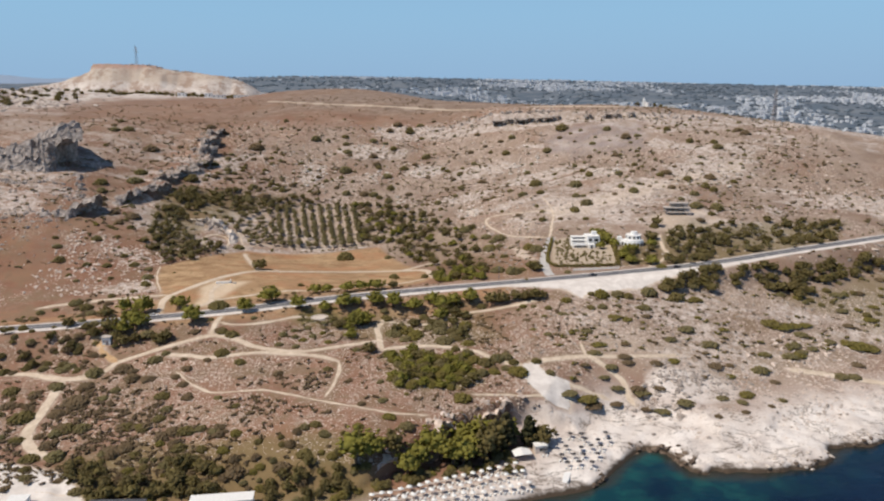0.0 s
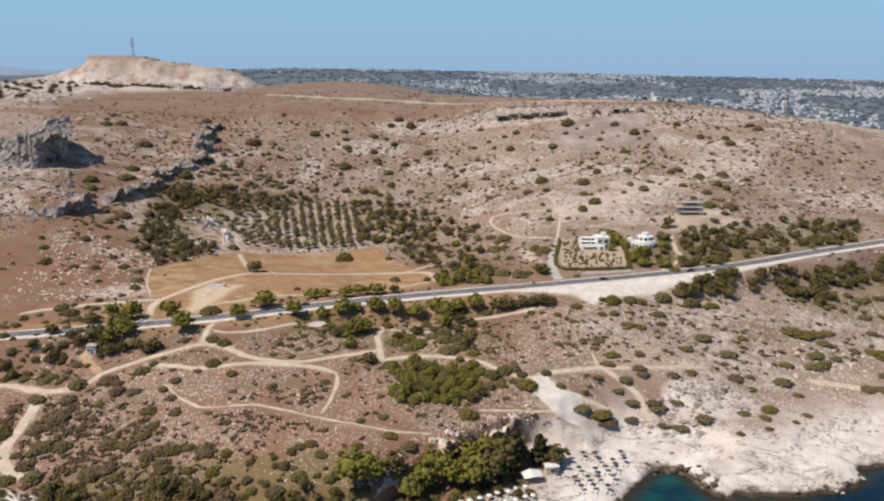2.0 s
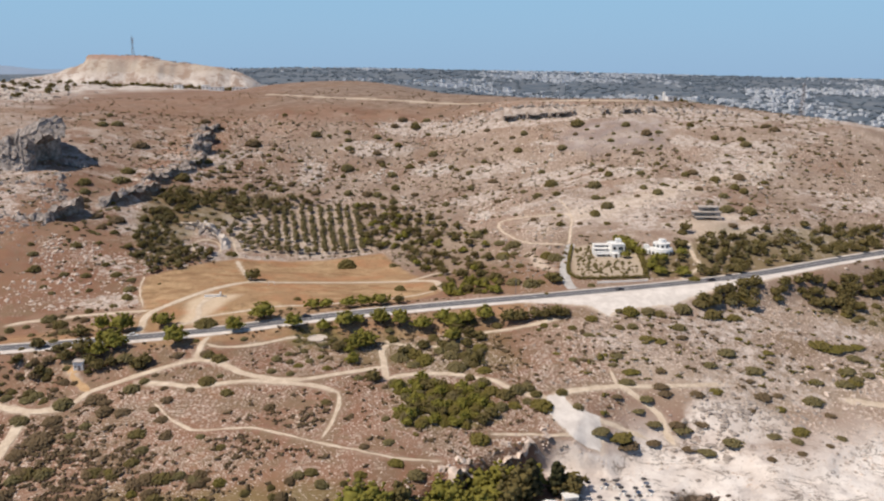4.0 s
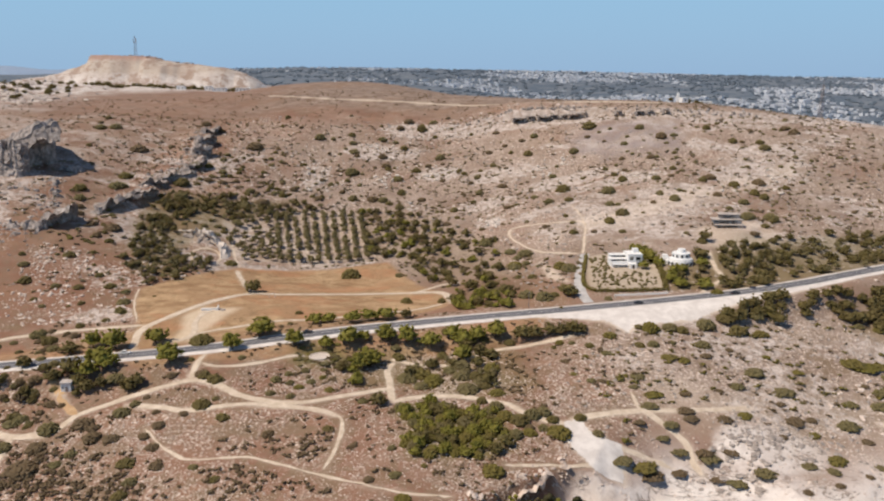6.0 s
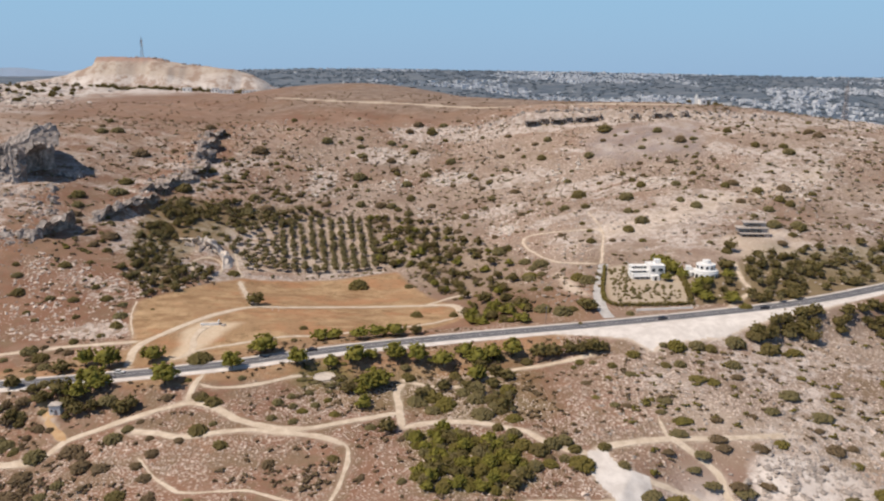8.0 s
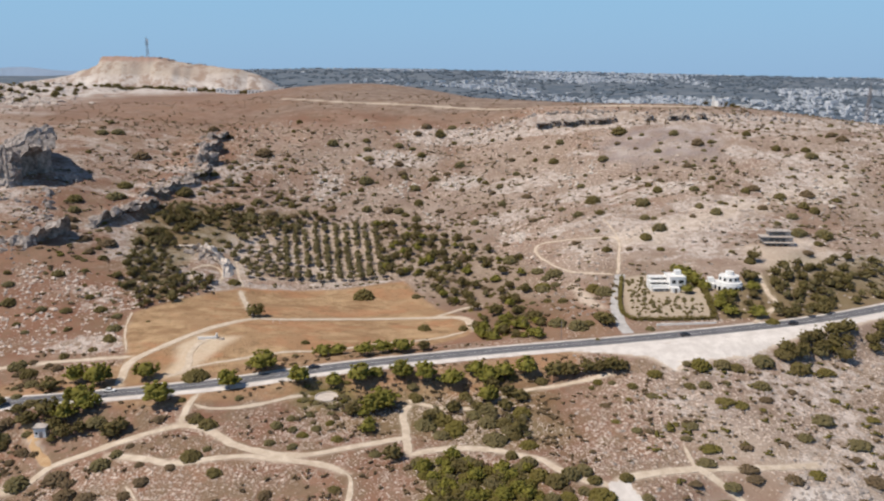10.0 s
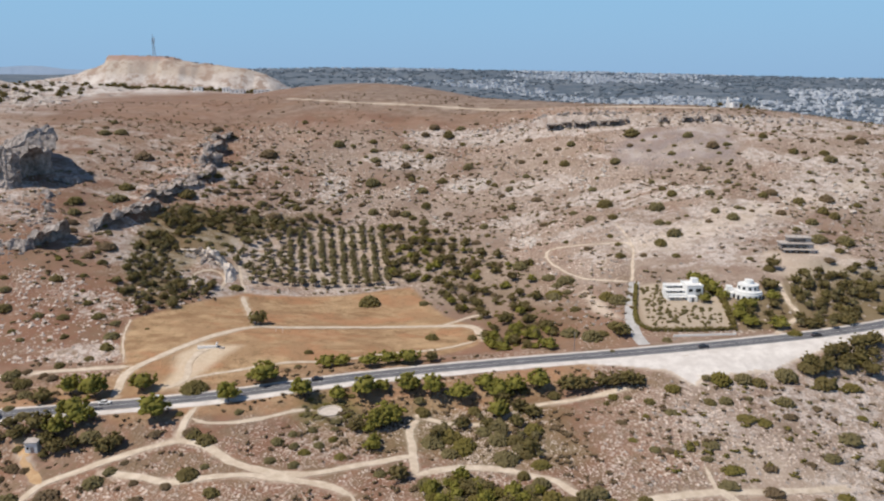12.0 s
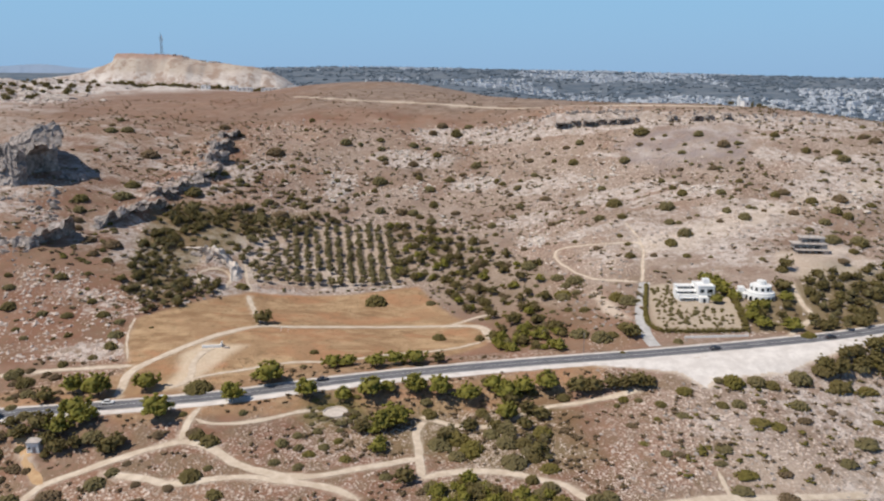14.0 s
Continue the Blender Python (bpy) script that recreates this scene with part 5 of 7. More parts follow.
for k, (x, y, w) in enumerate(((53, 727, 7.5), (63, 727.5, 5), (74, 724, 8), (83, 723.5, 4.5), (91, 720.5, 5), (99, 717.5, 7), (107, 717, 4), (134, 708, 4), (150, 700, 5), (158, 698.5, 3.6), (170, 695, 4))):
    cave(x, y, w, 90 + k)
# ================= where the single shrubs stand: x, y, width =================
SHRUBS_GULLY = [(-297, 698, 6.8), (-297, 714, 6.9), (-280, 687, 11.3), (-290, 682, 10.3), (-266, 627, 3.4), (-277, 631, 5.2), (-245, 644, 15.5), (-232, 585, 10.9), (-228, 562, 12.7), (-245, 545, 10.3), (-239, 531, 8.5), (-234, 519, 6.9), (-230, 510, 6.8), (-248, 540, 3.6), (-218, 500, 7.9), (-206, 500, 11.8), (-201, 483, 6.3), (-210, 487, 6.4), (-191, 575, 10.4), (-200, 709, 8.3), (-216, 722, 9.5), (-226, 662, 7.0), (-180, 697, 5.4), (-166, 700, 4.5), (-166, 685, 15.9), (-199, 666, 5.2), (-183, 665, 6.0), (-197, 629, 11.4), (-190, 637, 8.3), (-178, 632, 8.1)]
SHRUBS_GULLY_MORE = [(-184, 614, 8.7), (-174, 616, 7.9), (-197, 596, 13.9), (-153, 612, 7.8), (-158, 583, 8.1), (-174, 570, 8.7), (-152, 587, 11.1), (-141, 599, 11.3)]
SHRUBS_UPPER_SLOPE = [(-152, 752, 5.8), (-96, 761, 3.9), (-136, 728, 4.7), (-152, 729, 4.7), (-117, 713, 10.9), (-106, 715, 5.4), (-91, 723, 7.3), (-89, 711, 8.1), (-94, 701, 4.4), (-86, 696, 9.6), (-83, 690, 6.1), (-97, 690, 3.5), (-67, 742, 3.7), (-64, 719, 8.1), (-53, 716, 5.4), (-45, 707, 8.0), (-50, 738, 8.4), (-43, 750, 11.3), (-21, 748, 8.5), (-31, 737, 11.1), (-19, 725, 5.5), (-5, 735, 4.6), (12, 720, 4.5), (-7, 713, 3.6), (-8, 756, 5.7), (33, 714, 7.1), (53, 691, 6.9), (63, 693, 7.8), (39, 689, 6.0), (26, 684, 6.0)]
SHRUBS_UPPER_SLOPE_MORE = [(43, 676, 5.0), (42, 665, 3.3), (56, 666, 8.3), (28, 662, 5.7), (18, 658, 4.1), (1, 664, 4.9), (5, 658, 5.7), (15, 647, 6.4), (10, 640, 5.5), (-12, 650, 4.8), (-33, 670, 7.5), (-14, 690, 9.4), (-24, 678, 6.7), (-44, 685, 3.4), (-51, 676, 3.4), (-56, 673, 5.9), (-62, 691, 8.6), (-58, 678, 8.4)]
SHRUBS_MIDDLE_SLOPE = [(-47, 656, 8.9), (-38, 644, 4.0), (-29, 644, 3.2), (-43, 633, 7.8), (-27, 620, 6.9), (16, 619, 6.8), (4, 622, 4.6), (11, 605, 5.2), (33, 625, 7.7), (32, 600, 2.9), (45, 605, 3.0), (48, 588, 2.9), (53, 586, 5.7), (33, 573, 4.9), (39, 577, 3.5), (-3, 590, 7.9), (-1, 575, 4.9), (3, 570, 2.8), (-15, 594, 4.3), (-24, 578, 3.5), (-15, 566, 6.8), (-8, 565, 6.8), (-10, 533, 10.2), (16, 517, 9.9), (4, 524, 7.5), (-84, 662, 13.2), (-86, 649, 5.7), (-98, 643, 5.6), (-88, 633, 5.5), (-79, 624, 8.5)]
SHRUBS_MIDDLE_SLOPE_MORE = [(-104, 620, 7.7), (-108, 604, 7.5), (-64, 623, 9.2), (-56, 621, 8.4), (-51, 616, 6.1), (-43, 608, 7.5), (-58, 591, 7.2), (-66, 597, 5.1), (-125, 602, 6.8), (-130, 617, 7.0), (-124, 628, 6.3), (-106, 661, 3.3), (-76, 643, 4.0), (15, 544, 4.6), (43, 537, 3.2)]
SHRUBS_RIM = [(108, 691, 13.1), (103, 671, 5.9), (113, 675, 4.3), (122, 677, 4.3), (143, 667, 8.5), (155, 647, 9.9), (164, 647, 5.8), (192, 657, 7.7), (203, 667, 4.4), (127, 646, 6.5), (114, 658, 4.2), (131, 656, 4.2), (90, 655, 9.0), (121, 625, 5.5), (140, 616, 7.0), (161, 624, 3.2), (158, 620, 4.0), (204, 631, 7.5), (223, 629, 7.6), (223, 619, 9.9), (256, 648, 8.9), (252, 657, 7.2), (150, 594, 5.3), (151, 586, 3.0), (107, 614, 5.4), (111, 600, 5.2), (75, 638, 4.0), (70, 624, 6.2), (90, 609, 3.8), (73, 590, 11.6)]
SHRUBS_RIM_MORE = [(101, 569, 12.0), (114, 588, 7.3), (135, 581, 6.6), (148, 558, 3.5), (131, 554, 6.2), (138, 544, 8.2), (124, 542, 4.7), (114, 552, 3.4)]
SHRUBS_EAST_SLOPE = [(109, 550, 4.1), (97, 546, 7.4), (102, 545, 4.7), (73, 560, 6.8), (61, 566, 6.9), (101, 527, 9.0), (114, 527, 2.6), (91, 516, 8.2), (70, 523, 4.4), (53, 522, 5.0), (67, 533, 4.5), (68, 507, 6.1), (80, 505, 4.3), (96, 502, 4.9), (107, 498, 3.0), (131, 493, 3.7), (167, 550, 6.4), (184, 568, 8.9), (171, 578, 8.9), (202, 572, 10.6), (193, 555, 8.7), (197, 549, 7.2), (218, 567, 6.1), (180, 539, 8.4), (167, 527, 5.4), (174, 515, 10.0), (188, 515, 10.8), (195, 530, 3.5), (168, 488, 6.3), (136, 480, 6.0)]
SHRUBS_EAST_SLOPE_MORE = [(240, 606, 4.9), (165, 574, 6.6)]
SHRUBS_FIELDS = [(-237, 457, 4.4), (-220, 461, 3.1), (-214, 462, 8.0), (-232, 449, 6.7), (-225, 436, 8.3), (-208, 433, 5.8), (-196, 433, 6.2), (-191, 446, 5.8), (-198, 456, 3.0), (-181, 436, 6.7), (-206, 415, 3.9), (-193, 415, 2.7), (-188, 418, 4.4), (-213, 421, 4.0), (-171, 431, 5.5), (-167, 418, 7.4), (-164, 407, 7.2), (-167, 398, 4.6), (-177, 393, 5.1), (-193, 386, 8.7), (-155, 427, 2.1), (-134, 489, 7.9), (-178, 370, 6.8), (-184, 379, 8.5), (-177, 358, 4.7), (-113, 370, 10.6), (-103, 341, 6.0), (-111, 350, 2.9), (-91, 352, 3.7), (-78, 406, 4.3)]
SHRUBS_FIELDS_MORE = [(-79, 391, 3.2), (-63, 484, 11.6), (-35, 484, 6.3), (-28, 432, 7.0), (-10, 430, 5.5), (-29, 366, 4.9), (-27, 361, 5.7), (-9, 363, 5.7), (31, 455, 4.8), (18, 449, 5.8), (70, 410, 4.8), (46, 400, 2.3)]
SHRUBS_ROADSIDE = [(54, 461, 9.8), (58, 455, 9.1), (38, 490, 11.6), (31, 476, 10.1), (63, 372, 6.9), (82, 378, 9.8), (91, 380, 8.1), (77, 379, 4.4), (96, 378, 6.3), (108, 384, 10.3), (118, 389, 9.5), (122, 382, 10.4), (132, 382, 7.2), (134, 393, 8.4), (141, 396, 7.5), (74, 364, 5.5), (80, 365, 6.0), (89, 368, 3.9), (53, 364, 4.6), (41, 368, 4.2), (38, 364, 3.3), (46, 367, 3.3), (102, 368, 8.0), (50, 355, 3.2), (123, 414, 7.1), (-8, 377, 3.4), (20, 371, 5.4), (-0, 373, 5.4), (4, 372, 5.0), (9, 373, 5.0)]
SHRUBS_WEST_HEATH = [(-170, 340, 6.8), (-172, 334, 8.3), (-159, 329, 5.6), (-164, 330, 2.0), (-160, 320, 3.0), (-168, 318, 7.0), (-166, 321, 7.0), (-161, 316, 4.4), (-151, 312, 9.1), (-163, 303, 7.7), (-151, 301, 6.6), (-139, 314, 9.5), (-134, 311, 5.6), (-127, 319, 8.5), (-124, 324, 5.2), (-121, 328, 3.4), (-110, 310, 6.3), (-114, 318, 3.7), (-103, 316, 4.1), (-98, 321, 7.4), (-94, 325, 3.7), (-88, 313, 6.2), (-104, 342, 6.3), (-98, 338, 7.7), (-116, 341, 5.4), (-138, 340, 9.1), (-74, 328, 4.6), (-66, 326, 4.5), (-69, 302, 5.5), (-132, 305, 7.8)]
SHRUBS_WEST_HEATH_MORE = [(-125, 304, 6.4), (-136, 297, 5.5), (-139, 292, 5.4), (-148, 289, 10.5), (-113, 304, 4.9), (-108, 298, 6.1), (-114, 290, 7.4), (-103, 288, 5.9), (-109, 281, 5.9), (-110, 275, 5.8), (-90, 286, 3.7), (-81, 279, 4.4)]
SHRUBS_HEATH = [(-153, 282, 7.2), (-144, 271, 7.8), (-138, 271, 7.7), (-121, 270, 7.1), (-116, 270, 5.4), (-101, 266, 8.0), (-95, 266, 5.9), (-91, 266, 5.1), (-84, 266, 5.5), (-62, 341, 2.4), (-52, 331, 5.0), (-64, 333, 4.2), (-38, 322, 4.9), (-28, 362, 5.4), (-18, 345, 10.3), (-13, 337, 8.3), (22, 306, 4.6), (32, 304, 9.7), (8, 281, 8.9), (-14, 281, 2.7), (-31, 274, 4.2), (-23, 276, 4.6), (-31, 261, 5.1), (-20, 266, 6.3), (-13, 261, 6.5), (-47, 263, 5.2), (-51, 262, 4.8), (-48, 303, 5.0), (-38, 292, 3.6), (-25, 290, 3.6)]
SHRUBS_HEATH_MORE = [(41, 313, 5.6), (46, 305, 4.7), (-4, 318, 2.6), (8, 334, 6.8), (12, 328, 6.7), (4, 342, 7.9)]
SHRUBS_HEADLAND = [(68, 341, 5.7), (59, 358, 4.9), (53, 337, 3.7), (71, 330, 6.5), (84, 333, 5.2), (81, 322, 6.0), (82, 318, 5.9), (74, 315, 6.3), (95, 320, 6.5), (104, 324, 6.6), (107, 342, 6.9), (99, 337, 3.4), (65, 334, 3.7), (68, 323, 6.4), (62, 314, 4.8), (70, 310, 4.9), (75, 306, 6.2), (85, 304, 8.4), (84, 306, 6.2), (93, 305, 5.4), (52, 297, 8.4), (60, 298, 9.4), (63, 296, 7.7), (73, 299, 6.1), (86, 297, 5.3), (92, 295, 6.1), (102, 296, 8.0), (123, 326, 8.3), (128, 319, 5.3), (131, 328, 4.5)]
SHRUBS_HEADLAND_MORE = [(145, 328, 8.6), (148, 320, 5.0), (118, 301, 5.5), (112, 287, 3.9), (126, 299, 5.1), (130, 306, 8.0), (145, 304, 4.3), (138, 298, 3.3), (125, 292, 4.1), (122, 335, 4.0), (115, 315, 3.8)]
SHRUBS_EAST_HEADLAND = [(166, 369, 10.2), (178, 369, 8.0), (164, 354, 4.4), (170, 351, 7.7), (170, 344, 7.6), (153, 342, 5.8), (138, 358, 5.9), (118, 354, 8.8), (126, 343, 8.6), (178, 361, 7.9), (132, 338, 2.5), (49, 337, 4.2), (41, 352, 3.9), (43, 342, 3.3), (84, 357, 7.5), (90, 356, 6.6), (101, 361, 5.1), (113, 368, 4.2), (128, 366, 4.8)]
SHRUBS_FAR_EAST = [(205, 357, 11.5), (225, 385, 7.5), (209, 376, 6.6), (213, 390, 6.8), (223, 393, 5.5), (191, 358, 6.3), (200, 359, 8.9), (179, 350, 6.1), (172, 346, 6.0), (165, 342, 8.3), (183, 329, 7.7), (189, 329, 7.1), (196, 340, 6.7), (170, 367, 11.2), (184, 371, 7.7), (210, 356, 10.9), (232, 411, 7.2), (256, 432, 7.6), (234, 398, 7.1), (217, 405, 8.4)]
SHRUBS_SHORE = [(-166, 305, 6.0), (-150, 302, 8.5), (-136, 297, 4.1), (-150, 291, 11.4), (-154, 282, 6.7), (-166, 280, 10.4), (-145, 271, 7.9), (-138, 271, 6.9), (-146, 260, 7.2), (-147, 268, 6.4), (-122, 270, 7.2), (-114, 268, 4.7), (-110, 274, 4.3), (-105, 263, 6.5), (-96, 265, 7.8), (-85, 264, 6.3), (-121, 256, 7.9), (-116, 257, 7.8), (-96, 256, 7.6), (-149, 252, 7.6), (-140, 253, 8.5), (-147, 245, 5.1), (-132, 239, 4.5), (-128, 238, 3.1), (-144, 240, 5.0), (-148, 234, 4.6), (-124, 234, 6.2), (-72, 242, 9.3), (-56, 244, 7.5), (-49, 249, 6.3)]
SHRUBS_SHORE_MORE = [(-66, 236, 2.9), (-183, 303, 8.4), (-178, 291, 8.1), (-170, 297, 6.5), (-153, 267, 4.9), (-160, 264, 6.0)]
# ================= planting =================
SHRUB_LOOKS = {
    "dark": ("dark_leaf", "dark green mastic shrub rounded by the wind", 0.36, "mastic_shrub"),
    "olive": ("olive_leaf", "grey-green shrub on dry stony ground", 0.32, "grey_green_shrub"),
    "brown": ("brown_leaf", "brown half-dry scrub bush on stony ground", 0.30, "dry_shrub"),
    "sage": ("olive_leaf", "pale grey-green sage bush on dry ground", 0.34, "sage_bush"),
    "thorn": ("brown_leaf", "low brown thorny bush on stony ground", 0.33, "thorny_bush"),
    "lime": ("lime_leaf", "low yellow-green cushion bush on dry ground", 0.29, "cushion_shrub"),
}
SHRUB_MESHES = {k: [shrub_mesh(n, m, 11 * i + len(k), t) for i in range(4)] for k, (m, _, t, n) in SHRUB_LOOKS.items()}


def plant_shrubs(places, group, mix, tall=1.0, shrink=1.0):
    """Shrubs of those widths; mix gives the looks in turn."""
    rng = random.Random(group)
    for x, y, w in places:
        look_name = rng.choice(mix)
        ob = new(SHRUB_LOOKS[look_name][3], rng.choice(SHRUB_MESHES[look_name]))
        h = w * shrink * tall * rng.uniform(0.85, 1.2)
        ob.matrix_world = pose(x, y, ground_at(x, y) - 0.06 * w, 0, 0, rng.uniform(0, 360)) @ Matrix.Diagonal((w * shrink, w * shrink * rng.uniform(0.8, 1.1), h, 1))
        tagged(ob, SHRUB_LOOKS[look_name][1], "shrub", group)


plant_shrubs(SHRUBS_GULLY + SHRUBS_GULLY_MORE, "shrubs in the gully", ["olive", "brown", "dark", "olive"])
plant_shrubs(SHRUBS_UPPER_SLOPE + SHRUBS_UPPER_SLOPE_MORE, "shrubs high on the slope", ["olive", "brown", "dark"], 1.2)
plant_shrubs(SHRUBS_MIDDLE_SLOPE + SHRUBS_MIDDLE_SLOPE_MORE, "shrubs on the slope", ["olive", "brown", "dark", "olive"], 1.2)
plant_shrubs(SHRUBS_RIM + SHRUBS_RIM_MORE, "shrubs under the plateau's rim", ["dark", "brown", "olive"], 1.2)
plant_shrubs(SHRUBS_EAST_SLOPE + SHRUBS_EAST_SLOPE_MORE, "shrubs above the villas", ["olive", "brown", "dark"], 1.15)
plant_shrubs(SHRUBS_FIELDS + SHRUBS_FIELDS_MORE, "shrubs round the fields", ["dark", "olive", "dark"])
plant_shrubs(SHRUBS_ROADSIDE, "shrubs along the road", ["dark", "dark", "olive", "lime"])
plant_shrubs(SHRUBS_WEST_HEATH + SHRUBS_WEST_HEATH_MORE, "shrubs on the west heath", ["dark", "olive", "brown", "thorn"], 0.85)
plant_shrubs(SHRUBS_HEATH + SHRUBS_HEATH_MORE, "shrubs on the heath", ["brown", "lime", "olive", "dark"], 0.9)
plant_shrubs(SHRUBS_HEADLAND + SHRUBS_HEADLAND_MORE, "shrubs on the headland", ["lime", "brown", "sage", "olive", "thorn"], 0.36, 1.25)
plant_shrubs([(14, 312, 7), (19, 309, 8), (24, 313, 7), (28, 315, 7), (22, 303, 6), (31, 311, 5), (17, 301, 6), (27, 306, 5), (11, 318, 6), (6, 322, 5)], "shrubs on the heath", ["lime", "olive", "dark"], 1.2)
plant_shrubs([(-20, 349, 8), (-23, 341, 8), (-12, 339, 9), (-1, 351, 9), (-1, 342, 9), (1, 331, 9), (8, 365, 7), (11, 348, 8), (-13, 355, 6), (-6, 348, 7), (6, 337, 7), (-17, 334, 6), (-56, 341, 4), (-64, 346, 4), (-70, 343, 4), (-74, 338, 5), (-68, 336, 4), (-60, 337, 4)], "shrubs on the heath", ["sage", "olive", "lime", "sage"], 1.05)
plant_shrubs(SHRUBS_EAST_HEADLAND, "shrubs on the headland", ["olive", "brown", "sage", "lime"], 0.36, 1.25)
plant_shrubs([(30, 498, 9), (30, 472, 9), (37, 476, 6), (38, 452, 6), (33, 486, 6), (32, 421, 9), (40, 415, 10), (51, 423, 8), (45, 418, 6), (173, 514, 9), (188, 514, 10), (181, 505, 6)], "shrubs above the villas", ["sage", "olive", "dark"], 1.0)
plant_shrubs(SHRUBS_FAR_EAST, "shrubs on the headland", ["olive", "brown", "sage", "lime"], 0.36, 1.25)
plant_shrubs([(x, y, 3.0 + 3.2 * r) for x, y, r in scattered([(-222, 314), (-218, 352), (-166, 353), (-162, 332), (-172, 316)], 6.5, 36, 0.7, 0.9)], "shrubs on the west heath", ["dark", "olive", "thorn"], 1.1)
plant_shrubs(SHRUBS_SHORE + SHRUBS_SHORE_MORE, "shrubs near the shore", ["dark", "olive", "thorn", "brown"], 0.8)

# more low bushes, thickest in the gully and on the east slope
GULLY_BUSHES = [(-198, 520), (-200, 545), (-185, 575), (-160, 610), (-140, 640), (-118, 640), (-128, 612), (-160, 600), (-196, 582), (-204, 556)]
plant_shrubs([(x, y, 3.0 + 3.4 * r) for x, y, r in scattered([(-190, 600), (-188, 665), (-150, 692), (-108, 662), (-98, 614), (-135, 612)], 9.0, 34, 0.75, 0.8)], "shrubs in the gully", ["olive", "dark", "thorn", "brown"])
plant_shrubs([(x, y, 2.4 + 2.6 * r) for x, y, r in scattered(GULLY_BUSHES, 6.0, 24, 0.75, 0.8)], "shrubs in the gully", ["sage", "dark", "thorn", "sage"])
plant_shrubs([(x, y, 2.2 + 2.4 * r) for x, y, r in scattered([(-228, 470), (-222, 500), (-226, 540), (-212, 520), (-198, 480), (-205, 455)], 7.0, 25, 0.7, 0.8)], "shrubs under the bluff", ["sage", "dark", "lime"])
plant_shrubs([(x, y, 1.8 + 2.4 * r) for x, y, r in scattered([(-110, 620), (-110, 720), (40, 715), (60, 600), (30, 540), (-40, 610)], 14, 26, 0.7, 0.9) if inside(np.array([x]), np.array([y]), BURNT)[0] < 0], "shrubs on the slope", ["thorn", "sage", "thorn"])
plant_shrubs([(x, y, 2.0 + 2.8 * r) for x, y, r in scattered([(150, 520), (110, 620), (190, 690), (300, 690), (330, 560), (230, 520)], 13, 27, 0.7, 0.9)], "shrubs above the villas", ["sage", "thorn", "sage"])
plant_shrubs([(x, y, 2.2 + 3.0 * r) for x, y, r in scattered([(-136, 226), (-136, 252), (-80, 264), (-30, 258), (-20, 236), (-40, 226)], 5.0, 28, 0.7, 0.8) if inside(np.array([x]), np.array([y]), PLAZA)[0] < -1], "bushes above the beach bar", ["dark", "sage", "thorn", "lime"], 1.2)
plant_shrubs([(x, y, 2.4 + 2.8 * r) for x, y, r in [*scattered([(-225, 358), (-205, 392), (-160, 386), (-150, 374), (-190, 362)], 6.5, 30, 0.7, 0.9), *scattered([(-205, 322), (-178, 345), (-150, 335), (-160, 314), (-195, 322)], 6.0, 31, 0.75, 0.9), *scattered([(-190, 262), (-186, 305), (-166, 302), (-166, 262)], 6.0, 32, 0.75, 0.9)]], "shrubs on the west heath", ["dark", "sage", "thorn", "thorn"], 1.1)
plant_shrubs([(x, y, 2.6 + 3.4 * r) for x, y, r in scattered([(180, 395), (215, 415), (280, 450), (330, 460), (320, 405), (230, 380)], 9.0, 29, 0.7, 0.9)], "shrubs below the road", ["lime", "sage", "dark"])

# small scrub beyond counting
rng = np.random.RandomState(7)
parts = []
for lo, hi, wide, count, seed in (((-330, 425), (330, 745), (0.9, 3.4), 5200, 3), ((-190, 245), (250, 400), (0.8, 2.7), 2300, 5), ((-170, 236), (-40, 300), (0.9, 3.2), 1100, 9), ((-420, 600), (160, 900), (1.0, 3.0), 1300, 11), ((50, 285), (270, 405), (2.0, 5.4), 380, 13)):
    x, y = rng.uniform(lo[0], hi[0], count * 3), rng.uniform(lo[1], hi[1], count * 3)
    bare = np.maximum.reduce([inside(x, y, r) for r in (FIELD, LAYBY, GARDEN, ORCHARD, CLEARING, COVE, CLEARED, BURNT)])
    track = np.minimum.reduce([from_line(x, y, p)[0] for p, w, m in TRACKS.values()])
    lush = rough(x, y, 50, 91, 3) + 0.25 * rng.normal(size=len(x))
    k = (bare < 0) & (track > 4) & ((y > 420) | (x < 30) | (rng.rand(len(x)) < 0.4)) & (from_road(x, y)[0] > 8) & (lush > -0.12) & (seaward(x, y) > np.interp(x, [-30, 60, 120, 200], [8, 40, 58, 60]))
    x, y = x[k][:count], y[k][:count]
    w = rng.uniform(wide[0], wide[1], len(x)) ** 1.0
    per = 6
    c = np.stack([np.repeat(x, per), np.repeat(y, per), np.repeat(height(x, y), per)], 1)
    c += rng.uniform(-1, 1, c.shape) * np.repeat(w, per)[:, None] * np.array([0.36, 0.36, 0.06]) + np.array([0, 0, 0.04 if seed == 13 else 0.18]) * np.repeat(w, per)[:, None]
    parts.append(lumps(rng, c, np.repeat(w, per) * rng.uniform(0.16, 0.3, len(c)), squash=0.24 if seed == 13 else 0.5))
half = len(parts[0][0]) // 72 * 36
for name_of, v, f in (("brown_leaf", parts[0][0][:half], parts[0][1][: half // 6 * 8]), ("olive_leaf", parts[0][0][half:], parts[0][1][half // 6 * 8 :] - half)):
    tagged(link_mesh("scrub", v, f, name_of, smooth=True), "scattered low %s scrub on the stony slope" % ("brown" if name_of == "brown_leaf" else "grey-green"), "scrub", kind="stuff")
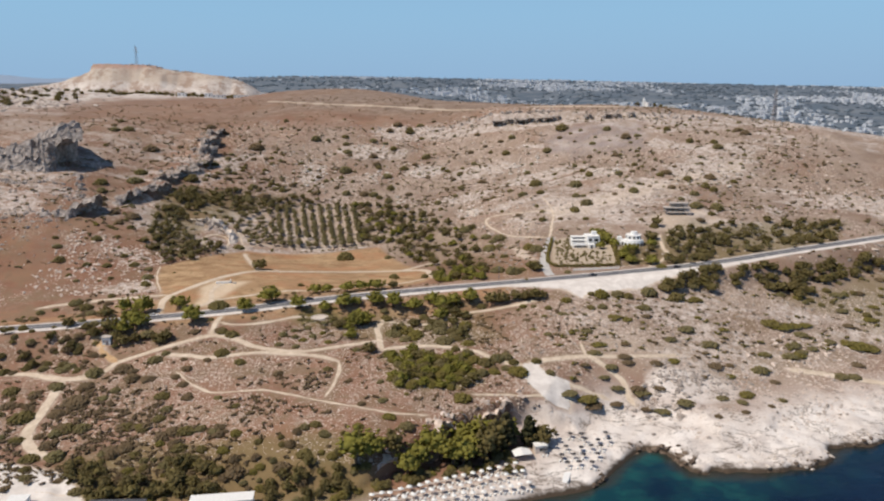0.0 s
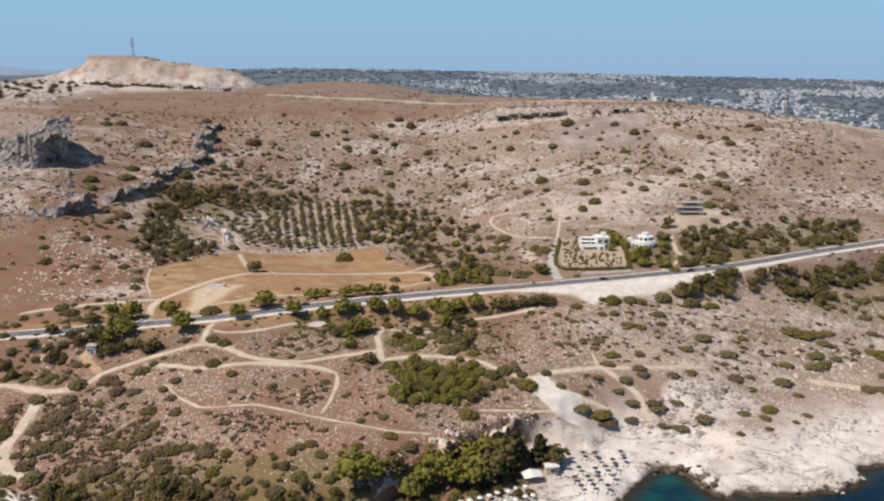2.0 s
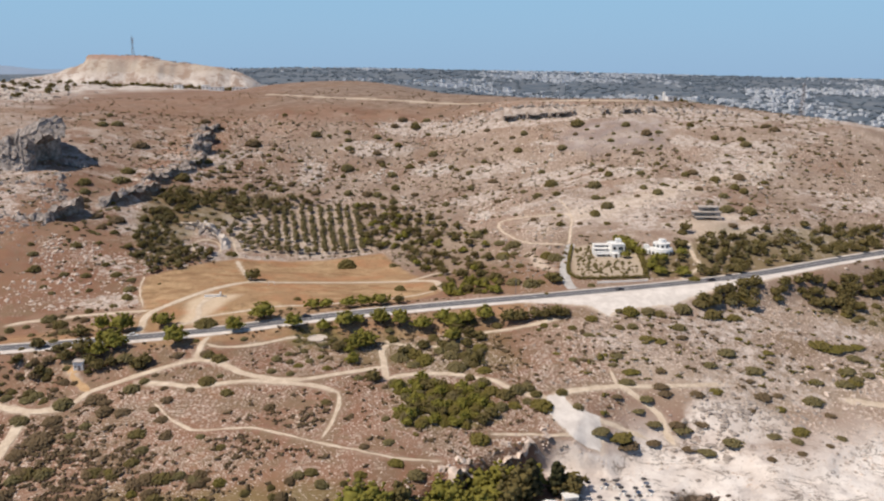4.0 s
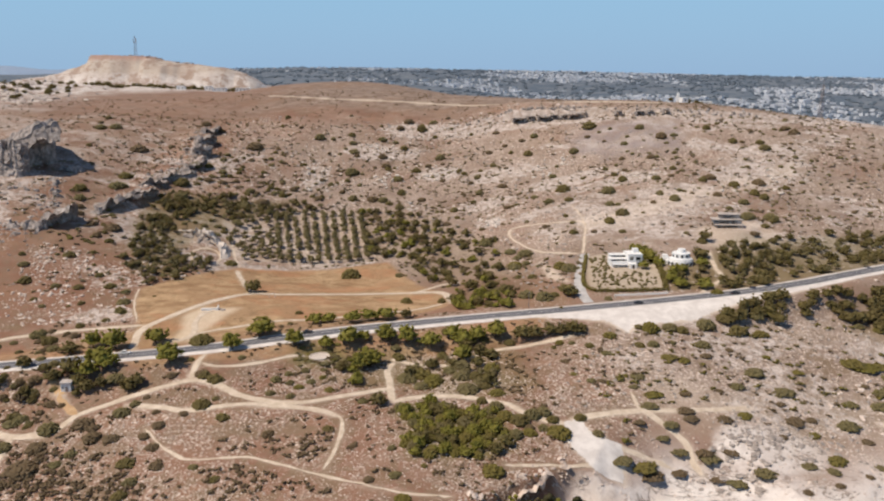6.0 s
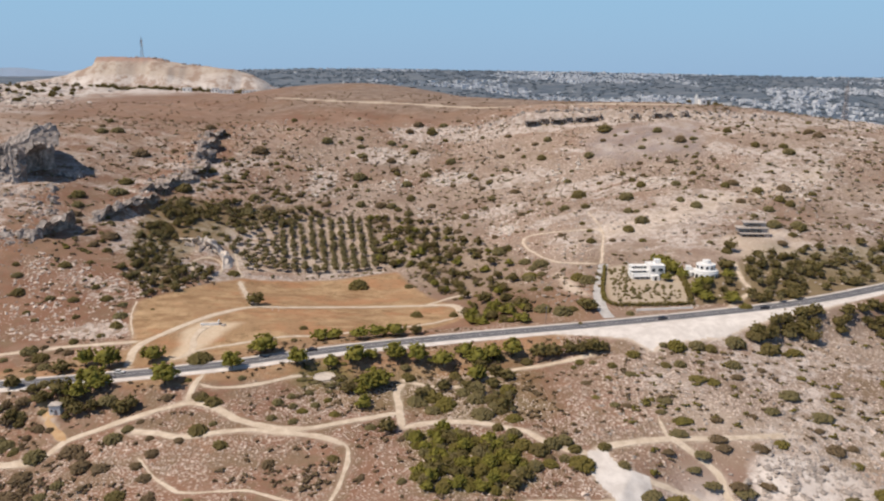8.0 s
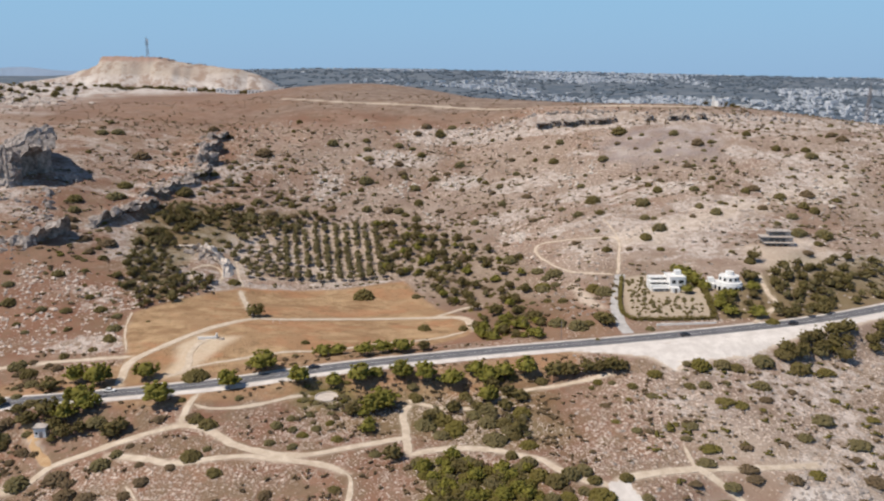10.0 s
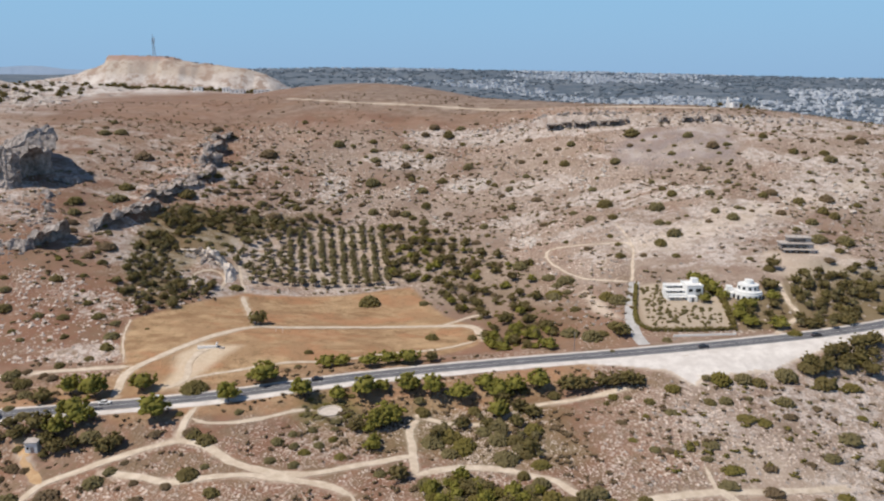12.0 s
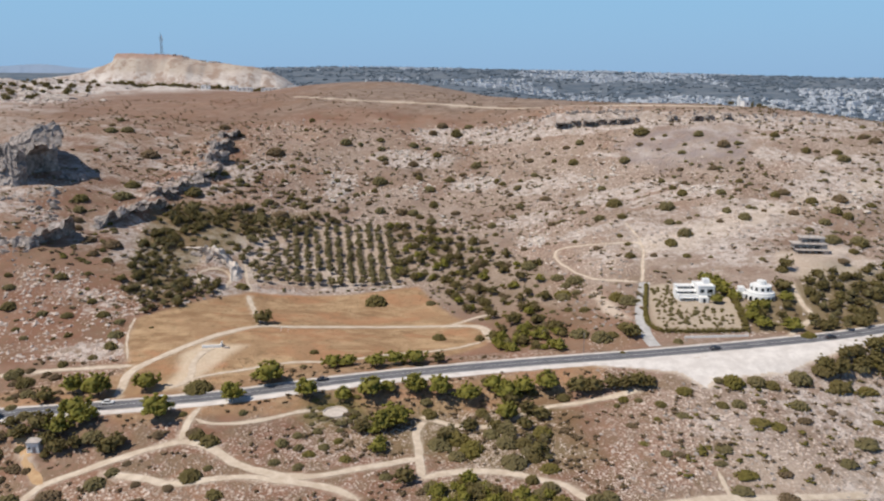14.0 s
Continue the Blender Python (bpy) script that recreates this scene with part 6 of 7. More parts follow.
tagged(link_mesh("scrub", *parts[2], "brown_leaf", smooth=True), "low tangled brown scrub above the beach bar", "scrub", kind="stuff")
tagged(link_mesh("scrub", *parts[4], "lime_leaf", smooth=True), "flat green mats of scrub on the headland", "scrub", kind="stuff")
tagged(link_mesh("scrub", *parts[3], "brown_leaf", smooth=True), "sparse low brown scrub on the plateau", "scrub", kind="stuff")
tagged(link_mesh("scrub", *parts[1], "brown_leaf", smooth=True), "scattered low brown scrub on the heath", "scrub", kind="stuff")

# ---- trees, one model of each look, then copies ----
def models(name, label, category, leaf, count, tall, wide, crown_from, style, seed):
    return [tree(name, label, category, leaf, seed + 13 * k, tall * (0.9 + 0.07 * k), wide * (1.06 - 0.05 * k), crown_from, style) for k in range(count)]


PINES = models("pine_tree", "Aleppo pine with a broad yellow-green crown", "tree", "pine_leaf", 4, 5.0, 6.2, 0.12, "umbrella", 100)
TALL_PINES = models("pine_tree", "tall Aleppo pine with a spreading green crown", "tree", "pine_leaf", 3, 12.5, 10.5, 0.22, "umbrella", 150)
TALL_DARK = models("evergreen_tree", "tall dark evergreen tree above the beach", "tree", "dark_leaf", 2, 13.5, 9.0, 0.12, "round", 170)
DARK = models("carob_tree", "dark evergreen carob tree with a dense round crown", "tree", "dark_leaf", 4, 4.6, 5.2, 0.10, "round", 200)
OLIVES = models("olive_tree", "small grey-green olive tree with a round crown", "tree", "olive_leaf", 4, 3.4, 3.6, 0.18, "olive", 300)
EVERGREENS = models("evergreen_tree", "low evergreen tree with a dense spreading crown", "tree", "dark_leaf", 4, 4.2, 5.4, 0.06, "round", 500)
CYPRESSES = models("cypress_tree", "dark pointed cypress tree", "tree", "cypress_leaf", 1, 9.0, 4.4, 0.05, "spire", 400)
used = set()


def plant(kinds, x, y, size, group):
    """The first of each model is moved to its place, the others are copies."""
    rng = random.Random(int(97 * x + 31 * y))
    model = rng.choice(kinds)
    m = pose(x, y, ground_at(x, y) - 0.1, 0, 0, rng.uniform(0, 360)) @ Matrix.Diagonal((size, size, size * rng.uniform(0.88, 1.12), 1))
    if model not in used:
        used.add(model)
        model.matrix_world = m
        return tagged(model, group=group)
    ob = copy_thing(model, m)
    ob.matrix_world = m
    return tagged(ob, group=group)


GROVE_WEST = [(-189, 466), (-190, 491), (-196, 515), (-194, 534), (-180, 534), (-174, 511), (-165, 493), (-142, 488), (-143, 474), (-150, 455), (-164, 441), (-177, 453)]
GROVE_BAND = [(-203, 552), (-196, 579), (-162, 597), (-132, 593), (-121, 610), (-95, 606), (-126, 574), (-149, 551), (-164, 557), (-182, 541)]
GROVE_EAST = [(-71, 604), (-52, 604), (-33, 592), (-11, 567), (5, 541), (23, 518), (20, 484), (28, 426), (25, 404), (-1, 411), (-3, 446), (-20, 476), (-40, 517), (-56, 518)]
EAST_NORTH = [(126, 420), (137, 462), (150, 478), (190, 491), (252, 512), (275, 510), (246, 470), (208, 450), (167, 432), (141, 420)]
EAST_SOUTH = [(116, 392), (144, 403), (181, 417), (216, 430), (274, 458), (268, 447), (213, 415), (197, 396), (180, 394), (176, 404), (146, 391), (124, 387)]
THICKET = [(-25, 316), (-16, 322), (-8, 320), (-1, 316), (12, 316), (13, 303), (16, 297), (8, 288), (-3, 287), (-17, 286), (-21, 292), (-19, 305)]
PATCHES = [(-26, 338), (-25, 355), (-6, 360), (-3, 369), (9, 358), (19, 336), (25, 324), (12, 324), (-3, 332)]
for x, y, r in scattered(GROVE_WEST, 5.6, 1, 0.86):
    plant(DARK if r < 0.5 else OLIVES, x, y, 0.75 + 0.5 * r, "trees of the west grove")
for x, y, r in scattered([(-200, 520), (-200, 545), (-196, 575), (-170, 560), (-176, 535), (-184, 515)], 6.5, 33, 0.8, 0.7):
    plant(DARK if r < 0.7 else EVERGREENS, x, y, 0.6 + 0.5 * r, "trees of the gully")
for x, y, r in scattered([(-222, 316), (-218, 350), (-168, 350), (-166, 334), (-176, 320)], 9.0, 37, 0.6, 0.8):
    plant(DARK if r < 0.5 else EVERGREENS, x, y, 0.8 + 0.5 * r, "trees on the west heath")
for x, y, r in scattered(GROVE_BAND, 5.8, 2, 0.8):
    plant(DARK if r < 0.6 else OLIVES, x, y, 0.8 + 0.5 * r, "trees above the orchard")
for x, y, r in scattered(GROVE_EAST, 7.4, 3, 0.78, 0.6):
    plant(DARK if r < 0.4 else (EVERGREENS if r < 0.62 else (OLIVES if r < 0.78 else PINES)), x, y, 0.6 + 0.55 * abs(math.sin(57 * r)) - 0.2 * (r > 0.78), "trees of the east grove")
for x, y, r in scattered([(-8, 428), (2, 440), (24, 440), (30, 415), (22, 405), (2, 411)], 6.0, 13, 0.85):
    plant(PINES if r > 0.3 else EVERGREENS, x, y, 0.5 + 0.5 * r, "trees of the east grove")
for x, y, r in scattered(EAST_NORTH, 6.2, 4, 0.8):
    plant(EVERGREENS if r < 0.75 else OLIVES, x, y, 0.8 + 0.5 * r, "trees east of the villas")
for x, y, r in scattered(EAST_SOUTH, 5.4, 5, 0.8):
    plant(EVERGREENS if r < 0.7 else DARK, x, y, 0.85 + 0.6 * r, "trees below the road")
for x, y, r in scattered(THICKET, 3.7, 6, 0.95, 0.9):
    plant(PINES if r < 0.88 else EVERGREENS, x, y, 0.45 + 0.45 * r, "pines of the thicket")
plant_shrubs([(x, y, 3.2 + 2.8 * r) for x, y, r in scattered(THICKET, 3.6, 21, 0.9, 0.8)], "undergrowth of the thicket", ["lime", "lime", "lime", "olive"], 1.3)
plant_shrubs([(x, y, 2.0 + 2.4 * r) for x, y, r in scattered(GROVE_EAST, 6.5, 22, 0.8, 0.9)], "undergrowth of the east grove", ["lime", "sage", "thorn"])
plant_shrubs([(x, y, 2.0 + 2.4 * r) for x, y, r in scattered(GROVE_WEST, 5.5, 23, 0.8, 0.9)], "undergrowth of the west grove", ["dark", "sage", "thorn"])
for x, y, r in scattered(PATCHES, 6.5, 7, 0.62):
    plant(OLIVES if r < 0.5 else DARK, x, y, 0.8 + 0.3 * r, "trees on the heath")
for x, y, r in scattered([(104, 422), (106, 440), (114, 441), (124, 450), (131, 441), (120, 421)], 5.0, 8, 0.75):
    plant(DARK if r < 0.5 else PINES, x, y, 0.8 + 0.4 * r, "trees round the villas")
for x, y, r in scattered([(-134, 250), (-118, 244), (-108, 238), (-97, 241), (-89, 249), (-80, 247), (-74, 232), (-86, 226), (-121, 227)], 5.0, 9, 0.9):
    plant(EVERGREENS if r < 0.7 else DARK, x, y, 0.8 + 0.35 * r, "trees above the beach bar")
for x, y, r in scattered([(-60, 240), (-52, 243), (-40, 246), (-28, 241), (-28, 229), (-60, 229)], 4.6, 10, 0.8):
    plant(DARK, x, y, 0.6 + 0.35 * r, "trees above the beach bar")
for x, y, r in scattered([(-46, 334), (-47, 350), (-42, 360), (-35, 360), (-34, 347), (-39, 332)], 5.0, 11, 0.75):
    plant(PINES, x, y, 0.7 + 0.2 * r, "pines by the threshing floor")
# the orchard: straight rows running uphill, and older trees west of them
for i in range(10):
    for j in range(21):
        u, v = i / 9, j / 20
        x = (-109 + 52 * u) * (1 - v) + (-129 + 58 * u) * v
        y = (508 + 7 * u) * (1 - v) + (588 + 14 * u) * v
        rng = random.Random(i * 50 + j)
        if rng.random() < 0.9:
            plant(OLIVES, x + rng.uniform(-0.8, 0.8), y + rng.uniform(-0.9, 0.9), rng.uniform(1.0, 1.4) * (1.3 if j == 0 else 1.0), "olive trees of the orchard")
for x, y, r in scattered([(-156, 548), (-130, 590), (-111, 508), (-133, 497)], 6.2, 12, 0.78, 0.3):
    plant(OLIVES, x, y, 1.05 + 0.4 * r, "olive trees of the orchard")
plant_shrubs([(x, y, 2.6 + 2.8 * r) for x, y, r in scattered([(-180, 528), (-166, 548), (-148, 550), (-146, 527), (-160, 521)], 5.0, 38, 0.8, 0.8)], "undergrowth of the west grove", ["olive", "dark", "sage"])
# ---- single trees: x, y, width of the crown ----
ROAD_PINES = [(-160, 370, 9.5), (-149, 367, 10.5), (-133, 371, 9.4), (-88, 376, 11.5), (-149, 350, 11), (-144, 346, 8.6), (-119, 348, 11.5), (-97, 359, 8.4), (-150, 341, 8.5), (-68, 392, 7.7), (-62, 394, 7.2), (-50, 390, 8.0),
              (-43, 393, 8.1), (-35, 393, 8.9), (-72, 363, 8.2), (-59, 365, 6.6), (-49, 366, 9.5), (-43, 369, 6.2), (-33, 369, 8.7), (-24, 369, 9.1), (-14, 369, 9.5), (-39, 354, 10.8), (-42, 349, 8.6), (14, 375, 8.9), (0, 359, 8.0), (-5, 374, 7.0), (-1, 371, 8.2), (6, 373, 8.0)]
ROAD_CAROBS = [(-167, 363, 10), (-157, 342, 11.5), (-163, 340, 8.8), (-26, 394, 7.6), (-49, 348, 7.8), (1, 368, 8.3), (7, 362, 8.1), (11, 359, 8.0), (-4, 429, 6.9), (52, 416, 10.1), (129, 460, 11.0), (26, 374, 10.6), (31, 374, 9.7),
               (-152, 338, 8.2), (-148, 335, 8.5), (-142, 336, 7.5), (-131, 334, 8.5), (-128, 336, 8.4), (-32, 320, 7.9)]
BEACH_PINES = [(-30, 242, 12.5), (-17, 247, 9.6), (-9, 249, 9.7), (0, 253, 10.2), (8, 254, 11.5), (16, 256, 10.8), (20, 263, 11.4), (-5, 258, 9.5), (7, 266, 11.1), (14, 270, 10.4), (26, 271, 9.0), (-24, 243, 9.0), (-12, 243, 8.5), (4, 250, 9.0), (12, 259, 10.0)]
for x, y, w in ROAD_PINES:
    plant(PINES, x, y, w / 6.4, "pines along the road")
for x, y, w in ROAD_CAROBS:
    plant(EVERGREENS, x, y, w / 7.0, "evergreen trees along the road")
for x, y, w in BEACH_PINES:
    plant(TALL_DARK if x in (16, 20, -17) else TALL_PINES, x, y + (3 if y < 254 else 0), w / 10.5, "pines above the beach")
for x, y, size in ((24, 266, 1.9), (33, 269, 1.55)):
    plant(CYPRESSES, x, y, size, "cypresses above the beach")
for x, y, size in ((38, 375, 1.25), (43, 375.5, 1.2), (47.5, 376, 1.35), (51, 376, 1.1)):
    plant(EVERGREENS, x, y, size, "evergreen trees along the road")
plant(DARK, 38, 269, 2.0, "pines above the beach")
plant(DARK, 138, 481, 1.4, "trees round the villas")
plant(EVERGREENS, -109, 439, 1.65, "evergreen trees along the road")
plant_shrubs([(x, y, 2.4 + 2.4 * r) for x, y, r in scattered([(-34, 234), (-24, 243), (10, 257), (26, 263), (27, 256), (0, 244), (-24, 233)], 3.2, 35, 0.85, 0.8)], "bushes behind the umbrellas", ["olive", "dark", "lime", "sage"], 1.3)
for x, y, size in ((24, 248, 0.8), (17, 250, 0.7), (28, 250, 0.6), (10, 247, 0.7), (2, 245, 0.7), (-10, 240, 0.8), (-20, 238, 0.8), (-36, 236, 0.9)):
    plant(EVERGREENS, x, y, size, "bushes behind the umbrellas")
RING_GROWTH = [(-60 + r * math.cos(a), 357 + 0.85 * r * math.sin(a), w) for a, r, w in [(0.39 * k, 7.2 + 1.4 * math.sin(5 * k), 3.4 + 1.0 * math.sin(3 * k)) for k in range(16)] + [(0.5 * k, 10.6 + math.sin(7 * k), 3.0 + math.sin(4 * k)) for k in range(11)]]
plant_shrubs(RING_GROWTH, "green growth round the threshing floor", ["olive", "lime", "olive"], 0.5)
# ================= buildings and works =================
def box(bm, x0, x1, y0, y1, z0, z1, bevel=0.0):
    """A block with slightly worn edges."""
    r = bmesh.ops.create_cube(bm, size=1.0, matrix=Matrix.Translation(((x0 + x1) / 2, (y0 + y1) / 2, (z0 + z1) / 2)) @ Matrix.Diagonal((x1 - x0, y1 - y0, z1 - z0, 1)))
    if bevel:
        edges = {e for v in r["verts"] for e in v.link_edges}
        bmesh.ops.bevel(bm, geom=list(edges), offset=bevel, segments=1, affect="EDGES")
    return bm


def blocks(*boxes, bevel=0.0):
    bm = bmesh.new()
    for b in boxes:
        box(bm, *b, bevel=bevel)
    return bm


def bar(bm, a, b, r, sides=6):
    """A straight rod from a to b."""
    a, b = Vector(a), Vector(b)
    m = Matrix.Translation((a + b) / 2) @ (b - a).to_track_quat("Z", "Y").to_matrix().to_4x4()
    bmesh.ops.create_cone(bm, cap_ends=True, segments=sides, radius1=r, radius2=r, depth=(b - a).length, matrix=m)
    return bm


def rods(*pairs, r=0.1, sides=6):
    bm = bmesh.new()
    for a, b in pairs:
        bar(bm, a, b, r, sides)
    return bm


def drum(bm, x, y, z0, z1, r, start=0, end=360, steps=20):
    """A round or part-round storey."""
    ang = [radians(start + (end - start) * k / steps) for k in range(steps + (end - start < 360))]
    low = [bm.verts.new((x + r * math.cos(a), y + r * math.sin(a), z0)) for a in ang]
    high = [bm.verts.new((x + r * math.cos(a), y + r * math.sin(a), z1)) for a in ang]
    n = len(ang)
    for k in range(n):
        j = (k + 1) % n
        bm.faces.new((low[k], low[j], high[j], high[k]))
    bm.faces.new(high)
    bm.faces.new(low[::-1])
    return bm


def at(name, x, y, turn=0.0, lift=0.0, lowest=False):
    """An Empty at the foot of a thing, on the ground."""
    root = new(name)
    root.matrix_world = pose(x, y, ground_at(x, y) + lift, 0, 0, turn)
    return root


def window(parent, x0, x1, y, z0, z1, deep=0.25):
    """A dark pane set in a white frame that stands proud of the wall, facing -y."""
    pane = part("window", blocks((x0, x1, y - 0.06, y + 0.02, z0, z1)), "shade_glass", parent, "dark window in a white wall")
    f = 0.09
    part("window_frame", blocks((x0 - f, x1 + f, y - 0.10, y - 0.062, z1, z1 + f), (x0 - f, x1 + f, y - 0.16, y - 0.062, z0 - f, z0), (x0 - f, x0, y - 0.10, y - 0.062, z0, z1), (x1, x1 + f, y - 0.10, y - 0.062, z0, z1)), "whitewash", pane)
    return pane


def terraced_villa():
    v = at("villa", 87, 452, 4, -0.3)
    part("wall", blocks((0.5, 8.0, -3.0, 6.0, 0, 6.6), bevel=0.05), "whitewash", v, "white rendered main block")
    part("parapet", blocks((0.4, 8.1, -3.1, -2.8, 6.6, 7.1), (0.4, 8.1, 5.8, 6.1, 6.6, 7.1), (0.4, 0.7, -2.8, 5.8, 6.6, 7.1), (7.8, 8.1, -2.8, 5.8, 6.6, 7.1)), "whitewash", v)
    part("stair_head", blocks((4.6, 7.4, 2.2, 5.2, 6.6, 8.8), bevel=0.05), "whitewash", v)
    part("wing", blocks((-8.0, 0.5, 3.0, 6.0, 0, 5.9), bevel=0.05), "whitewash", v, "white rendered upper wing")
    part("wing", blocks((-8.6, 0.5, 0.0, 3.0, 0, 4.4), bevel=0.05), "whitewash", v, "white rendered middle wing")
    part("wing", blocks((-8.2, 0.5, -3.0, 0.0, 0, 2.9), bevel=0.05), "whitewash", v, "white rendered lower wing")
    for y, z, x0 in ((3.0, 4.55, -7.4), (0.0, 3.0, -8.2), (-3.0, 0.7, -7.8)):
        canopy = part("pergola", blocks((x0, 0.3, y - 1.5, y, z + 1.15, z + 1.3)), "whitewash", v, "white concrete sunshade")
        for k in range(5):
            window(v, x0 + 0.3 + k * 1.55, x0 + 1.5 + k * 1.55, y, z - 0.1, z + 1.1)
        part("post", blocks(*[(x0 + 0.1 + k * 2.55, x0 + 0.3 + k * 2.55, y - 1.45, y - 1.25, z - 1.4, z + 1.15) for k in range(3)]), "whitewash", canopy)
    window(v, 1.4, 3.2, -3.0, 3.9, 5.6)
    window(v, 4.6, 7.0, -3.0, 3.9, 5.6)
    window(v, 4.9, 6.9, -3.0, 0.6, 2.6)
    part("porch", blocks((0.6, 4.4, -6.6, -3.0, 0, 2.7), bevel=0.05), "whitewash", v, "white flat-roofed porch")
    part("door", blocks((1.8, 2.9, -6.64, -6.55, 0.2, 2.3)), "shade_glass", v)
    return tagged(v, "white flat-roofed villa stepping down in terraces", "house")


def round_villa():
    v = at("villa", 115, 449, -8, -0.8)
    bm = drum(bmesh.new(), 0, 0, 0, 3.4, 6.4, 180, 360, 18)
    part("wall", bm, "whitewash", v, "white rounded ground floor")
    part("wall", blocks((-6.4, 6.4, 0.002, 6.0, 0, 3.4), bevel=0.04), "whitewash", v)
    part("balcony", drum(bmesh.new(), 0, 0.2, 3.402, 4.3, 6.1, 180, 360, 18), "whitewash", v, "white curved balcony parapet")
    part("upper_floor", drum(bmesh.new(), 0.3, 1.2, 4.302, 6.9, 4.6, 0, 360, 24), "whitewash", v, "white round upper floor")
    part("roof_tower", drum(bmesh.new(), 0.6, 2.2, 6.902, 8.6, 2.0, 0, 360, 18), "whitewash", v, "white round stair tower")
    part("wing", blocks((-10.5, -6.4, -1.5, 4.5, 0, 3.0), (-9.0, -6.4, 0.5, 4.5, 3.0, 5.2), bevel=0.05), "whitewash", v, "white lower wing")
    for k in range(7):
        a = radians(200 + k * 23.3)
        x, y = 6.4 * math.cos(a), 6.4 * math.sin(a)
        bm = blocks((-0.75, 0.75, -0.08, 0.05, 0.4, 2.1))
        arch = bmesh.ops.create_cone(bm, cap_ends=True, segments=14, radius1=0.75, radius2=0.75, depth=0.13, matrix=pose(0, -0.015, 2.1, 90, 0, 0))
        bmesh.ops.transform(bm, matrix=pose(x, y, 0, 0, 0, math.degrees(a) + 90), verts=bm.verts)
        part("arch", bm, "shade_glass", v, "dark arched opening")
    for k in range(5):
        a = radians(205 + k * 32)
        bm = blocks((-0.6, 0.6, -0.08, 0.05, 4.9, 6.3))
        bmesh.ops.transform(bm, matrix=pose(0.3 + 4.58 * math.cos(a), 1.2 + 4.58 * math.sin(a), 0, 0, 0, math.degrees(a) + 90), verts=bm.verts)
        part("window", bm, "shade_glass", v)
    window(v, -9.6, -8.0, -1.5, 1.0, 2.2)
    return tagged(v, "white villa with rounded terraces and arched openings", "house")


def concrete_shell():
    v = at("unfinished_building", 157, 499, -3, -0.6)
    floors = ((-9.5, 9.5, -4, 6, 0.0), (-11.0, 9.0, -1.5, 7.5, 3.3), (-6.0, 8.0, 1.5, 9.0, 6.6))
    for k, (x0, x1, y0, y1, z) in enumerate(floors):
        part("floor_slab", blocks((x0 - 0.6, x1 + 0.6, y0 - 0.6, y1, z + 3.0, z + 3.296), bevel=0.04), "raw_concrete", v, "bare concrete slab")
        part("back_wall", blocks((x0, x1, y1 - 2.6, y1 - 2.35, z, z + 2.996)), "raw_concrete", v)
        n = 6
        for j in range(n):
            x = x0 + 0.3 + (x1 - x0 - 0.6) * j / (n - 1)
            for y in (y0 + 0.2, y0 + 4.0):
                part("column", blocks((x - 0.2, x + 0.2, y - 0.2, y + 0.2, z - (0.8 if k == 0 else 0), z + 2.996)), "raw_concrete", v)
        part("side_wall", blocks((x1 - 3.2, x1 - 0.6, y0 + 0.25, y0 + 0.45, z, z + 2.996)), "raw_concrete", v)
    part("stub_column", blocks(*[(x, x + 0.35, 3, 3.35, 9.9, 10.8) for x in (-5, -1, 3, 7)]), "raw_concrete", v)
    v.matrix_world = v.matrix_world @ Matrix.Scale(0.82, 4)
    return tagged(v, "unfinished grey concrete frame building of three floors", "building")


def small_shed():
    v = at("shed", -155, 335, 8)
    part("wall", blocks((-1.9, 1.9, -1.7, 1.7, -0.5, 3.6), bevel=0.05), "whitewash", v, "faded white block wall")
    part("roof", blocks((-2.2, 2.2, -2.0, 2.0, 3.602, 3.85), bevel=0.05), "raw_concrete", v)
    part("door", blocks((-0.2, 0.9, -1.76, -1.66, 0.0, 2.1)), "steel", v)
    part("window", blocks((-1.4, -0.7, -1.75, -1.66, 1.4, 2.2)), "shade_glass", v)
    return tagged(v, "small pale block-built hut beside an orange track", "hut")


def hut(name, x, y, w, d, h, turn, label, material="whitewash", roof="whitewash"):
    v = at(name, x, y, turn)
    part("wall", blocks((-w / 2, w / 2, -d / 2, d / 2, -1.0, h), bevel=0.06), material, v)
    part("roof", blocks((-w / 2 - 0.2, w / 2 + 0.2, -d / 2 - 0.2, d / 2 + 0.2, h + 0.003, h + 0.35)), roof, v)
    for k in range(max(1, int(w / 5))):
        c = -w / 2 + (k + 0.5) * w / max(1, int(w / 5))
        part("window", blocks((c - 0.7, c + 0.7, -d / 2 - 0.05, -d / 2 + 0.03, h * 0.35, h * 0.75)), "shade_glass", v)
    return tagged(v, label, "building")


terraced_villa()
round_villa()
concrete_shell()
small_shed()

# the white ruined walls in the field
ruin = at("ruined_wall", -120, 406, 10)
part("wall", blocks((-4.5, 3.5, -0.3, 0.3, -0.4, 1.3), (3.0, 3.5, 0.3, 3.0, -0.4, 1.9), (-4.5, -4.0, 0.3, 2.2, -0.4, 0.8), bevel=0.12), "whitewash", ruin, "crumbling whitewashed wall")
part("wall_stub", blocks((4.5, 6.5, -1.6, -1.1, -0.4, 0.9), (6.0, 6.5, -1.1, 0.4, -0.4, 0.6), bevel=0.12), "pale_rock", ruin)
part("floor_slab", blocks((-4.0, 3.0, 0.304, 3.0, -0.3, 0.12), bevel=0.05), "whitewash", ruin)
tagged(ruin, "low ruined white walls on bare ground beside a track", "ruin")

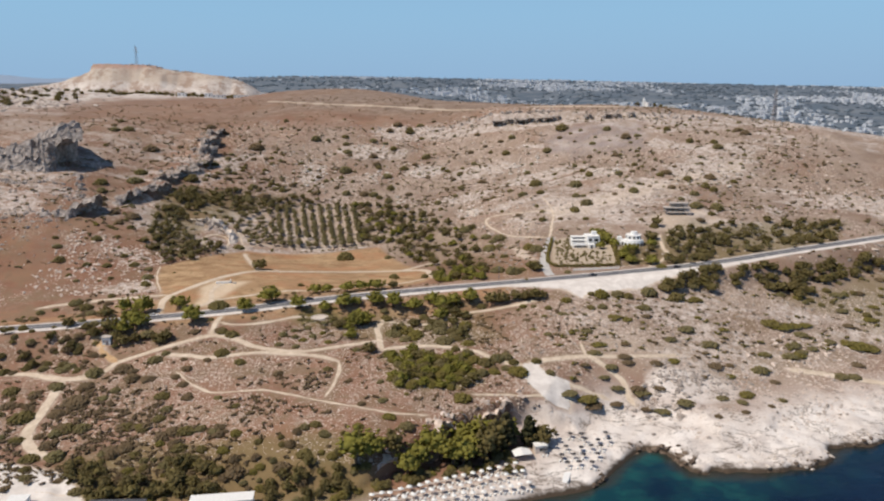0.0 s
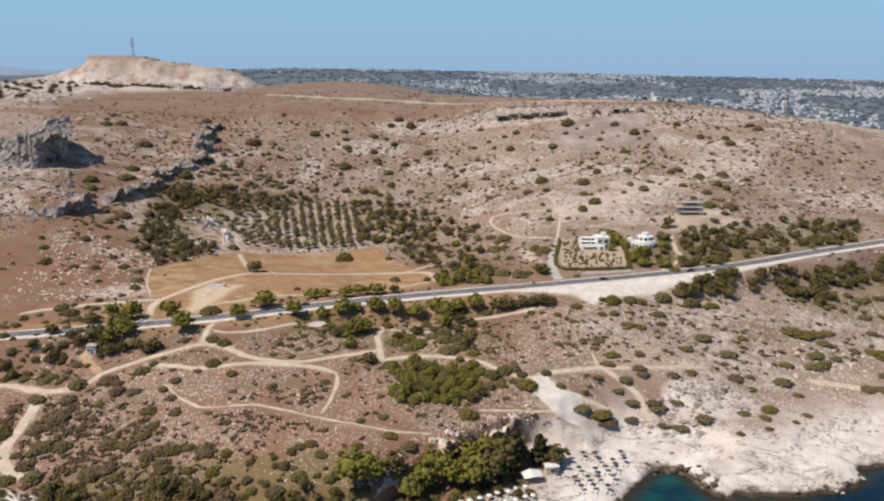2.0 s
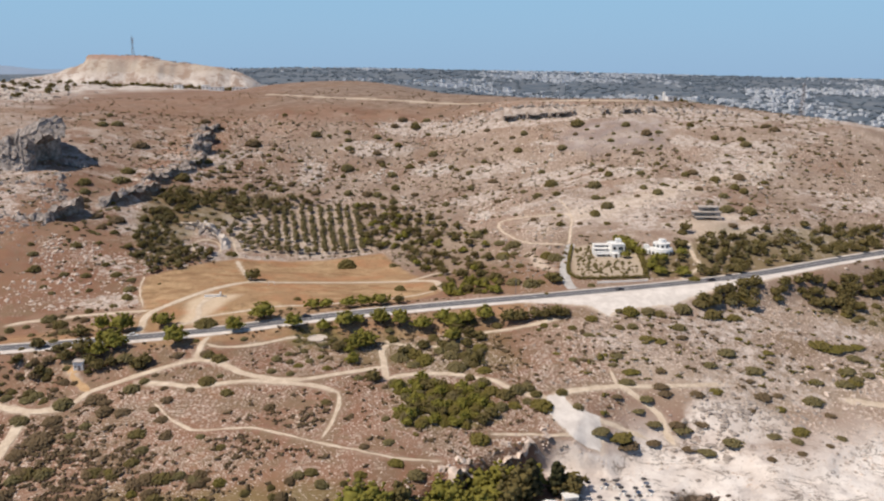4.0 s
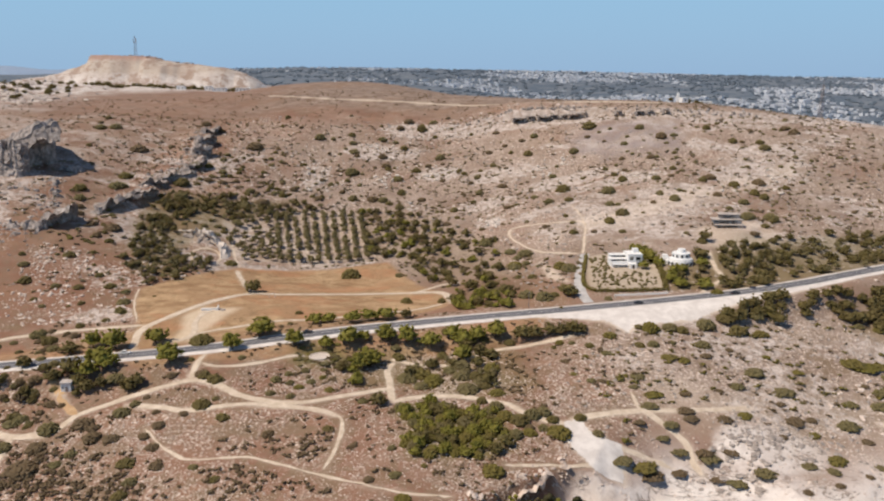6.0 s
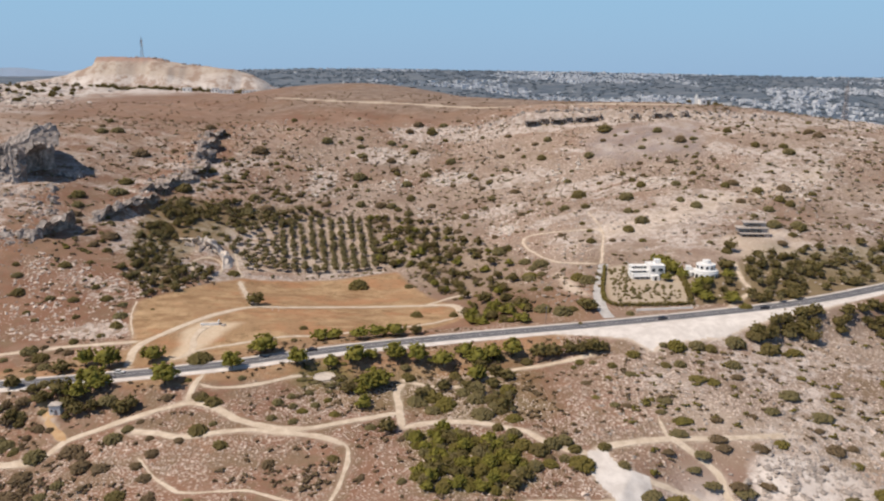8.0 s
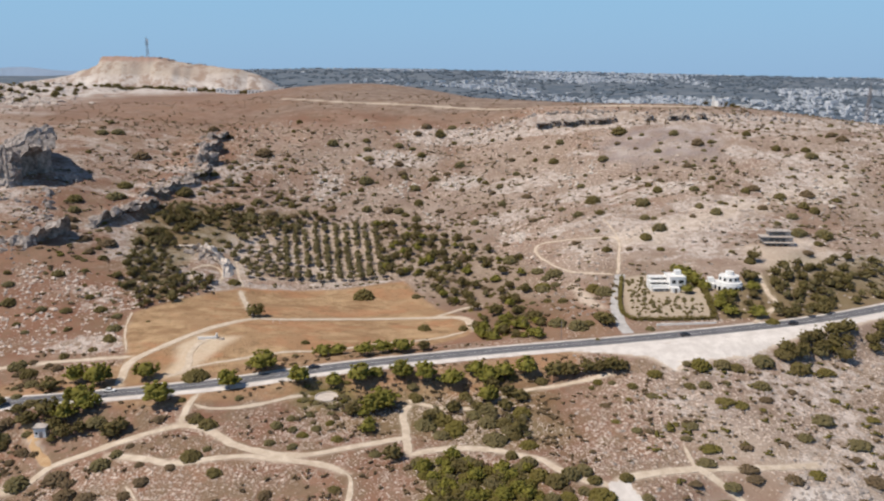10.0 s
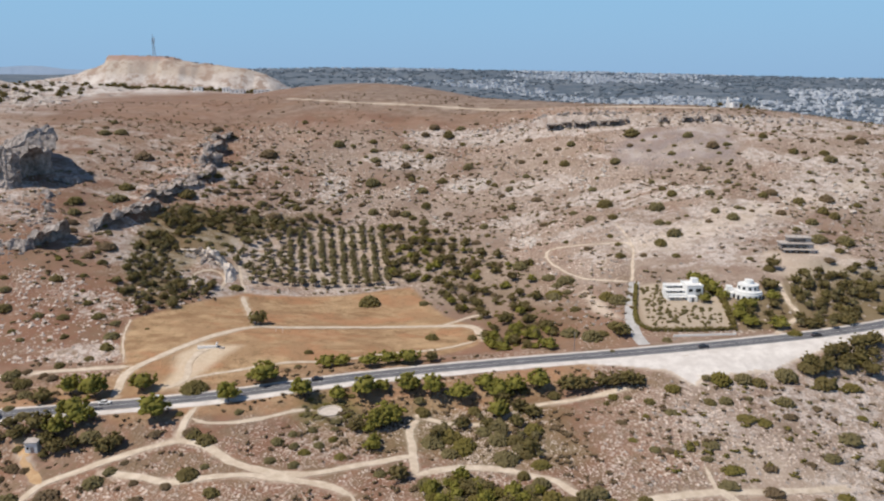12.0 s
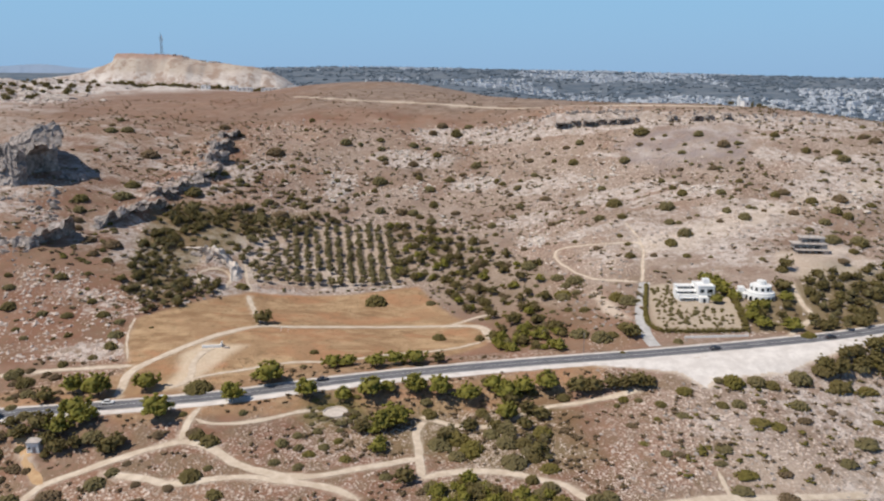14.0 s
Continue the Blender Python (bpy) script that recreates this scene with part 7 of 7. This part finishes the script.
# the round threshing floor
floor = at("threshing_floor", -60, 357, 0, 0.1)
part("paving", drum(bmesh.new(), 0, 0, -0.8, 0.06, 3.9, 0, 360, 40), "pale_rock", floor, "pale worn paving")
stone = blocks((-0.34, 0.34, -0.2, 0.2, -0.6, 0.42), bevel=0.06)
first = part("kerb_stone", stone, "pale_rock", floor)
for k in range(36):
    a = 2 * math.pi * k / 36
    ob = first if k == 0 else new("kerb_stone", first.data)
    ob.parent = floor
    ob.matrix_local = pose(4.1 * math.cos(a), 4.1 * math.sin(a), 0.05 * math.sin(9 * k), 0, 0, math.degrees(a) + 90)
tagged(floor, "round pale stone threshing floor ringed by green growth", "threshing floor")

goal = at("goal_frame", -96, 429, 8)
for x in (-1.5, 1.5):
    part("post", rods(((x, 0, -0.2), (x, 0, 2.0)), r=0.09), "whitewash", goal)
part("crossbar", rods(((-1.59, 0, 2.04), (1.59, 0, 2.04)), r=0.09), "whitewash", goal)
tagged(goal, "small white goal frame at the field's edge", "goal")

# garden of the terraced villa
def hedge(name, line, wide, tall, material, seed, label):
    rng = np.random.RandomState(seed)
    p = curve(line, 0.5)
    k = rng.randint(0, len(p), int(len(p) * 7))
    c = p[k] + rng.uniform(-1, 1, (len(k), 3)) * np.array([wide / 2, wide / 2, 0])
    c[:, 2] = np.array([ground_at(a, b) for a, b in c[:, :2]]) + rng.rand(len(k)) * tall
    v, f = lumps(rng, c, rng.uniform(0.35, 0.6, len(k)))
    return tagged(link_mesh(name, v, f, material), label, "hedge")


hedge("hedge", [(70, 474), (64, 446), (61, 426), (65, 419)], 1.6, 1.6, "lime_leaf", 1, "clipped green hedge beside the driveway")
hedge("hedge", [(65, 419), (82, 419), (99, 420)], 1.8, 1.5, "dark_leaf", 2, "clipped green hedge along the villa's garden")
hedge("hedge", [(100, 420), (102, 436), (103, 450), (100, 462)], 2.6, 2.6, "lime_leaf", 3, "tall green hedge beside the villa's garden")
for x, y, size in ((98.5, 462, 1.4), (101, 454, 1.35), (97, 469, 1.3), (103, 447, 1.0), (95, 446, 0.9)):
    plant(PINES, x, y, size, "trees screening the villa")
low_wall = link_mesh("garden_wall", [], [], "whitewash")
bm = bmesh.new()
for k in range(13):
    x = 73.5 + 2 * k
    box(bm, x, x + 1.98, 414.0 + 0.08 * k, 414.3 + 0.08 * k, ground_at(x, 414.2) - 0.4, ground_at(x, 414.2) + 0.9, 0.03)
bm.to_mesh(low_wall.data)
bm.free()
tagged(low_wall, "low pale wall in front of the garden hedge", "wall", kind="structure")
for x, y, r in scattered([(66, 423), (70, 470), (80, 470), (80, 440), (99, 440), (98, 423)], 2.4, 21, 0.8):
    look_name = "dark" if r < 0.5 else "olive"
    ob = new("garden_plant", SHRUB_MESHES[look_name][int(r * 40) % 4])
    w = 0.9 + 1.6 * r
    ob.matrix_world = pose(x, y, ground_at(x, y) - 0.05, 0, 0, 360 * r) @ Matrix.Diagonal((w, w, w * 1.3, 1))
    tagged(ob, "small clipped garden plant on pale gravel", "garden plant", "plants of the villa's garden")

# lattice masts
def lattice_mast(name, x, y, tall, base, top, bays, r, material, label, arms=0):
    root = at(name, x, y, 20, -0.5)
    def corner(k, z):
        w = base + (top - base) * z / tall
        return Vector((w / 2 * (1 if k in (0, 3) else -1), w / 2 * (1 if k in (0, 1) else -1), z))
    for k in range(4):
        part("leg", rods((corner(k, 0), corner(k, tall)), r=r), material, root)
    for j in range(bays):
        z0, z1 = tall * j / bays, tall * (j + 1) / bays
        pairs = []
        for k in range(4):
            n = (k + 1) % 4
            pairs += [(corner(k, z0), corner(n, z1)), (corner(n, z0), corner(k, z1)), (corner(k, z1), corner(n, z1))]
        part("bracing", rods(*pairs, r=r * 0.6, sides=4), material, root)
    part("spike", rods(((0, 0, tall), (0, 0, tall * 1.12)), r=r), material, root)
    for j in range(arms):
        z = tall * (0.86 - 0.1 * j)
        part("antenna", drum(bmesh.new(), top * 0.9, -0.4, z, z + 2.4, 0.8, 0, 360, 10), "whitewash", root, "white dish antenna")
        part("arm", rods(((-top * 2.2, 0, z), (top * 2.2, 0, z)), r=r), material, root)
    return tagged(root, label, "mast")


lattice_mast("antenna_mast", -560, 1437, 33, 4.4, 1.6, 9, 0.2, "steel", "tall lattice antenna mast on the quarried hill", 3)
lattice_mast("lattice_pylon", 316, 735, 31, 3.2, 1.2, 12, 0.2, "steel", "slender lattice mast beyond the plateau's edge", 1)

# road furniture and vehicles
pole = at("utility_pole", 31, 401.5)
part("post", rods(((0, 0, -0.5), (0, 0, 8.2)), r=0.14, sides=8), "steel", pole)
part("lamp_arm", rods(((0, 0, 8.1), (0, -1.6, 8.5)), r=0.07), "steel", pole)
part("lamp_head", blocks((-0.16, 0.16, -2.2, -1.6, 8.42, 8.56), bevel=0.03), "steel", pole)
tagged(pole, "thin grey lamp post beside the road", "street lamp")


def car(x, lane, material, label):
    k = int(np.argmin(np.abs(seen_road[:, 0] - x)))
    d = seen_road[k + 1] - seen_road[k - 1]
    turn = math.degrees(math.atan2(d[1], d[0]))
    n = np.array([d[1], -d[0]])[:2] / np.hypot(d[0], d[1])
    px, py = seen_road[k, 0] + n[0] * lane, seen_road[k, 1] + n[1] * lane
    root = at("car", px, py, turn, 0.12)
    part("body", blocks((-2.15, 2.15, -0.88, 0.88, 0.28, 0.92), bevel=0.14), material, root)
    bm = blocks((-1.45, 0.85, -0.78, 0.78, 0.9, 1.46), bevel=0.05)
    for q in bm.verts:
        if q.co.z > 1.2:
            q.co.x *= 0.72
            q.co.y *= 0.86
    part("cabin", bm, "shade_glass", root, "dark glazed cabin")
    part("roof", blocks((-1.05, 0.6, -0.68, 0.68, 1.45, 1.50), bevel=0.02), material, root)
    for wx in (-1.35, 1.35):
        for wy in (-0.86, 0.86):
            wheel = part("wheel", rods(((wx, wy - 0.1, 0.32), (wx, wy + 0.1, 0.32)), r=0.33, sides=14), "rubber", root)
            part("rim", rods(((wx, wy - 0.115, 0.32), (wx, wy + 0.115, 0.32)), r=0.19, sides=10), "steel", wheel)
    for wy in (-0.6, 0.6):
        part("headlight", blocks((2.1, 2.17, wy - 0.16, wy + 0.16, 0.6, 0.74)), "whitewash", root)
        part("tail_light", blocks((-2.17, -2.1, wy - 0.16, wy + 0.16, 0.6, 0.76)), "red_steel", root)
    return tagged(root, label, "car")


car(-144, -1.7, "car_white", "white hatchback driving along the coast road")
car(-124, -1.7, "car_white", "white hatchback driving along the coast road")
car(-67, -1.7, "car_dark", "dark saloon car driving along the coast road")
car(84, 1.7, "car_dark", "dark saloon car driving along the coast road")
car(131, 1.7, "car_dark", "dark hatchback driving along the coast road")
# ================= the beach =================
def beach_umbrella(cover, label):
    root = new("beach_umbrella")
    part("pole", rods(((0, 0, -0.3), (0, 0, 2.3)), r=0.04), "wood", root)
    bm = bmesh.new()
    bmesh.ops.create_cone(bm, cap_ends=False, segments=12, radius1=0.98, radius2=0.06, depth=0.5, matrix=Matrix.Translation((0, 0, 2.25)))
    bmesh.ops.create_cone(bm, cap_ends=False, segments=12, radius1=1.0, radius2=0.98, depth=0.14, matrix=Matrix.Translation((0, 0, 1.93)))
    part("canopy", bm, cover, root)
    return tagged(root, label, "umbrella")


def sun_lounger(label):
    root = new("sun_lounger")
    part("frame", blocks((-0.34, 0.34, -0.95, 0.95, 0.24, 0.32), bevel=0.02), "whitewash", root)
    part("mattress", blocks((-0.32, 0.32, -0.93, 0.35, 0.322, 0.40), bevel=0.03), "canvas", root)
    bm = blocks((-0.32, 0.32, 0, 0.68, 0, 0.08), bevel=0.03)
    bmesh.ops.transform(bm, matrix=pose(0, 0.36, 0.33, 38, 0, 0), verts=bm.verts)
    part("backrest", bm, "canvas", root)
    for x in (-0.28, 0.28):
        for y in (-0.8, 0.8):
            part("leg", rods(((x, y, 0), (x, y, 0.24)), r=0.03), "whitewash", root)
    return tagged(root, label, "sun lounger")


STRAW = beach_umbrella("canvas", "cream fabric beach umbrella on pale sand")
SHADE = beach_umbrella("dark_canvas", "dark fabric beach umbrella on pale rock")
LOUNGER = sun_lounger("white sun lounger with a pale cushion under an umbrella")
taken = set()


def set_down(model, x, y, turn, group):
    m = pose(x, y, ground_at(x, y), 0, 0, turn)
    if model not in taken:
        taken.add(model)
        model.matrix_world = m
        return tagged(model, group=group)
    ob = copy_thing(model, m)
    return tagged(ob, group=group)


for (x0, y0), (x1, y1), n in (((-23.5, 231.0), (26.5, 252.0), 17), ((-16, 229.0), (29, 247.2), 15), ((-6, 228.0), (30.4, 240.0), 12)):
    for k in range(n):
        s = k / (n - 1)
        w = random.Random(k * 7 + n)
        x, y = x0 + (x1 - x0) * s + w.uniform(-0.35, 0.35), y0 + (y1 - y0) * s + w.uniform(-0.35, 0.35)
        set_down(STRAW, x, y, w.uniform(0, 360), "umbrellas in rows on the beach")
        for side in (-0.75, 0.75):
            set_down(LOUNGER, x + side, y - 1.6, 160 + w.uniform(-8, 8), "sun loungers in rows on the beach")
for i in range(7):
    for j in range(5):
        w = random.Random(100 + i * 9 + j)
        if w.random() < 0.78:
            x, y = 36 + 4.6 * i + 1.1 * j + w.uniform(-0.9, 0.9), 273 - 5.2 * j + 0.7 * i + w.uniform(-0.8, 0.8)
            if float(seaward(np.array([x]), np.array([y]))[0]) > 5:
                set_down(SHADE, x, y, w.uniform(0, 360), "umbrellas on the rock terrace")
                for side in (-0.8, 0.8):
                    set_down(LOUNGER, x + side, y - 1.7, 160 + w.uniform(-12, 12), "sun loungers on the rock terrace")

canopy = at("shade_canopy", 29.5, 258.5, 12)
bm = bmesh.new()
top = [bm.verts.new(p) for p in ((-4.2, -2.6, 2.6), (0, -3.2, 3.3), (4.4, -2.4, 2.7), (4.6, 2.8, 3.0), (0, 3.2, 3.9), (-4.4, 2.6, 3.0))]
for quad in ((0, 1, 4, 5), (1, 2, 3, 4)):
    bm.faces.new([top[q] for q in quad])
r = bmesh.ops.extrude_face_region(bm, geom=bm.faces[:])
bmesh.ops.translate(bm, verts=[q for q in r["geom"] if isinstance(q, bmesh.types.BMVert)], vec=(0, 0, -0.05))
part("roof_sail", bm, "canvas", canopy, "taut white canvas sail")
for x, y, z in ((-4.2, -2.6, 2.6), (4.4, -2.4, 2.7), (4.6, 2.8, 3.0), (-4.4, 2.6, 3.0)):
    part("post", rods(((x, y, -0.3), (x, y, z)), r=0.07), "wood", canopy)
canopy.matrix_world = canopy.matrix_world @ Matrix.Diagonal((0.78, 0.78, 0.9, 1))
tagged(canopy, "white canvas canopy over the beach bar's terrace", "canopy")
hut("beach_hut", 37, 264, 4.6, 3.0, 2.8, 10, "pale stone beach hut beside the pines", "pale_rock", "canvas")
hut("beach_bar", -72, 225.5, 20, 5, 3.0, 8, "low beach bar with a white roof among trees", "whitewash", "canvas")
hut("beach_bar", -106, 223.5, 18, 5, 2.6, 2, "low building with a dark sheet roof among trees", "raw_concrete", "slate")
hut("kiosk", -139, 226, 6, 4, 2.6, 4, "small white kiosk on the pale forecourt", "whitewash", "canvas")

deck = at("swim_platform", 44.5, 247.5, -18, 0.2)
part("platform", blocks((-1.1, 1.1, -3.6, 3.2, -0.6, 0.22), bevel=0.05), "whitewash", deck, "white concrete slab")
part("step", blocks((-0.9, 0.9, -4.4, -3.602, -0.9, -0.1), bevel=0.05), "whitewash", deck)
tagged(deck, "white concrete bathing platform on the rocks", "platform")
terrace = [((-23, 234.6), (26, 252.2)), ((-20, 229.2), (28.5, 246.4))]
for (x0, y0), (x1, y1) in terrace:
    n = 24
    bm = bmesh.new()
    for k in range(n):
        a, b = k / n, (k + 1) / n
        x, y = x0 + (x1 - x0) * a, y0 + (y1 - y0) * a
        u = (x1 - x0) / n
        box(bm, x, x + u * 0.99, y - 0.25, y + 0.35, ground_at(x, y) - 0.5, ground_at(x, y) + 0.35, 0.03)
    wall = link_mesh("terrace_wall", [], [], "pale_rock")
    bm.to_mesh(wall.data)
    bm.free()
    tagged(wall, "low pale stone terrace wall on the beach", "wall", kind="structure")
# ================= the distance =================
rng = np.random.RandomState(77)
hut("chapel", 196, 735, 5.5, 8, 4.2, 10, "small white chapel on the plateau's edge")
tower = at("bell_tower", 192, 737)
part("wall", blocks((-1.1, 1.1, -1.1, 1.1, -0.5, 7.0), bevel=0.08), "whitewash", tower)
part("cap", drum(bmesh.new(), 0, 0, 7.003, 8.4, 0.9, 0, 360, 12), "whitewash", tower)
tagged(tower, "slim white bell tower beside the chapel", "tower")
hut("plateau_house", 220, 748, 9, 7, 4.0, -6, "low white house on the plateau's edge")
for x, y, w, h in ((-330, 1150, 18, 5), (-352, 1170, 10, 7), (-300, 1160, 20, 5), (-268, 1165, 12, 7), (-395, 1180, 12, 6), (-642, 1280, 14, 6), (-245, 1175, 26, 3.5)):
    hut("quarry_building", x, y, w, w * 0.55, h, 5, "pale works building below the quarried hill")
for x, y, s in ((186, 738, 0.9), (203, 741, 1.0), (210, 744, 0.9), (214, 742, 0.8)):
    plant(DARK, x, y, s, "trees by the chapel")
for k in range(34):
    x = -545 + k * 7.0
    plant(EVERGREENS, x, 1205 + 10 * math.sin(k * 0.7), 1.3 + 0.5 * (k % 3) / 2, "trees below the quarry")
for x, y, r in scattered([(-760, 900), (-760, 1240), (-560, 1260), (-470, 1000), (-470, 860)], 25, 31, 0.6):
    plant(EVERGREENS, x, y, 0.9 + 0.8 * r, "trees on the quarry's waste ground")
outcrop("hilltop_rocks", [(-628, 1432), (-570, 1434), (-520, 1432), (-450, 1430), (-370, 1428)], 4.0, 90, 1.5, 5.0, 81, "rock", "reddish broken rock along the quarry's top", 0.2, 0.6)
outcrop("quarry_waste", [(-470, 820), (-520, 920), (-580, 1040), (-650, 1120)], 42.0, 420, 2.0, 8.0, 83, "rock", "grey broken rock heaped on the quarry's waste ground", 0.1, 0.5)
outcrop("quarry_waste", [(-480, 800), (-520, 900), (-560, 1000), (-640, 1100), (-600, 1180)], 38.0, 900, 1.2, 6.0, 82, "pale_rock", "pale quarried blocks on waste ground", 0.1, 0.6)

# town: white houses, thicker towards the coast, with haze tinted into the walls
n = 15000
d = 1700 + 2950 * rng.rand(n) ** 0.85
a = rng.uniform(-0.30, 0.80, n)
dense = 1.7 * rough(a * d * 0.9, d * 0.5, 300, 83, 3) + 0.12 * (a - 0.15) + 0.36 * step(4150, 4600, d) - 0.42 * step(3000, 1900, d) * (1 - 0.5 * step(0.35, 0.6, a)) + 0.18 * rng.normal(size=n)
k = dense > 0.41
x, y = (a * d)[k], d[k]
w = rng.uniform(6, 13, len(x)) * (1 + 1.6 * (rng.rand(len(x)) > 0.94))
deep, tall = w * rng.uniform(0.5, 0.9, len(x)), rng.uniform(3.0, 6.5, len(x)) * (1 + 0.6 * (rng.rand(len(x)) > 0.92))
z = height(x, y, False) - 2
cube = np.array([(-0.5, -0.5, 0), (0.5, -0.5, 0), (0.5, 0.5, 0), (-0.5, 0.5, 0), (-0.5, -0.5, 1), (0.5, -0.5, 1), (0.5, 0.5, 1), (-0.5, 0.5, 1)])
quads = np.array([(0, 1, 5, 4), (1, 2, 6, 5), (2, 3, 7, 6), (3, 0, 4, 7), (4, 5, 6, 7)])
turn = rng.uniform(-0.6, 0.6, len(x))
b = cube[None] * np.stack([w, deep, tall + 2], 1)[:, None, :]
c, s = np.cos(turn)[:, None], np.sin(turn)[:, None]
v = np.stack([b[..., 0] * c - b[..., 1] * s + x[:, None], b[..., 0] * s + b[..., 1] * c + y[:, None], b[..., 2] + z[:, None]], -1).reshape(-1, 3)
f = (quads[None] + (np.arange(len(x)) * 8)[:, None, None]).reshape(-1, 4)
tagged(link_mesh("distant_town", v, f, "hazed_white"), "distant white town spread over low hills, dulled by painted haze", "town", kind="stuff")
n = 9000
d = 1650 + 3150 * rng.rand(n)
a = rng.uniform(-0.38, 0.85, n)
k = rough(a * d, d, 300, 85, 3) + 0.4 * rng.normal(size=n) > -0.05
x, y = (a * d)[k], d[k]
c = np.stack([x, y, height(x, y, False) + 2], 1)
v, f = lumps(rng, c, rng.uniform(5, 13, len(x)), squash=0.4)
tagged(link_mesh("distant_woods", v, f, "hazed_wood"), "distant pine woods between the houses, painted hazy blue-grey", "woods", kind="stuff")

# mountains on the skyline in the west, blue haze painted as their colour
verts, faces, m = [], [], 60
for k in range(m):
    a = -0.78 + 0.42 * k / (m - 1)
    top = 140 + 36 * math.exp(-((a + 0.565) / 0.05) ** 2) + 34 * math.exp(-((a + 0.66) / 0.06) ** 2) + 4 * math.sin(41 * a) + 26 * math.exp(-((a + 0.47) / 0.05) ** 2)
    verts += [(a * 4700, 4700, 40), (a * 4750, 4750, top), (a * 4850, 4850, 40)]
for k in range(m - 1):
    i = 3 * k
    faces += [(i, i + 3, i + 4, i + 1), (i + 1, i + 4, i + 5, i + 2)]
tagged(link_mesh("backdrop_mountains", verts, faces, "haze_hill", smooth=True), "mountains on the skyline, painted in hazy blue", "mountains", kind="structure")

# tree models that found no place
for root in (*PINES, *TALL_PINES, *TALL_DARK, *DARK, *OLIVES, *EVERGREENS, *CYPRESSES):
    if root not in used:
        for piece in (*root.children, root):
            bpy.data.objects.remove(piece)
